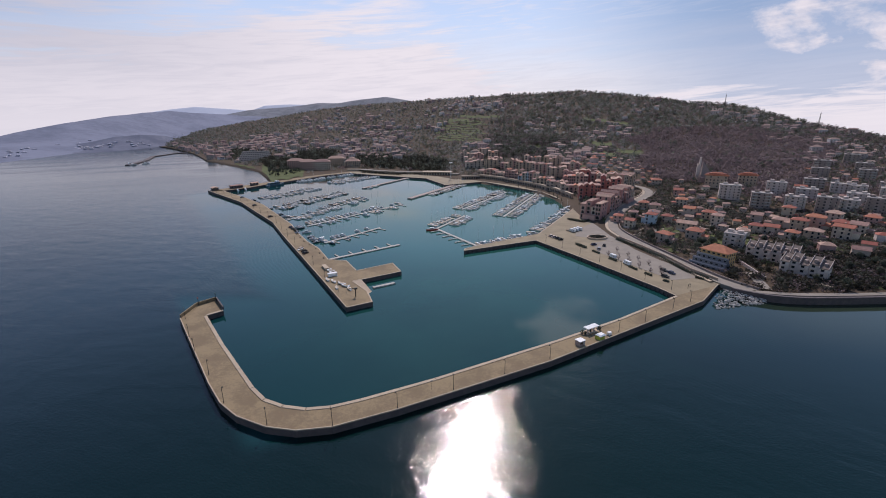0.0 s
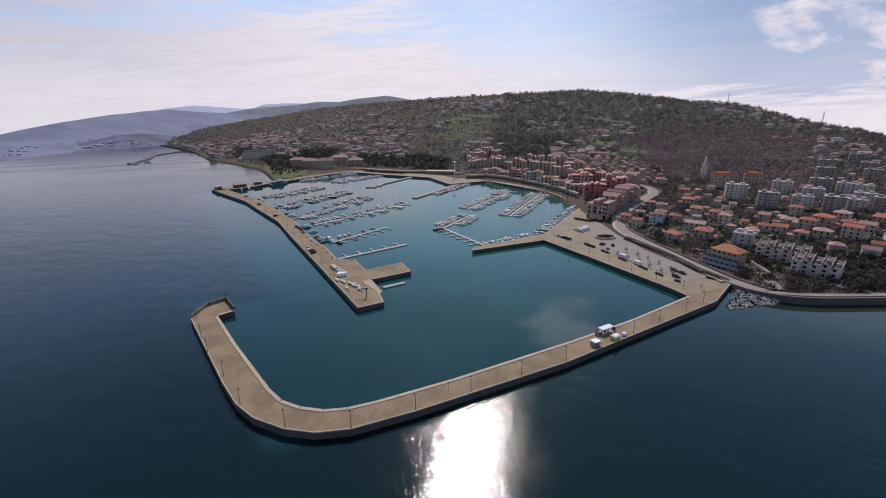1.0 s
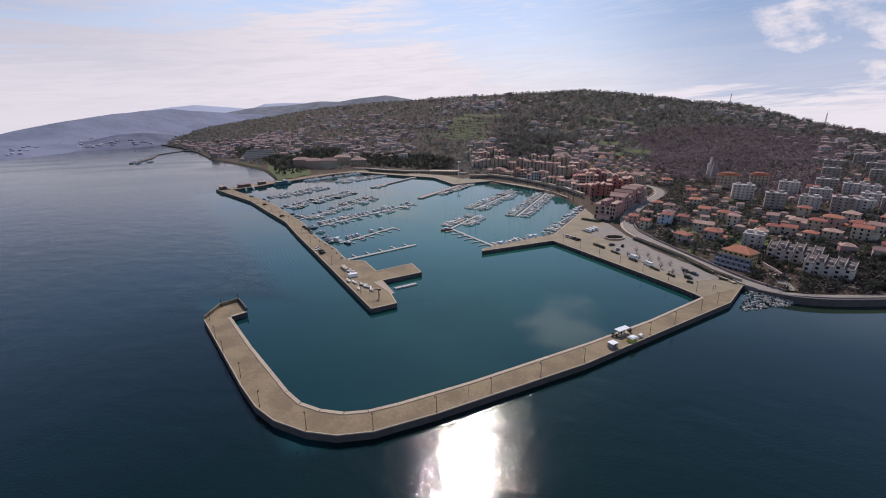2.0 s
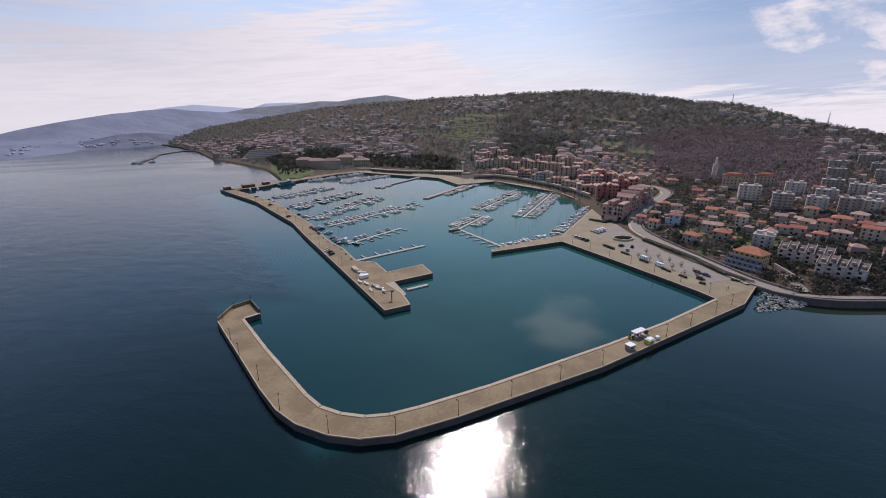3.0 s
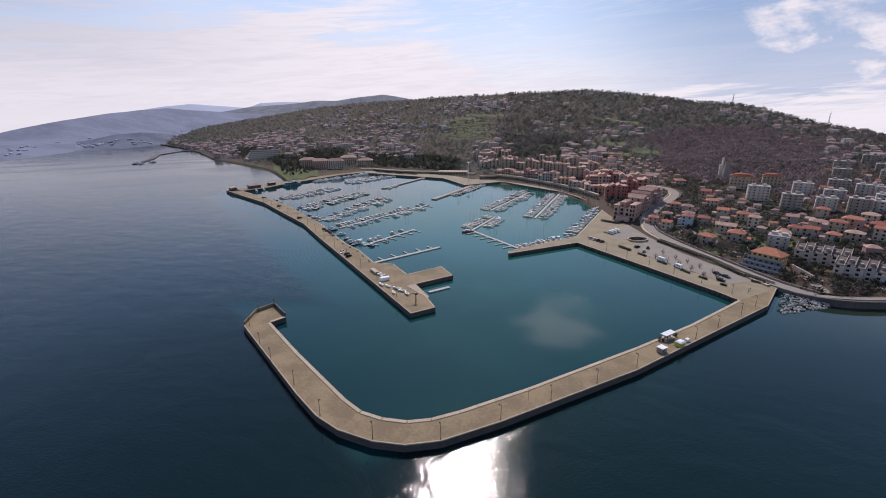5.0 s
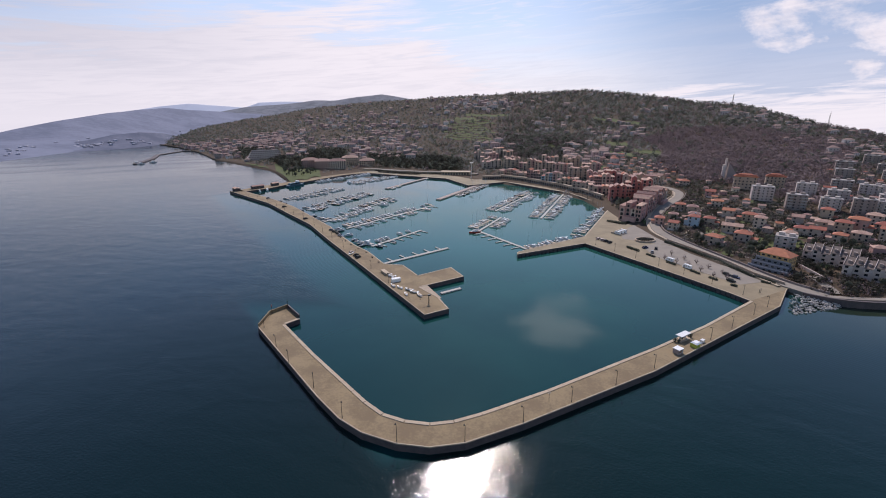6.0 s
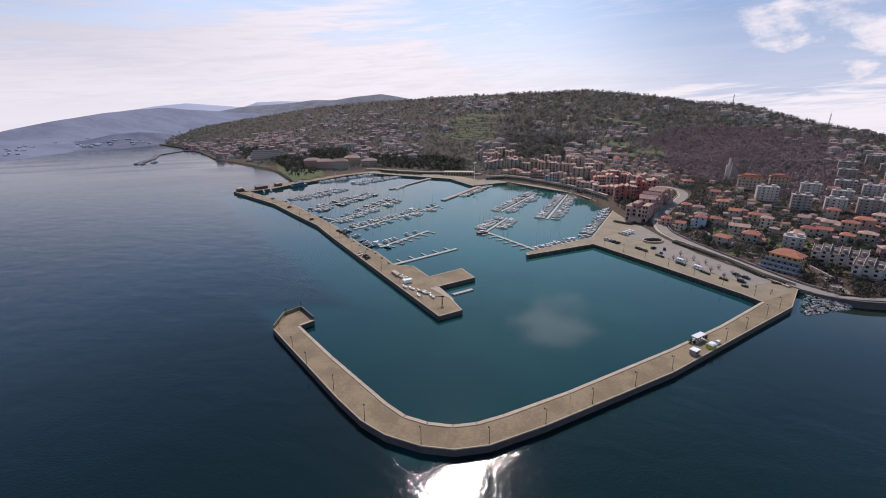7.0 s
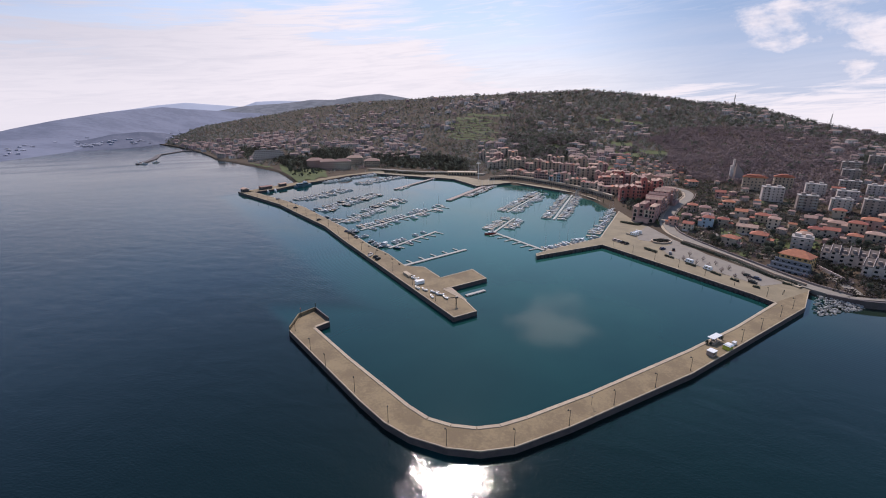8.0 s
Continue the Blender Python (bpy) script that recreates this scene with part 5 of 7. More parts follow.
for b0, b1, s0, s1, n, dense in REGIONS:
    made = tries = 0
    while made < n and tries < n * 40:
        tries += 1
        b, s = rnd.uniform(b0, b1), rnd.uniform(s0, s1)
        x, y = spot(b, s)
        if not is_free(x, y, 6) or near_road(x, y, 12) or height(x, y) < 2.4 or (-21 < b < -15 and s < 0.1):
            continue
        # houses keep together in hamlets
        if wave(x, y, 60.0, 5.0) < rnd.uniform(-0.6, 0.75) - dense * 0.9:
            continue
        k = rnd.choice((0, 1, 2, 3, 4)) if b > 22 and s < 0.35 else rnd.choice((0, 1, 1, 2, 3, 4, 5, 6, 9)) if b > -10 else rnd.choice((0, 2, 2, 3, 4, 7, 7, 8, 2))
        sites.append((math.hypot(x - CX, y - CY), k, x, y, math.atan2(-(x - CX), y - CY) + rnd.uniform(-0.5, 0.5), rnd.uniform(0.58, 0.75) if b > 22 and s < 0.35 else rnd.uniform(0.45, 0.74) if b > 10 and s > 0.4 else rnd.uniform(0.6, 0.95)))
        cells.setdefault((int(x // 40), int(y // 40)), []).append((x, y, 5.5 if s < 0.3 else 3.6))
        made += 1
sites.sort()
for _, k, x, y, a, sc in sites[:150]:
    m = place(x, y, height(x, y) + 0.2, a) @ Matrix.Scale(sc, 4)
    if used[k]:
        copy_thing(variants[k], m)
    else:
        variants[k].matrix_world = m
        used[k] = True
# those still farther up the slope are too many to be told apart
bm = bmesh.new()
for far_no, (_, k, x, y, a, sc) in enumerate(sites[150:]):
    w, d, h = ((11, 9, 6), (14, 10, 9), (18, 11, 11))[min(k // 4, 2)]
    start = len(bm.verts)
    box(bm, -w / 2, w / 2, -d / 2, d / 2, -4, h)
    bm.faces.ensure_lookup_table()
    n0 = len(bm.faces)
    for f in bm.faces[n0 - 6:]:
        f.material_index = (0, 0, 3, 4)[far_no % 4] if x > -20 else (0, 3, 3, 4)[far_no % 4]
    roof_mesh(bm, w, d, h, 2.6, 0.5, far_no % 3 > 0)
    bm.faces.ensure_lookup_table()
    for f in bm.faces[n0:]:
        f.material_index = 1
    n1 = len(bm.faces)
    for i in range(3):
        for f in range(int(h / 3)):
            box(bm, (i - 1) * w * 0.3 - 0.8, (i - 1) * w * 0.3 + 0.8, -d / 2 - 0.08, -d / 2 + 0.2, f * 3 + 0.9, f * 3 + 2.4)
    bm.faces.ensure_lookup_table()
    for f in bm.faces[n1:]:
        f.material_index = 2
    bm.verts.ensure_lookup_table()
    bmesh.ops.transform(bm, matrix=place(x, y, height(x, y), a) @ Matrix.Scale(sc, 4), verts=bm.verts[start:])
me = mesh_of(bm, "distant_houses")
for mt in (surface("mixed pale plaster", (0.66, 0.57, 0.53), (0.52, 0.44, 0.41), 0.3, 3.0, 0.9, 0.0, island=0.3), surface("mixed clay roofs", (0.31, 0.20, 0.17), (0.21, 0.135, 0.115), 0.3, 3.0, 0.9, 0.0, island=0.3), GLASS,
           surface("mixed rose plaster", (0.60, 0.40, 0.365), (0.46, 0.30, 0.275), 0.3, 3.0, 0.9, 0.0, island=0.3), surface("mixed brown stone", (0.46, 0.37, 0.335), (0.34, 0.275, 0.245), 0.3, 3.0, 0.9, 0.0, island=0.3)):
    me.materials.append(mt)
tagged(part("distant_houses", me, FRAME), "scattered pale houses with clay roofs high on the slope", "houses", kind="stuff")


def woods(name, label, mat, places, quads, size, leaf, seed):
    """A wood: many crowns of small leaf-shaped quads in one mesh."""
    r = np.random.RandomState(seed)
    P = np.array(places, float)
    n = len(P)
    d = r.normal(size=(n, quads, 3))
    d /= np.linalg.norm(d, axis=2)[:, :, None]
    rad = r.uniform(0.35, 1.0, (n, quads, 1)) ** 0.5
    sc = P[:, 3][:, None, None] * np.array(size)[None, None, :] * r.uniform(0.85, 1.15, (n, 1, 3))
    c = P[:, None, :3] + d * rad * sc
    c[:, :, 2] += sc[:, :, 2] * 0.8
    a = r.normal(size=(n, quads, 3))
    a /= np.linalg.norm(a, axis=2)[:, :, None]
    b = np.cross(a, d)
    b /= np.linalg.norm(b, axis=2)[:, :, None] + 1e-6
    s = leaf * r.uniform(0.6, 1.5, (n, quads, 1)) * P[:, 3][:, None, None]
    v = np.stack((c - a * s, c - b * s * 0.65, c + a * s, c + b * s * 0.65), 2).reshape(-1, 3)
    m = n * quads
    me = bpy.data.meshes.new(name)
    me.vertices.add(4 * m)
    me.vertices.foreach_set("co", v.ravel())
    me.loops.add(4 * m)
    me.loops.foreach_set("vertex_index", np.arange(4 * m))
    me.polygons.add(m)
    me.polygons.foreach_set("loop_start", np.arange(m) * 4)
    me.update(calc_edges=True)
    tagged(part(name, me, mat), label, "wood", kind="stuff")


bare, green, olive, brush, dark = [], [], [], [], []
MEADOWS = [(12.5, 15.0, 0.36, 0.40), (17, 20.5, 0.20, 0.25), (20.5, 23.5, 0.35, 0.39), (23.2, 26.2, 0.40, 0.44), (20.2, 22.6, 0.44, 0.475), (18.6, 23.8, 0.66, 0.69), (20.5, 22, 0.18, 0.21), (35, 37.5, 0.075, 0.10), (24.2, 25.2, 0.03, 0.05),
           (31, 33, 0.06, 0.085), (38.5, 40, 0.10, 0.12), (41, 42.5, 0.06, 0.08), (2.0, 4.6, 0.64, 0.67), (3.4, 8.6, 0.69, 0.72)]
for i in range(36000):
    b, s = rnd.uniform(-31.8, 56), rnd.random() ** 0.85 * 1.02
    x, y = spot(b, s)
    z = height(x, y)
    if z < 2.6 or near_road(x, y, 7):
        continue
    if 0.3 < b < 7.2 and 0.39 < s < 0.64 and (s * 38) % 1.0 < 0.62 and rnd.random() < 0.93:
        continue
    if any(b0 < b < b1 and s0 - 0.01 < s < s1 for b0, b1, s0, s1 in MEADOWS) and rnd.random() < 0.88:
        continue
    if not is_free(x, y, 1.0) or (s < 0.02 and b > 13) or (-20.6 < b < -15.2 and s < 0.085) or (13 < b < 23 and s < 0.06) or (b < 13 and s < 0.025):
        continue
    size = rnd.uniform(0.7, 1.25)
    if b > 22 and s < 0.28:
        rnd.choice((bare, dark, green, dark, olive)).append((x, y, z - 0.3, size * 0.42))
        for k in range(9):
            xx, yy = x + rnd.uniform(-9, 9), y + rnd.uniform(-9, 9)
            if is_free(xx, yy, 0.5) and not near_road(xx, yy, 5.5) and height(xx, yy) > 2.4:
                rnd.choice((bare, dark, green, dark, olive)).append((xx, yy, height(xx, yy) - 0.3, size * rnd.uniform(0.2, 0.4)))
        continue
    lump = wave(x, y, 50.0) + 0.6 * wave(x, y, 21.0, 4.0)
    # evergreen belts stand behind the basin and under the old town
    if (-24 < b < -12 and 0.10 < s < 0.24) or (-9 < b < 2 and 0.04 < s < 0.17) or (8.3 < b < 18 and 0.25 < s < 0.46 + 0.03 * lump):
        rnd.choice((green, dark, dark, dark) if b < 5 else (green, green, bare, dark, brush)).append((x, y, z, size * 1.15))
        for k in range(2):
            xx, yy = x + rnd.uniform(-14, 14), y + rnd.uniform(-14, 14)
            if is_free(xx, yy, 1) and height(xx, yy) > 3:
                (green if rnd.random() < 0.4 else dark if b < 5 else bare).append((xx, yy, height(xx, yy), size * rnd.uniform(0.7, 1.1)))
    # the leafless wood fills the hollow of the slope above the church
    elif b > 25.6 + 1.2 * lump and 0.26 < s < 0.62 + (b - 26) * 0.012 + 0.05 * lump and b < 42 + lump:
        (bare if rnd.random() < 0.95 else green).append((x, y, z, size))
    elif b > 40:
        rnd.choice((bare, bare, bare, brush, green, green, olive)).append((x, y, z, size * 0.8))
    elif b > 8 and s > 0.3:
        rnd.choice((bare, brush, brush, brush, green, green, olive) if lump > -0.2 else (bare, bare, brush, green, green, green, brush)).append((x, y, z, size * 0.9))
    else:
        # the paled brush prevails here, where haze would lighten the hill
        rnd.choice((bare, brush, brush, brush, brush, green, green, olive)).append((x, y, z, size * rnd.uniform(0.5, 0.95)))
# thick scrub on the bank above the sea wall; its dark leaf colour includes shade
for i in range(1900):
    x, y = rnd.uniform(150, 330), rnd.uniform(193, 250)
    if is_free(x, y, 0.5) and not near_road(x, y, 3.4) and height(x, y) > 2.3:
        (dark if rnd.random() < 0.8 else bare).append((x, y, height(x, y) - 0.4, rnd.uniform(0.30, 0.68)))
woods("bare_wood", "leafless brown winter wood covering the hill", TWIGS, bare, 33, (5.0, 5.0, 3.4), 0.80, 3)
woods("evergreen_wood", "dark evergreen trees among the hillside houses", HEDGE, green, 26, (3.2, 3.2, 3.8), 1.05, 4)
woods("holm_oaks", "dark holm oaks and ivy on bank and gardens, deepened for shade", SCRUB, dark, 24, (3.2, 3.2, 3.8), 0.95, 7)
woods("winter_brush", "grey-green brush thickets on the upper slope, paled for haze", HAZY_BRUSH, brush, 22, (3.6, 3.6, 3.0), 0.9, 6)
woods("olive_groves", "grey-green shrubs and olive trees on the slope", OLIVE, olive, 22, (3.0, 3.0, 2.4), 0.9, 5)

# garden trees that stand near enough to be told apart
TREES = [garden_tree(k, i) for i, k in enumerate(("broad", "olive", "cypress", "bare", "broad", "bare", "cypress", "olive", "young"))]
tree_used = [False] * len(TREES)


def plant(k, x, y, scale):
    m = place(x, y, max(height(x, y), DECK if height(x, y) > 0 else 0.0), rnd.uniform(0, 6.28)) @ Matrix.Diagonal((scale, scale, scale * rnd.uniform(0.9, 1.2), 1))
    if tree_used[k]:
        t = copy_thing(TREES[k], m)
    else:
        TREES[k].matrix_world = m
        tree_used[k] = True


made = 0
while made < 175:
    b, s = rnd.uniform(22, 55), rnd.uniform(0.005, 0.14)
    x, y = spot(b, s)
    if is_free(x, y, 1.0) and not near_road(x, y, 6) and height(x, y) > 2.4:
        plant(rnd.choice((0, 0, 1, 1, 3, 0, 4, 4, 5, 7, 7, 1, 2)), x, y, rnd.uniform(0.55, 1.05))
        made += 1
# ---- road, parking and shore ----
def draped(name, line, width, lift, mat, label, category, low=2.75):
    """A strip of road laid over the ground along a line, with its sides going down into it."""
    pts = []
    for (x0, y0), (x1, y1) in zip(line, line[1:]):
        n = max(1, int(math.hypot(x1 - x0, y1 - y0) / 4))
        pts += [(x0 + (x1 - x0) * i / n, y0 + (y1 - y0) * i / n) for i in range(n)]
    pts.append(line[-1])
    for _ in range(6):
        pts = [pts[0]] + [((a[0] + 2 * b[0] + c[0]) / 4, (a[1] + 2 * b[1] + c[1]) / 4) for a, b, c in zip(pts, pts[1:], pts[2:])] + [pts[-1]]
    bm = bmesh.new()
    rows = []
    for i, (x, y) in enumerate(pts):
        (xa, ya), (xb, yb) = pts[max(i - 1, 0)], pts[min(i + 1, len(pts) - 1)]
        d = math.hypot(xb - xa, yb - ya)
        nx, ny = -(yb - ya) / d, (xb - xa) / d
        z = max(max(height(x + nx * k, y + ny * k) for k in (-width / 2, 0, width / 2)) + lift, low)
        a, b = (x + nx * width / 2, y + ny * width / 2), (x - nx * width / 2, y - ny * width / 2)
        rows.append([bm.verts.new(p) for p in ((*a, z - 5), (*a, z), (*b, z), (*b, z - 5))])
    for p, q in zip(rows, rows[1:]):
        for k in range(3):
            bm.faces.new((p[k], p[k + 1], q[k + 1], q[k]))
    bmesh.ops.recalc_face_normals(bm, faces=bm.faces)
    return tagged(part(name, bm, mat), label, category, kind="structure")


def offset_line(line, d):
    out = []
    for i, (x, y) in enumerate(line):
        (xa, ya), (xb, yb) = line[max(i - 1, 0)], line[min(i + 1, len(line) - 1)]
        n = math.hypot(xb - xa, yb - ya)
        out.append((x - (yb - ya) / n * d, y + (xb - xa) / n * d))
    return out


draped("pavement_shore", ROAD[:5], 3.2, 0.35, ASPHALT, "narrow asphalt path along the sea wall", "path")
draped("road", ROAD[4:], 7.0, 0.35, ASPHALT, "grey asphalt road climbing from the shore", "road")
draped("pavement_road", offset_line(ROAD[5:], 4.6), 2.0, 0.5, PALE, "pale pavement beside the road", "pavement", 2.9)
draped("wall_road", offset_line(ROAD[9:], 6.0), 0.5, 1.3, SAND, "low sand-coloured wall beside the road", "wall", 3.7)
draped("wall_uphill", offset_line(ROAD[4:14], -4.6), 0.4, 1.0, GREY, "low grey garden wall above the road", "wall", 3.6)
draped("seawall", [(260, 196), (222, 187.6), (183, 186.4), (164, 186.2), (150, 189.5), (141, 199)], 1.2, 0.8, QUAY_WALL, "dark stone sea wall along the shore road", "wall", 3.5)

draped("wall_bay", [(104, 326), (108, 321), (103.5, 314.5), (98, 309.5), (93.5, 308.5), (90.5, 311.5), (91.5, 315.5)], 0.5, 1.0, SAND, "low curved wall round the parked vans", "wall", 3.3)

bm = bmesh.new()
slab(bm, [(97, 262), (106, 241), (119, 213), (134, 216), (129.5, 248), (122, 278), (112, 288), (100, 282)], DECK - 0.3, DECK + 0.05)
tagged(part("pavement_parking", bm, ASPHALT), "grey asphalt parking strip behind the quay", "parking", kind="structure")
bm = bmesh.new()
slab(bm, [(112, 288), (122, 280), (128, 300), (131, 330), (146, 362), (120, 340), (100, 318), (94, 300)], DECK - 0.3, DECK + 0.055)
tagged(part("pavement_forecourt", bm, ASPHALT), "grey asphalt forecourt round the oval ramp opening", "road", kind="structure")


def hedge_row(line, w, h, label, z=DECK, step=1.6, mat=None):
    """A clipped hedge: one ball of leaves after another along a line."""
    root = thing("hedge", label, "hedge", "hedges of the quay")
    mesh = leaf_ball(130, w, w, h, 0.32, int(abs(line[0][0] * 7)) % 1000)
    mesh.materials.append(mat or HEDGE)
    for x, y, a in along(line, step, 0.4):
        ob = part("shrub", mesh, HEDGE, root)
        ob.matrix_basis = place(x, y, max(height(x, y), z) + h * 0.7, x * 3.1)
    return root


hedge_row([(138, 214), (133.0, 226), (130.6, 249), (125.3, 271), (119.0, 291)], 1.1, 0.9, "long dark hedge between parking and road", step=1.9)
hedge_row([(88.5, 279), (92.5, 270)], 1.5, 0.8, "low dark shrubs on the quay")
for a, b in (((94.6, 264), (96.5, 259)), ((99.5, 249), (101.5, 244)), ((105.2, 234), (107, 229)), ((109.5, 223), (111, 219)), ((114, 212), (116.5, 209.5)), ((133, 216), (138.5, 211))):
    hedge_row([a, b], 1.0, 0.6, "short clipped shrub bed beside the parking")
# two dark rows added for the shaded, overgrown retaining wall
for line in ([(-128, 684), (-95, 660), (-58, 646), (-30, 640)], [(-122, 668), (-92, 651), (-60, 637)]):
    hedge_row(line, 2.0, 1.5, "dense dark shrubs for the shaded overgrown wall below the road", step=2.7, mat=SCRUB)
hedge_row([(103, 351), (112, 342), (118, 346)], 1.6, 1.0, "dark shrubs at the corner of the pink house")

bm = bmesh.new()
strip(bm, [(141.2, 211), (136.0, 226), (133.6, 249), (128.3, 271), (122.0, 293)], 0.6, 0, 4.0)
tagged(part("wall_parking", bm, SAND), "low retaining wall along the parking", "wall", kind="structure")


def oval_planter():
    root = thing("oval_planter", "oval stone ring of a sunken ramp, dark shrubs as shade", "planter")
    n = 32
    ring = [(math.cos(6.2832 * i / n) * 7.0, math.sin(6.2832 * i / n) * 5.0) for i in range(n + 1)]
    for i in range(n):
        bm = bmesh.new()
        strip(bm, ring[i:i + 2], 0.7, 0, 1.1)
        part("ring_stone", bm, SAND, root)
    bm = bmesh.new()
    slab(bm, [(x * 0.94, y * 0.94) for x, y in ring[:-1]], 0.0, 0.15)
    part("bed", bm, LAND, root)
    # dark shrubs added in place of the shaded ramp opening inside the ring
    ob = part("shrubs", leaf_ball(700, 6.0, 4.0, 0.9, 0.35, 9, -0.2), SCRUB, root)
    ob.location.z = 0.4
    root.matrix_world = place(107.7, 295.0, DECK + 0.05, radians(15))


oval_planter()
for x, y in ((101, 255), (104, 247), (107.4, 240), (110.4, 233), (113.6, 226), (116.5, 219.5), (109, 262), (112.5, 254), (115.5, 246), (118, 238), (121, 230)):
    plant(8, x, y, rnd.uniform(0.9, 1.15))
for x, y, a in along([(118, 430), (116, 470), (104, 500), (88, 525)], 14.0):
    plant(2, x, y, 0.5)


def riprap():
    root = thing("rock_armour", "pale limestone boulders heaped beside the breakwater root", "rocks", kind="structure")
    r = random.Random(5)
    meshes = []
    for k in range(6):
        bm = bmesh.new()
        bmesh.ops.create_icosphere(bm, subdivisions=1, radius=1.0)
        for v in bm.verts:
            v.co *= r.uniform(0.72, 1.12)
        for v in bm.verts:
            v.co.z *= 0.75
        me = mesh_of(bm, "boulder")
        me.materials.append(ROCK)
        meshes.append(me)
    for k in range(290):
        u, v = r.random(), r.random()
        x = (1 - u) * (121.2 + 15.0 * v) + u * (150.0 + 4.5 * v) + r.uniform(-0.5, 0.5)
        y = (1 - u) * (181.0 + 20.0 * v) + u * (187.5 + 5.0 * v) + r.uniform(-0.5, 0.5)
        z = 0.05 + 2.2 * v * (1 - 0.35 * u)
        ob = part("boulder", meshes[k % 6], ROCK, root)
        sc = r.uniform(0.35, 0.85)
        ob.matrix_basis = place(x, y, z, r.uniform(0, 6)) @ Matrix.Rotation(r.uniform(0, 3), 4, "X") @ Matrix.Diagonal((sc, sc * r.uniform(0.7, 1.2), sc, 1))


riprap()


# ---- pontoons ----
def pontoon(line, width, label, z=0.55, fingers=0, finger_len=8.0, side=1, gap=8.0):
    """A floating walkway in long sections, with short finger piers on one side if wanted."""
    root = thing("pontoon", label, "pontoon", "pontoons of the marina")
    for (x0, y0), (x1, y1) in zip(line, line[1:]):
        d, a = math.hypot(x1 - x0, y1 - y0), math.atan2(y1 - y0, x1 - x0)
        n = max(1, round(d / 12))
        bm = bmesh.new()
        box(bm, 0.06, d / n - 0.06, -width / 2, width / 2, -0.3, z)
        bmesh.ops.bevel(bm, geom=[e for e in bm.edges if all(v.co.z > z - 0.01 for v in e.verts)], offset=0.06, segments=1, affect="EDGES")
        me = mesh_of(bm, "section")
        me.materials.append(PONTOON)
        for k in range(n):
            part("section", me, PONTOON, root).matrix_basis = place(x0 + (x1 - x0) * k / n, y0 + (y1 - y0) * k / n, 0, a)
        if fingers:
            bm = bmesh.new()
            box(bm, -0.5, 0.5, width / 2, width / 2 + finger_len, -0.2, z - 0.08)
            me = mesh_of(bm, "finger_pier")
            me.materials.append(PONTOON)
            s = gap * 0.7
            while s < d:
                part("finger_pier", me, PONTOON, root).matrix_basis = place(x0 + (x1 - x0) * s / d, y0 + (y1 - y0) * s / d, 0, a) @ Matrix.Diagonal((1, side, 1, 1))
                s += gap
    return root


# ---- boats ----
def hull_mesh(bm, l, b, free, stern=0.8, z=0.0, rows=None):
    """A hull along x, bow at +x, waterline at z = 0; returns nothing, adds faces."""
    st = [(-0.5, stern, 1.0), (-0.3, 0.96, 0.97), (-0.05, 1.0, 0.96), (0.2, 0.86, 1.0), (0.37, 0.52, 1.08), (0.46, 0.20, 1.14), (0.5, 0.02, 1.18)]
    rings = []
    for x, w, s in st:
        h = b / 2 * w
        rings.append([bm.verts.new(p) for p in ((x * l, 0, -0.35), (x * l * 0.98, h * 0.72, -0.1), (x * l, h, free * s), (x * l, h * 0.86, free * s + 0.05),
                                                 (x * l, -h * 0.86, free * s + 0.05), (x * l, -h, free * s), (x * l * 0.98, -h * 0.72, -0.1))])
    for p, q in zip(rings, rings[1:]):
        for k in range(7):
            bm.faces.new((p[k], q[k], q[(k + 1) % 7], p[(k + 1) % 7]))
    bm.faces.new(rings[0])
    bm.faces.new(rings[-1][::-1])
    bmesh.ops.recalc_face_normals(bm, faces=bm.faces)


def two_tone(ob, mat, test):
    """Gives the faces that pass the test a second material."""
    ob.data.materials.append(mat)
    for p in ob.data.polygons:
        if test(p):
            p.material_index = 1
    return ob


def sailboat(l, hull_mat, cover, label):
    root = thing("sailing_boat", label, "boat", "boats in the marina")
    b, f = l * 0.31, 0.55 + l * 0.045
    bm = bmesh.new()
    hull_mesh(bm, l, b, f)
    two_tone(part("hull", bm, hull_mat, root), TEAK if l > 10 else PONTOON, lambda p: p.normal.z > 0.8)
    bm = bmesh.new()
    box(bm, -l * 0.12, l * 0.24, -b * 0.27, b * 0.27, f, f + 0.55, 0.14)
    two_tone(part("cabin", bm, GEL, root), GLASS, lambda p: abs(p.normal.y) > 0.7)
    bm = bmesh.new()
    tube(bm, (l * 0.07, 0, f), (l * 0.07, 0, l * 1.22), 0.11, 0.07, 6)
    for k in (0.5, 0.8):
        tube(bm, (l * 0.07, -b * 0.26, l * 1.2 * k), (l * 0.07, b * 0.26, l * 1.2 * k), 0.04, 0.04, 4)
    part("mast", bm, ALLOY, root)
    bm = bmesh.new()
    tube(bm, (l * 0.06, 0, f + 1.5), (-l * 0.34, 0, f + 1.4), 0.20, 0.13, 6)
    part("boom_cover", bm, cover, root)
    return root


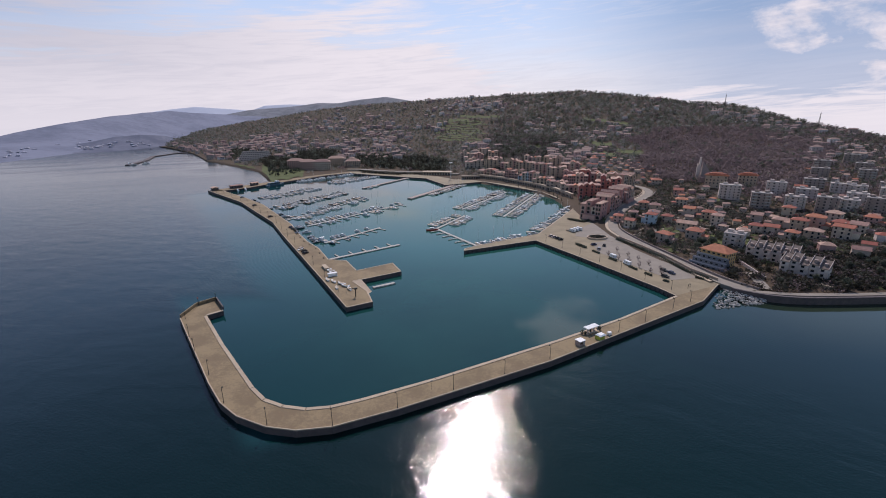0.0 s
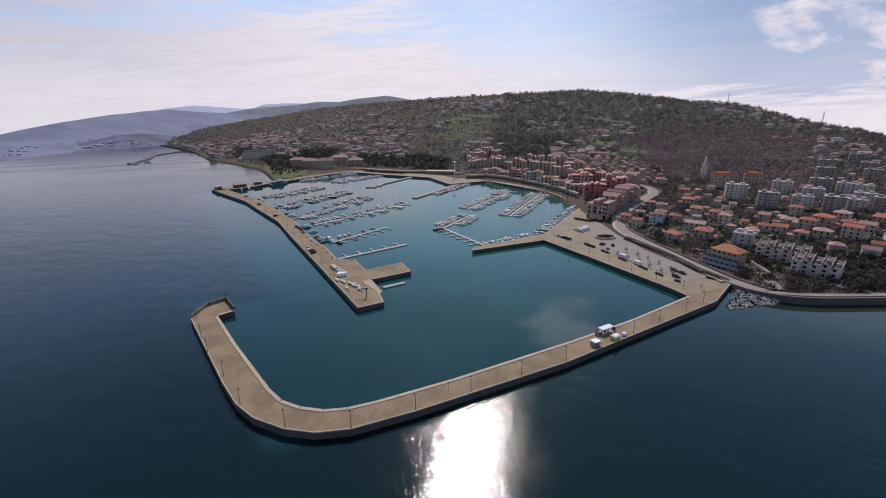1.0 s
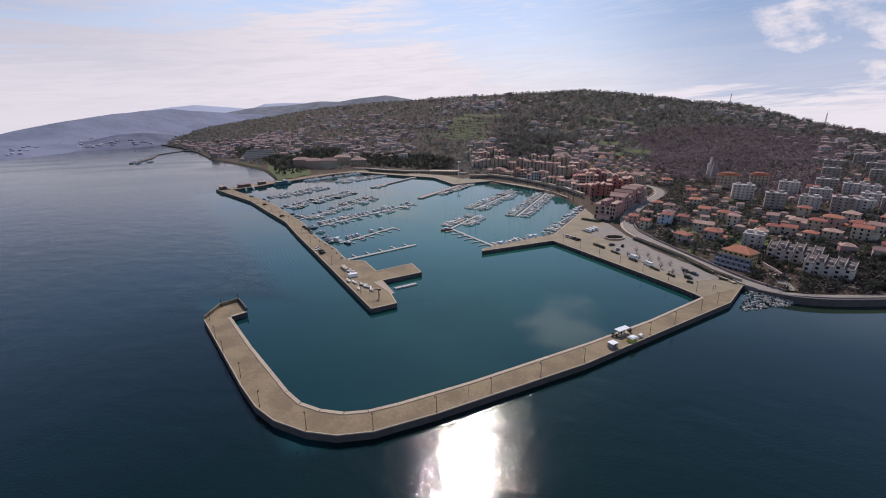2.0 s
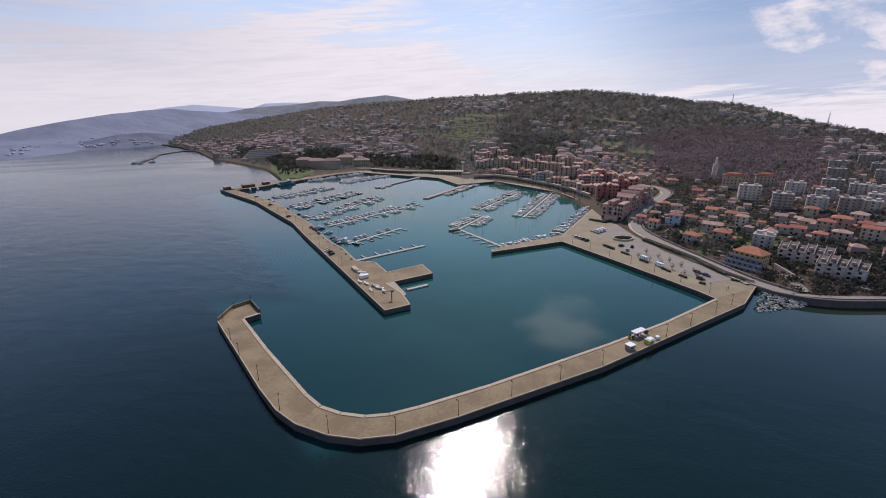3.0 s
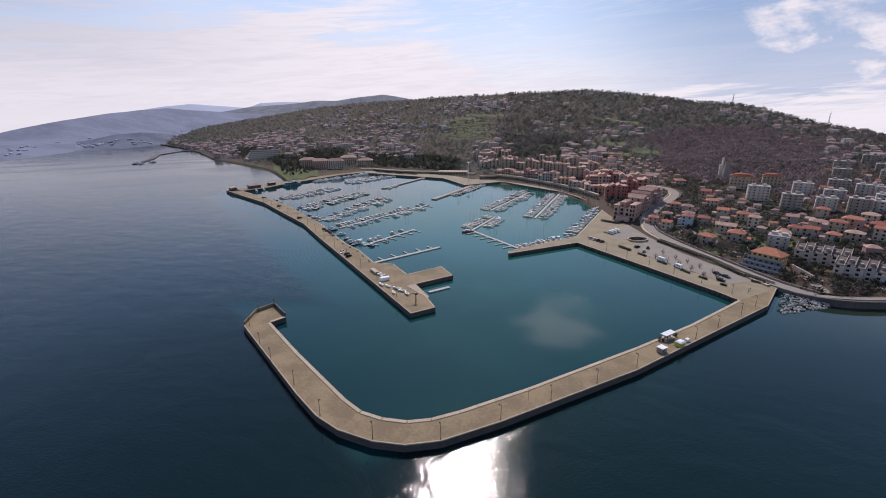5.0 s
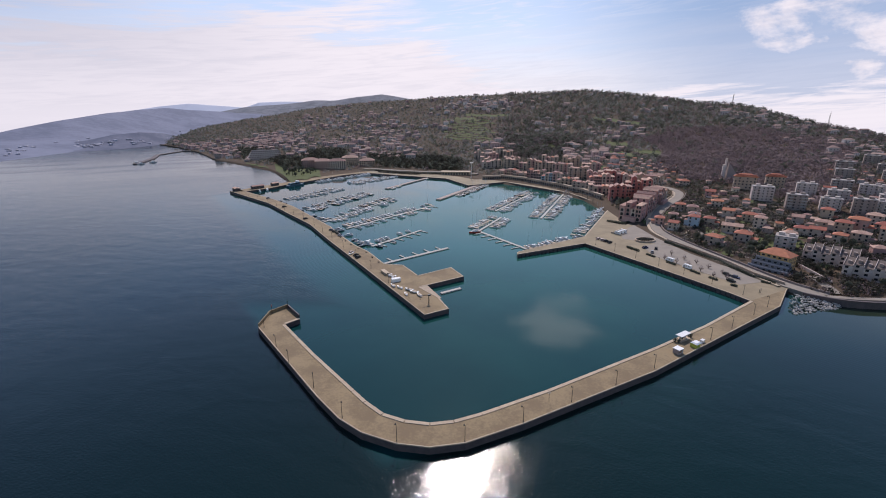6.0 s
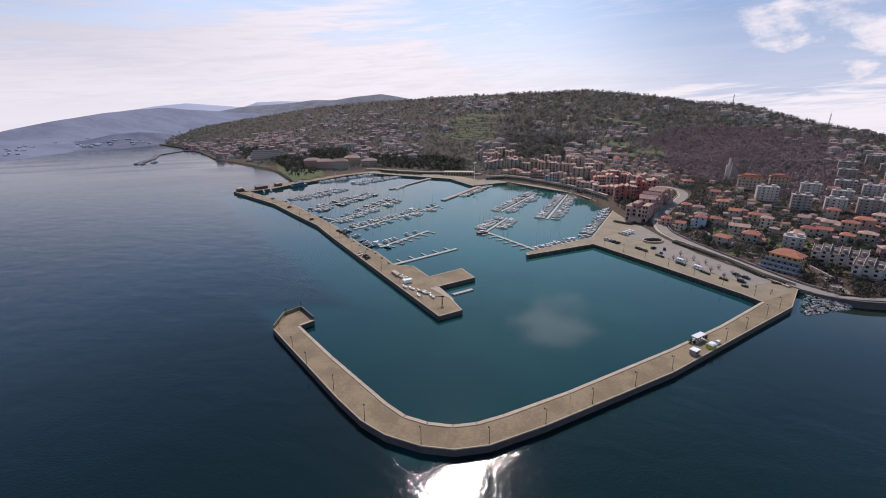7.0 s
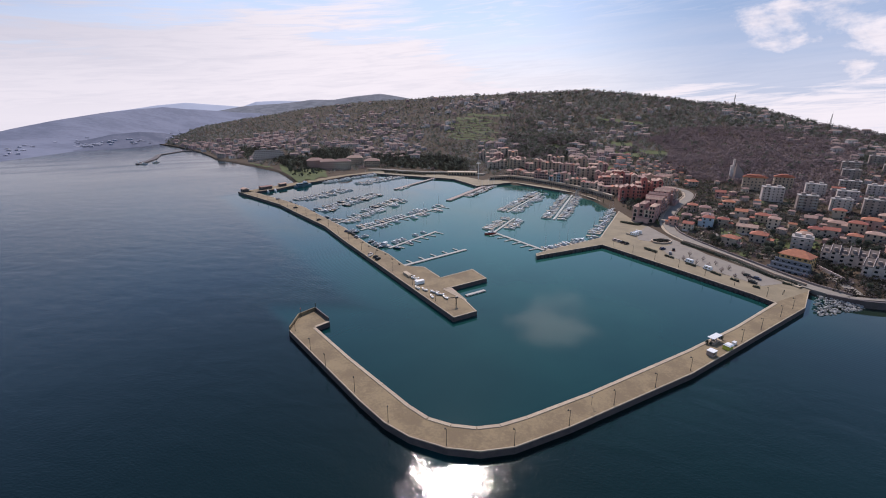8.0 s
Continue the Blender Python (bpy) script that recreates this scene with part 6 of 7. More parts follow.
def motorboat(l, hull_mat, label, fly=False):
    root = thing("motor_boat", label, "boat", "boats in the marina")
    b, f = l * 0.32, 0.7 + l * 0.05
    bm = bmesh.new()
    hull_mesh(bm, l, b, f, 0.94)
    two_tone(part("hull", bm, hull_mat, root), PONTOON, lambda p: p.normal.z > 0.8)
    bm = bmesh.new()
    box(bm, -l * 0.16, l * 0.22, -b * 0.34, b * 0.34, f, f + 1.1, 0.25)
    cab = part("cabin", bm, GEL, root)
    bm = bmesh.new()
    box(bm, -l * 0.12, l * 0.205, -b * 0.335, b * 0.335, f + 0.45, f + 0.85, 0.08)
    part("windscreen", bm, GLASS, cab)
    bm = bmesh.new()
    if fly:
        box(bm, -l * 0.2, l * 0.10, -b * 0.3, b * 0.3, f + 1.1, f + 1.6, 0.12)
        tube(bm, (-l * 0.12, -b * 0.28, f + 1.5), (-l * 0.16, -b * 0.28, f + 2.4), 0.06, 0.06, 4)
        tube(bm, (-l * 0.12, b * 0.28, f + 1.5), (-l * 0.16, b * 0.28, f + 2.4), 0.06, 0.06, 4)
        box(bm, -l * 0.20, -l * 0.12, -b * 0.3, b * 0.3, f + 2.35, f + 2.5)
        part("flybridge", bm, GEL, root)
    else:
        box(bm, -l * 0.40, -l * 0.15, -b * 0.33, b * 0.33, f + 1.0, f + 1.14, 0.04)
        part("canvas_top", bm, NAVY, root)
    return root


FLEET = [sailboat(11.0, GEL, NAVY, "white sailing boat with a blue boom cover at its berth"), sailboat(9.5, GEL, GEL, "small white sailing boat with furled sails at its berth"),
         sailboat(12.5, DARKHULL, NAVY, "dark blue sailing yacht with bare mast at its berth"), sailboat(13.0, GEL, GEL, "large white sailing yacht moored at the pontoon"),
         motorboat(8.5, GEL, "white motor boat with a blue canvas top"), motorboat(12.0, GEL, "large white motor yacht with a flybridge", True), motorboat(7.0, DARKHULL, "small dark motor boat at its berth"),
         motorboat(9.5, REDHULL, "red-hulled motor boat at the pontoon corner")]
LENGTH = (11.0, 9.5, 12.5, 13.0, 8.5, 12.0, 7.0, 9.5)
fleet_used = [False] * len(FLEET)
sea_rnd = random.Random(21)


def moor(k, x, y, a, sc=1.0):
    m = place(x, y, 0.0, a) @ Matrix.Scale(sc, 4)
    if fleet_used[k]:
        copy_thing(FLEET[k], m)
    else:
        FLEET[k].matrix_world = m
        fleet_used[k] = True


def berth_row(p, q, side, fill, start=0.0, stop=1.0, kinds=(0, 0, 1, 1, 2, 3, 4, 5, 4), gap=4.4, off=1.4, sc=0.9):
    """Boats side by side along a pontoon or quay, sterns to it, on its left (1) or right (-1)."""
    d, a = math.hypot(q[0] - p[0], q[1] - p[1]), math.atan2(q[1] - p[1], q[0] - p[0])
    s = start * d + gap * 0.6
    while s < stop * d:
        if sea_rnd.random() < fill:
            k = sea_rnd.choice(kinds)
            z = sc * sea_rnd.uniform(0.88, 1.08)
            r = off + LENGTH[k] * z / 2 + sea_rnd.uniform(0.2, 0.8)
            x, y = p[0] + (q[0] - p[0]) * s / d - math.sin(a) * r * side, p[1] + (q[1] - p[1]) * s / d + math.cos(a) * r * side
            moor(k, x, y, a + math.pi / 2 * side + sea_rnd.uniform(-0.05, 0.05) + (math.pi if sea_rnd.random() < 0.2 else 0), z)
        s += gap * sea_rnd.uniform(0.92, 1.15)


P1, P2, P3 = [(-69.9, 256.1), (-29.9, 287.3)], [(-82.3, 292.3), (-49.4, 334.7)], [(-109.0, 341.3), (-40.2, 429.5)]
P4, P5, P6 = [(-133.2, 360.9), (-82.4, 467.0)], [(-159.6, 411.2), (-113.7, 502.9)], [(-192.4, 463.5), (-152.6, 531.8)]
P7, P8, P9 = [(-145.7, 571.9), (-95.9, 640.0)], [(-96.3, 528.3), (-44.9, 624.4)], [(-35.2, 457.6), (20.3, 560.0)]
P10, P11 = [(17.3, 401.7), (73.2, 497.6)], [(52.6, 371.0), (104.3, 485.7)]
P12A, P12B = [(22.4, 283.6), (-5.2, 330.2)], [(-5.2, 330.2), (19.1, 376.1)]
pontoon(P1, 2.4, "empty pale pontoon with five finger piers", fingers=1, finger_len=6.0, gap=9.6)
pontoon(P2, 2.2, "pale pontoon with finger piers and a few boats", fingers=1, finger_len=7.0, side=-1, gap=9.0)
pontoon(P3, 2.2, "long pontoon lined with boats and finger piers", fingers=1, finger_len=8.0, side=-1, gap=10.0)
for p in (P4, P5, P6, P7):
    pontoon(p, 1.5, "pontoon lined with sailing boats", fingers=1, finger_len=7.0, gap=10.0)
for p in (P10, P11, P12B):
    pontoon(p, 2.0, "pontoon crowded with moored boats on both sides")
pontoon(P12A, 2.2, "pontoon with short finger piers off the spur", fingers=1, finger_len=7.0, side=1, gap=8.5)
pontoon([(-36.2, 209.5), (-25.6, 216.1)], 2.0, "short loose white pontoon beside the slipway", 0.6)
for n, (p, w) in enumerate(((P8, 4.5), (P9, 5.5))):
    bm = bmesh.new()
    strip(bm, p, w, -1.5, 1.1)
    tagged(part("pier_%d" % (n + 1), bm, GREY), "low concrete pier in the inner basin", "pier", kind="structure")

berth_row(*P2, -1, 0.25, 0.0, 0.5, kinds=(4, 4, 6), gap=4.6)
berth_row(*P2, 1, 0.85, 0.0, 0.45, kinds=(4, 5, 4), gap=4.6)
berth_row(*P2, 1, 0.30, 0.5, 1.0, kinds=(4, 4, 0), gap=4.8)
berth_row(*P3, -1, 0.85, 0.05, 0.35, kinds=(4, 4, 5))
berth_row(*P3, 1, 0.90, 0.03, 0.60)
berth_row(*P3, -1, 0.35, 0.40, 1.0, kinds=(5, 3, 0))
berth_row(*P3, 1, 0.45, 0.6, 1.0)
berth_row(*P4, -1, 0.92, 0.05, 0.5, kinds=(0, 1, 4, 3))
berth_row(*P4, 1, 0.75, 0.08, 1.0)
berth_row(*P4, -1, 0.40, 0.5, 1.0)
berth_row(*P5, -1, 0.85, 0.0, 1.0)
berth_row(*P5, 1, 0.7, 0.0, 1.0)
berth_row(*P6, -1, 0.8, 0.0, 1.0)
berth_row(*P6, 1, 0.75, 0.0, 1.0)
berth_row(*P7, -1, 0.85, 0.0, 1.0)
berth_row(*P7, 1, 0.6, 0.0, 1.0)
berth_row(*P9, -1, 0.9, 0.25, 1.0, off=3.0, kinds=(3, 3, 0, 2))
berth_row(*P10, 1, 0.9, 0.0, 1.0, kinds=(5, 3, 2, 0))
berth_row(*P10, -1, 0.9, 0.0, 1.0)
berth_row(*P11, 1, 0.95, 0.0, 0.95, kinds=(5, 0, 3, 0, 1))
berth_row(*P11, -1, 0.95, 0.0, 0.95, kinds=(5, 0, 3, 0, 1))
berth_row(*P12B, 1, 0.75, 0.1, 1.0, kinds=(3, 0, 5))
berth_row(*P12B, -1, 0.9, 0.2, 1.0, kinds=(5, 3, 0))
berth_row((21.6, 277.1), (68.6, 306.6), 1, 0.85, 0.08, 1.0, off=0.8, kinds=(4, 0, 5, 1, 4))
berth_row((68.6, 306.6), (126.2, 407.3), 1, 0.85, 0.04, 0.95, off=0.8, kinds=(4, 0, 5, 3, 0, 5))
berth_row((-222.0, 556.5), (-140.6, 664.0), -1, 0.8, 0.25, 1.0, off=0.8, kinds=(5, 5, 3, 5))
berth_row((-81.4, 274.2), (-121.2, 341.0), -1, 0.5, 0.1, 1.0, off=0.8, kinds=(6, 4, 6), gap=5.0)
berth_row((-138.6, 366.9), (-202.6, 453.2), -1, 0.35, 0.0, 1.0, off=0.8, kinds=(6, 4, 6), gap=5.0)
moor(7, -8.5, 327.0, radians(200))
for x, y, a in ((-88.0, 532.0, 62), (-82.5, 545.0, 62), (-48.5, 612.0, 62)):
    moor(3, x, y, radians(a))


def ship():
    root = thing("passenger_ship", "blue-grey passenger boat with a white deckhouse", "ship")
    bm = bmesh.new()
    hull_mesh(bm, 26, 6.0, 2.2, 0.9)
    part("hull", bm, STEEL_BLUE, root)
    bm = bmesh.new()
    box(bm, -10, 6, -2.2, 2.2, 2.2, 4.6, 0.2)
    dh = part("deckhouse", bm, STEEL_BLUE, root)
    bm = bmesh.new()
    box(bm, -9.6, 5.6, -2.16, 2.16, 3.1, 4.0)
    part("window_strip", bm, GLASS, dh)
    bm = bmesh.new()
    box(bm, 0.5, 4.5, -1.7, 1.7, 4.6, 6.4, 0.2)
    part("wheelhouse", bm, GEL, root)
    root.matrix_world = place(-213, 557, 0, radians(57))


ship()
moor(5, -236.5, 523.0, radians(-60), 0.9)
moor(5, -243.0, 517.0, radians(-60), 0.8)


# ---- vehicles ----
def car(mat, label, van=False):
    root = thing("car", label, "car", "parked cars")
    l, w = (4.3, 1.75)
    bm = bmesh.new()
    box(bm, -l / 2, l / 2, -w / 2, w / 2, 0.28, 0.85, 0.08)
    bmesh.ops.bevel(bm, geom=bm.edges[:], offset=0.06, segments=1, affect="EDGES")
    body = part("body", bm, mat, root)
    bm = bmesh.new()
    vs = box(bm, -l * 0.40, l * 0.22, -w * 0.44, w * 0.44, 0.82, 1.42, 0.0)
    for v in vs[4:]:
        v.co.x *= 0.72
        v.co.y *= 0.84
    part("glasshouse", bm, GLASS, root)
    bm = bmesh.new()
    box(bm, -l * 0.30, l * 0.155, -w * 0.37, w * 0.37, 1.42, 1.47)
    part("roof", bm, mat, root)
    for x in (-l * 0.31, l * 0.31):
        for s in (-1, 1):
            bm = bmesh.new()
            tube(bm, (x, s * (w / 2 - 0.2), 0.32), (x, s * (w / 2 + 0.01), 0.32), 0.32, 0.32, 10)
            wheel = part("wheel", bm, RUBBER, root)
    for x, m in ((l / 2 - 0.04, FRAME), (-l / 2 + 0.04, REDHULL)):
        for s in (-0.6, 0.6):
            bm = bmesh.new()
            box(bm, x - 0.03, x + 0.03, s - 0.14, s + 0.14, 0.58, 0.72)
            part("lamp", bm, m, root)
    return root


def camper():
    root = thing("camper_van", "white camper van parked on the quay", "van", "camper vans")
    bm = bmesh.new()
    box(bm, -3.2, 1.6, -1.1, 1.1, 0.45, 2.9, 0.06)
    box(bm, 0.4, 2.4, -1.08, 1.08, 2.0, 2.95, 0.2)
    part("body", bm, GEL, root)
    bm = bmesh.new()
    box(bm, 1.6, 3.2, -1.0, 1.0, 0.45, 1.3, 0.05)
    part("bonnet", bm, GEL, root)
    bm = bmesh.new()
    box(bm, 1.55, 2.5, -0.95, 0.95, 1.28, 2.02, 0.16)
    part("windscreen", bm, GLASS, root)
    for x in (-2.6, -0.6):
        for s in (-1, 1):
            bm = bmesh.new()
            box(bm, x, x + 1.0, s * 1.08 - 0.03, s * 1.08 + 0.03, 1.6, 2.2)
            part("window", bm, GLASS, root)
    for x in (-2.0, 2.2):
        for s in (-1, 1):
            bm = bmesh.new()
            tube(bm, (x, s * 0.85, 0.36), (x, s * 1.08, 0.36), 0.36, 0.36, 10)
            part("wheel", bm, RUBBER, root)
    return root


CARS = [car(PAINT, "grey hatchback parked on the quay"), car(WHITE, "white car parked on the quay"), car(RUBBER, "black car parked on the quay"), car(NAVY, "dark blue car parked on the quay")]
SPOTS = [(-114.0, 323.4, -28, 2), (-117.5, 328.5, -28, 3), (-110.3, 318.4, -30, 2), (-107.6, 312.8, -30, 0), (-92.3, 271.8, 60, 1), (-148.0, 367.0, 55, 2), (-213.0, 461.0, 48, 0), (-182.0, 417.0, 52, 2),
         (76.4, 299.0, 30, 1), (77.9, 296.1, 30, 1), (79.4, 293.2, 30, 2), (80.9, 290.2, 30, 2), (99.5, 267.5, 60, 0), (105.5, 274.9, 60, 2), (121.3, 226.9, -65, 2), (123.3, 222.5, -65, 3), (117.5, 217.5, -65, 2), (99.5, 277.5, 20, 3), (-86.5, 262.5, 60, 2), (-88.5, 266.5, 60, 2)]
car_used = [False] * 4
for x, y, a, k in SPOTS:
    m = place(x, y, DECK + (0.05 if x > 96 else 0.0), radians(a))
    if car_used[k]:
        copy_thing(CARS[k], m)
    else:
        CARS[k].matrix_world = m
        car_used[k] = True
van = camper()
van.matrix_world = place(102.0, 250.5, DECK + 0.05, radians(112)) @ Matrix.Scale(0.78, 4)
for x, y, a in ((105.6, 238.2, 112), (95.0, 312.0, 125), (98.2, 314.6, 125), (101.4, 317.2, 125)):
    copy_thing(van, place(x, y, DECK + (0.05 if y < 300 else 0.06), radians(a)))


# ---- things on the mole head ----
def dinghy(mat, label):
    root = thing("dinghy", label, "dinghy", "dinghies on the mole")
    bm = bmesh.new()
    hull_mesh(bm, 4.2, 1.5, 0.5, 0.8)
    part("hull", bm, mat, root)
    bm = bmesh.new()
    box(bm, -1.5, 0.9, -0.5, 0.5, 0.5, 0.58)
    part("deck_cover", bm, PALE, root)
    return root


one = dinghy(GEL, "small white dinghy laid up on the mole")
one.matrix_world = place(-57.2, 212.9, DECK + 0.3, radians(130))
for x, y, a, s in ((-60.9, 215.4, 120, 1.0), (-52.1, 209.4, 150, 1.2), (-46.9, 202.8, 120, 1.0), (-49.5, 206.5, 160, 1.1), (-53.5, 204.3, 110, 0.9), (-62.5, 229.0, 165, 1.1), (-65.0, 232.0, 165, 1.1), (-60.5, 225.5, 160, 1.1), (-92.0, 270.0, 60, 1.0)):
    copy_thing(one, place(x, y, DECK + 0.3 * s, radians(a)) @ Matrix.Scale(s, 4))


def container(x, y, a, w, l, h, mat, label):
    root = thing("container", label, "container")
    bm = bmesh.new()
    box(bm, -l / 2, l / 2, -w / 2, w / 2, 0, h)
    for k in range(int(l / 0.6)):
        box(bm, -l / 2 + 0.3 + k * 0.6, -l / 2 + 0.5 + k * 0.6, -w / 2 - 0.04, w / 2 + 0.04, 0.15, h - 0.15)
    part("body", bm, mat, root)
    bm = bmesh.new()
    box(bm, -l / 2 - 0.05, l / 2 + 0.05, -w / 2 - 0.08, w / 2 + 0.08, h, h + 0.12)
    part("roof", bm, mat, root)
    root.matrix_world = place(x, y, DECK, radians(a))


container(-59.8, 222.0, 28, 2.0, 4.8, 1.7, GEL, "white ribbed container on the mole")
container(-66.8, 234.2, 120, 2.2, 7.5, 1.2, PALE, "long low beige container at the mole edge")


def jib_crane():
    root = thing("jib_crane", "dark iron boat crane with a slewing arm", "crane")
    bm = bmesh.new()
    tube(bm, (0, 0, 0), (0, 0, 4.2), 0.28, 0.2, 8)
    part("column", bm, IRON, root)
    bm = bmesh.new()
    tube(bm, (0.6, 0, 4.0), (-4.6, 0, 4.4), 0.16, 0.10, 6)
    tube(bm, (0, 0, 4.2), (-3.0, 0, 4.35), 0.08, 0.08, 5)
    part("arm", bm, IRON, root)
    bm = bmesh.new()
    tube(bm, (-4.3, 0, 4.35), (-4.3, 0, 2.6), 0.03, 0.03, 4)
    box(bm, -4.45, -4.15, -0.12, 0.12, 2.3, 2.6)
    part("hook", bm, IRON, root)
    bm = bmesh.new()
    box(bm, -0.5, 0.9, -0.4, 0.4, 3.6, 4.4)
    part("counterweight", bm, IRON, root)
    return root


jib_crane().matrix_world = place(-42.0, 194.0, DECK, radians(20))


def bench(x, y, a):
    root = thing("bench", "dark wooden bench on the mole", "bench", "benches on the mole")
    bm = bmesh.new()
    for k in range(3):
        box(bm, -0.9, 0.9, -0.3 + k * 0.2, -0.14 + k * 0.2, 0.42, 0.47)
    part("seat", bm, BARK, root)
    for s in (-0.7, 0.7):
        bm = bmesh.new()
        box(bm, s - 0.05, s + 0.05, -0.28, 0.28, 0, 0.42)
        part("leg", bm, IRON, root)
    root.matrix_world = place(x, y, DECK, a)


for x, y, a in along([(p[0] - 2.0, p[1] - 0.8) for p in MOLE_IN[:4]], 11.0, 4.0):
    bench(x, y, a)


def frame_gate():
    root = thing("frame_gate", "small dark metal frame on the quay corner", "frame")
    bm = bmesh.new()
    for s in (-1, 1):
        tube(bm, (s, 0, 0), (s * 0.8, 0, 2.4), 0.1, 0.1, 6)
    part("posts", bm, IRON, root)
    bm = bmesh.new()
    tube(bm, (-0.9, 0, 2.3), (0.9, 0, 2.3), 0.1, 0.1, 6)
    part("crossbar", bm, IRON, root)
    root.matrix_world = place(121.5, 201.5, DECK, 0.6)


frame_gate()


# ---- small buildings at the far end of the mole, masts on the ridge ----
for x, y, w, d, a in ((-267, 511, 9, 6, -48), (-249, 527, 14, 5, 47), (-236, 548, 9, 4, 55)):
    b = house(w, d, 1, QUAY_WALL, TILES_OLD, "small dark shed at the end of the mole", name="shed", hip=False, sides=(0,), chimney=False, rise=1.2, sh=3.0, seed=int(w))
    b.matrix_world = place(x, y, DECK, radians(a))


def radio_mast(x, y, h):
    root = thing("radio_mast", "slender lattice radio mast on the ridge", "mast", "radio masts")
    bm = bmesh.new()
    for k in range(3):
        a = k * 2.094
        tube(bm, (1.3 * math.cos(a), 1.3 * math.sin(a), -2), (0.5 * math.cos(a), 0.5 * math.sin(a), h), 0.32, 0.22, 5)
    part("legs", bm, IRON, root)
    bm = bmesh.new()
    for i in range(int(h / 2.5)):
        z, r = i * 2.5, 1.3 - 0.8 * i * 2.5 / h
        for k in range(3):
            a, c = k * 2.094, (k + 1) * 2.094
            tube(bm, (r * math.cos(a), r * math.sin(a), z), (r * math.cos(c), r * math.sin(c), z + 2.5), 0.12, 0.12, 4)
    part("lattice", bm, IRON, root)
    bm = bmesh.new()
    tube(bm, (0, 0, h), (0, 0, h + 5), 0.2, 0.08, 5)
    part("aerial", bm, ALLOY, root)
    root.matrix_world = place(x, y, height(x, y) - 0.5, 0.3)


radio_mast(607, 990, 26)
radio_mast(556, 968, 16)
radio_mast(655, 792, 24)


def light_mast():
    root = thing("floodlight_mast", "tall pale floodlight mast beside the basin", "lamp")
    bm = bmesh.new()
    tube(bm, (0, 0, 0), (0, 0, 21), 0.35, 0.2, 8)
    part("pole", bm, GEL, root)
    for k in range(4):
        bm = bmesh.new()
        a = k * 1.571
        box(bm, math.cos(a) * 1.6 - 0.9, math.cos(a) * 1.6 + 0.9, math.sin(a) * 1.6 - 0.9, math.sin(a) * 1.6 + 0.9, 20.4, 21.4)
        part("floodlight", bm, GEL, root)
    root.matrix_world = place(11, 600, DECK)


light_mast()


# ---- the park and the terraced fields ----
def field(name, b0, b1, s0, s1, lift, label, mat, kind="structure"):
    n, m = 24, 8
    vs, fs = [], []
    for i in range(n + 1):
        for j in range(m + 1):
            x, y = spot(b0 + (b1 - b0) * i / n, s0 + (s1 - s0) * j / m + 0.006 * math.sin(i * 0.7))
            vs.append((x, y, height(x, y) + lift))
    for i in range(n):
        for j in range(m):
            a = i * (m + 1) + j
            fs.append((a, a + 1, a + m + 2, a + m + 1))
    me = bpy.data.meshes.new(name)
    me.from_pydata(vs, [], fs)
    ob = tagged(part(name, me, mat), label, "grass", kind=kind)
    if me.polygons[0].normal.z < 0:
        me.flip_normals()


field("ground_park", -20.4, -15.4, 0.004, 0.085, 0.7, "bright green lawn of the park beside the basin", GRASS)
field("ground_shore", -23.5, -21.2, 0.004, 0.020, 0.5, "strip of pale green grass at the shore", GRASS)
for i in range(10):
    field("ground_terrace_%d" % (i + 1), 0.4 + 0.4 * (i % 3), 7.0 - 0.5 * (i % 4), 0.392 + i / 38, 0.408 + i / 38, 0.8, "narrow green terrace of a hillside field", GRASS)
for b0, b1, s0, s1 in MEADOWS:
    field("ground_meadow", b0, b1, s0, s1, 0.5, "small green meadow between the gardens", GRASS)
for i in range(60):
    b, s = rnd.uniform(-19.6, -15.6), rnd.uniform(0.03, 0.085)
    x, y = spot(b, s)
    if is_free(x, y, 2):
        plant(rnd.choice((0, 1, 2, 4, 7)), x, y, rnd.uniform(0.6, 1.1))


# ---- the shore road behind the basin ----
bm = bmesh.new()
back = [(-150, 690), (-130, 688), (-95, 668), (-58, 654), (-22, 650), (20, 628)]
strip(bm, back, 0.6, 0, DECK + 2.6)
tagged(part("wall_shore_road", bm, PALE), "pale stone retaining wall of the shore road", "wall", kind="structure")
bm = bmesh.new()
strip(bm, offset_line(back, 6.0), 10.5, 0, DECK + 2.0)
tagged(part("road_shore", bm, ASPHALT), "grey shore road behind the basin", "road", kind="structure")


# ---- the old harbour mole far along the shore ----
bm = bmesh.new()
strip(bm, [(-572, 806), (-600, 900), (-640, 985), (-640, 1080), (-600, 1130)], 9, -2, 1.6)
tagged(part("pier_old_harbour", bm, QUAY_WALL), "low dark mole of the distant old harbour", "pier", kind="structure")
for x, y in ((-566, 812), (-560, 838), (-585, 830)):
    moor(5, x, y, radians(60), 1.2)


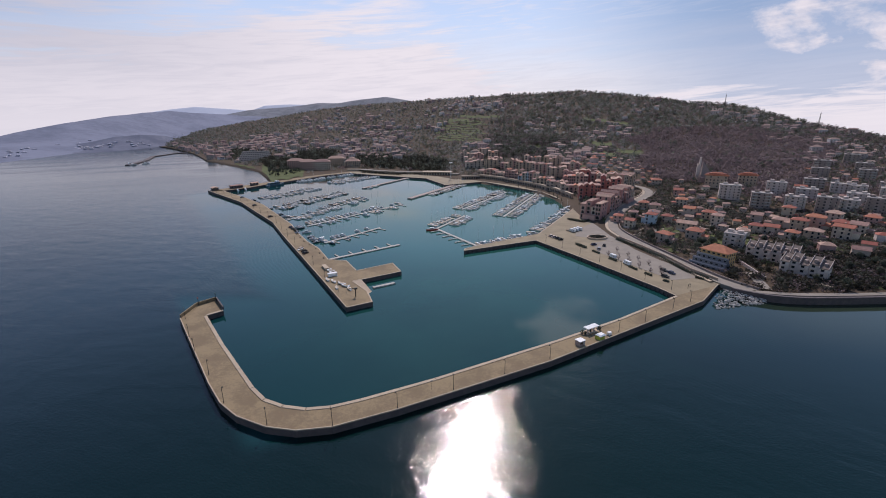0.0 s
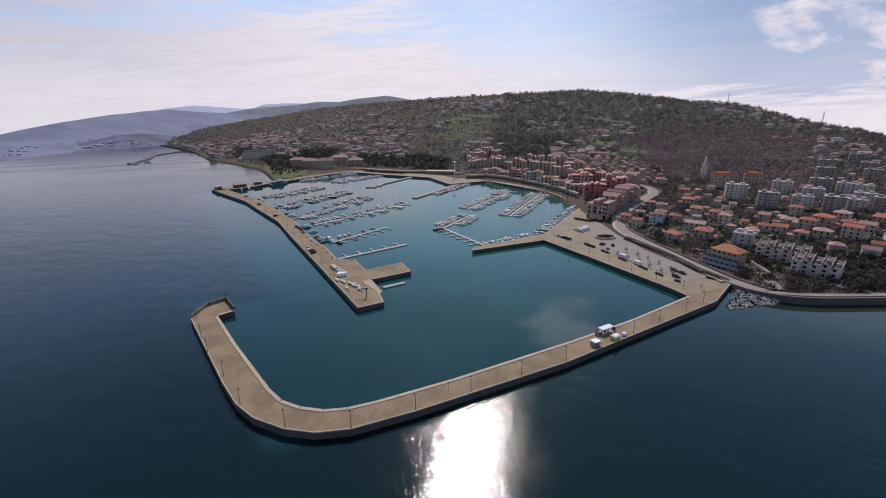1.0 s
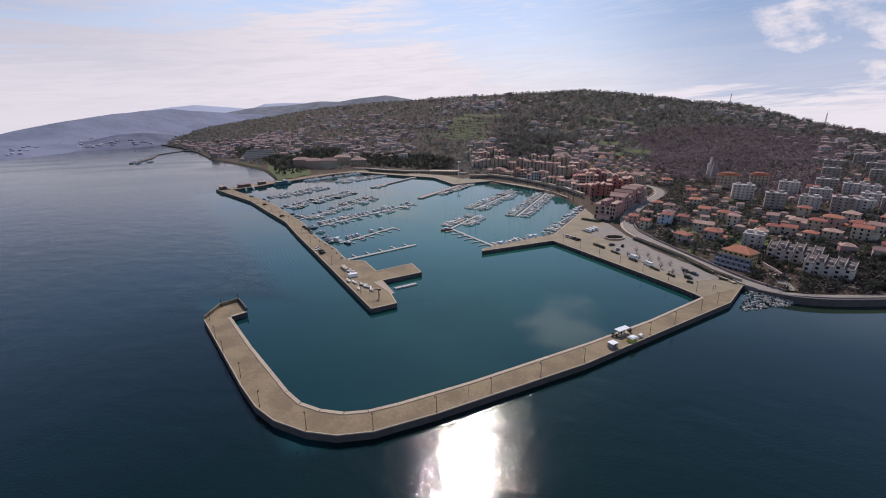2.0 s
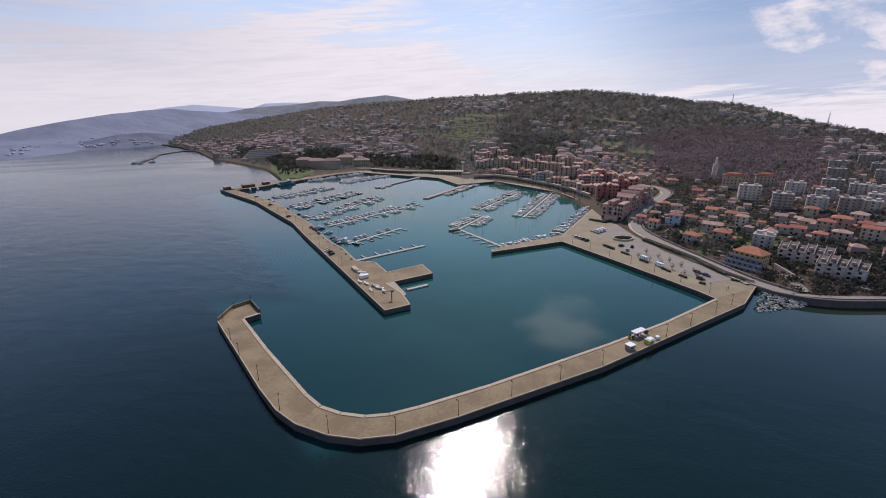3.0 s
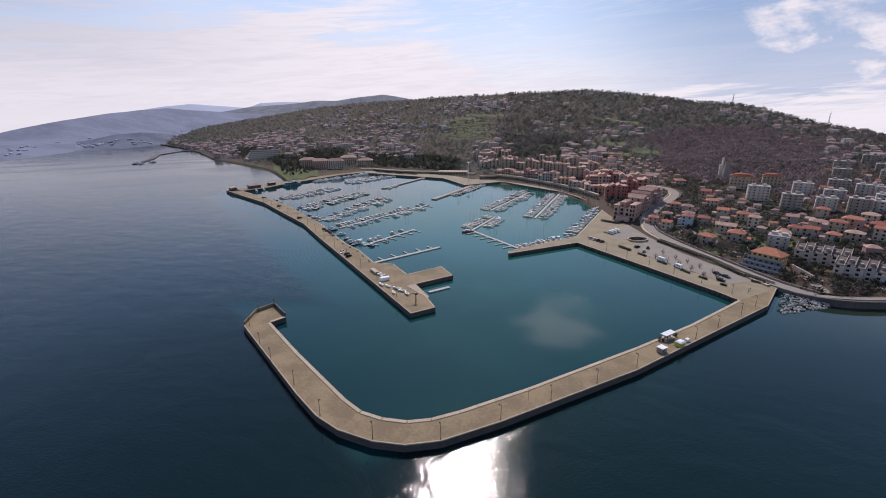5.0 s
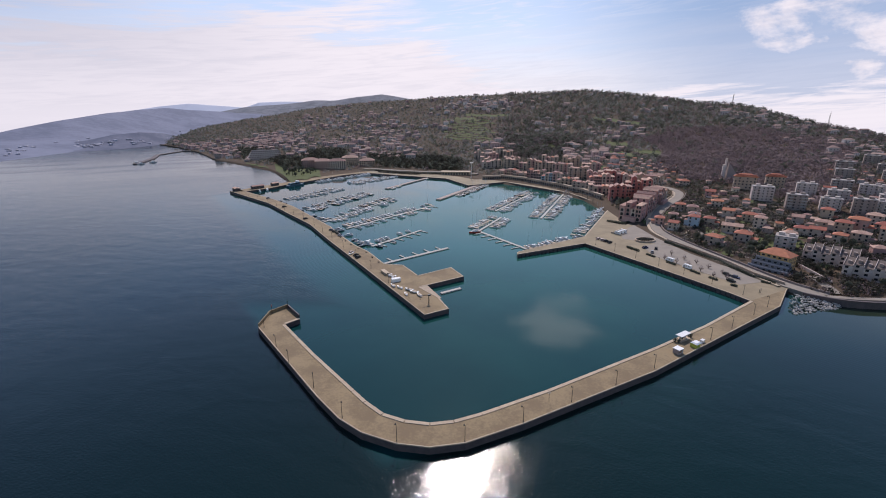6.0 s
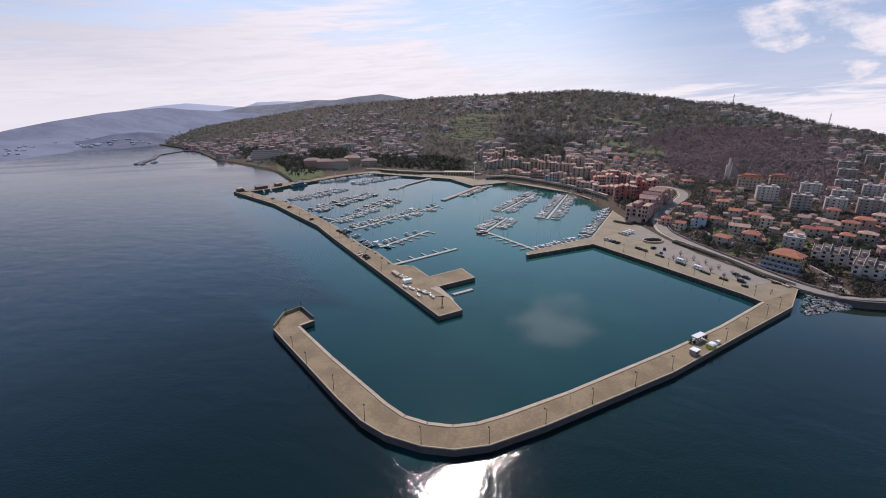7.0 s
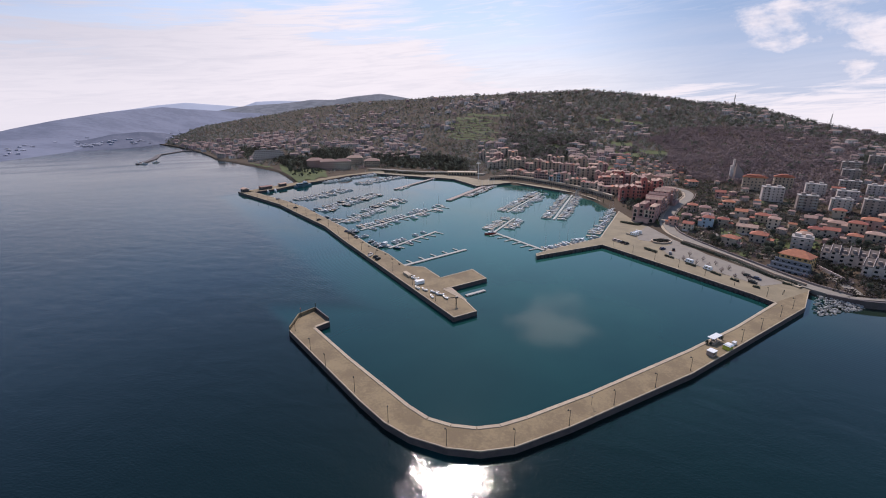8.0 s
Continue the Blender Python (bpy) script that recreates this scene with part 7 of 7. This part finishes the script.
# ---- villages on the far shore of the bay ----
bm = bmesh.new()
far_rnd = random.Random(31)
slope_pts = [v.co.copy() for n in ("hills_east", "hills_foot") for i, v in enumerate(bpy.data.objects[n].data.vertices) if 1 <= i % 27 <= (9 if n == "hills_east" else 14)]
made = 0
while made < 120:
    p = far_rnd.choice(slope_pts)
    b = math.degrees(math.atan2(p.x - CX, p.y - CY))
    if not -45 < b < -29 or wave(p.x, p.y, 45.0, 2.0) < far_rnd.uniform(-0.6, 0.8) or not 4 < p.z < 20:
        continue
    w, h = far_rnd.uniform(4, 9), far_rnd.uniform(1.5, 3)
    n0 = len(bm.verts)
    box(bm, -w / 2, w / 2, -4, 4, -9, h)
    roof_mesh(bm, w, 8, h, 2.0, 0.4, True)
    bm.verts.ensure_lookup_table()
    bmesh.ops.transform(bm, matrix=place(p.x + far_rnd.uniform(-6, 6), p.y + far_rnd.uniform(-6, 6), p.z - 1.0, math.atan2(-(p.x - CX), p.y - CY) + far_rnd.uniform(-0.4, 0.4)), verts=bm.verts[n0:])
    made += 1
# the blue grey of this plaster carries the haze of the bay
tagged(part("far_village", bm, surface("pale plaster with painted haze", (0.33, 0.33, 0.39), (0.26, 0.265, 0.32), 0.02, 0.3, 0.9, 0.0, island=0.25)), "pale small houses on the far shore of the bay", "houses", kind="stuff")

# ---- garden walls, paths and lawns between the houses ----
bm, bm2, bm3 = bmesh.new(), bmesh.new(), bmesh.new()
gr = random.Random(77)
made = 0
while made < 260:
    b, s = gr.uniform(22.5, 54), gr.uniform(0.012, 0.26)
    x, y = spot(b, s)
    if not is_free(x, y, 2.5) or near_road(x, y, 8) or height(x, y) < 2.6:
        continue
    a = math.atan2(-(x - CX), y - CY) + gr.choice((0.0, 0.0, 1.57)) + gr.uniform(-0.3, 0.3)
    l = gr.uniform(3, 8)
    dx, dy = math.cos(a) * l, math.sin(a) * l
    line = [(x - dx, y - dy), (x, y), (x + dx, y + dy)]
    target, w, lift = ((bm, 0.5, 1.3), (bm2, gr.uniform(1.2, 3.0), 0.25), (bm3, gr.uniform(4, 8), 0.22))[made % 3]
    for p, q in zip(line, line[1:]):
        n = Vector((-(q[1] - p[1]), q[0] - p[0], 0)).normalized() * w / 2
        c = [Vector((*p, 0)) - n, Vector((*q, 0)) - n, Vector((*q, 0)) + n, Vector((*p, 0)) + n]
        lo = [target.verts.new((v.x, v.y, height(v.x, v.y) - 0.8)) for v in c]
        hi = [target.verts.new((v.x, v.y, height(v.x, v.y) + lift)) for v in c]
        target.faces.new(hi)
        for k in range(4):
            target.faces.new((lo[k], lo[(k + 1) % 4], hi[(k + 1) % 4], hi[k]))
    made += 1
tagged(part("garden_walls", bm, PALE), "low pale stone walls between the hillside gardens", "walls", kind="stuff")
tagged(part("garden_paths", bm2, ASPHALT), "pale paths and drives between the houses", "paths", kind="stuff")
tagged(part("garden_lawns", bm3, GRASS), "small fresh green lawns in the gardens", "lawns", kind="stuff")

draped("wall_garden", [(170, 239), (168.5, 228), (167, 217), (166, 211)], 0.5, 1.8, WHITE, "white garden wall in front of the stepped flats", "wall", 4.0)
draped("pavement_drive", [(165, 222), (163, 213), (160, 204), (158, 199)], 5.0, 0.25, ASPHALT, "pale drive between the garden wall and the shore road", "drive", 2.6)


# patterns that found no place are not part of the scene
for root, was_used in [*zip(TREES, tree_used), *zip(variants, used), *zip(FLEET, fleet_used)]:
    if not was_used:
        for o in (*root.children_recursive, root):
            bpy.data.objects.remove(o)
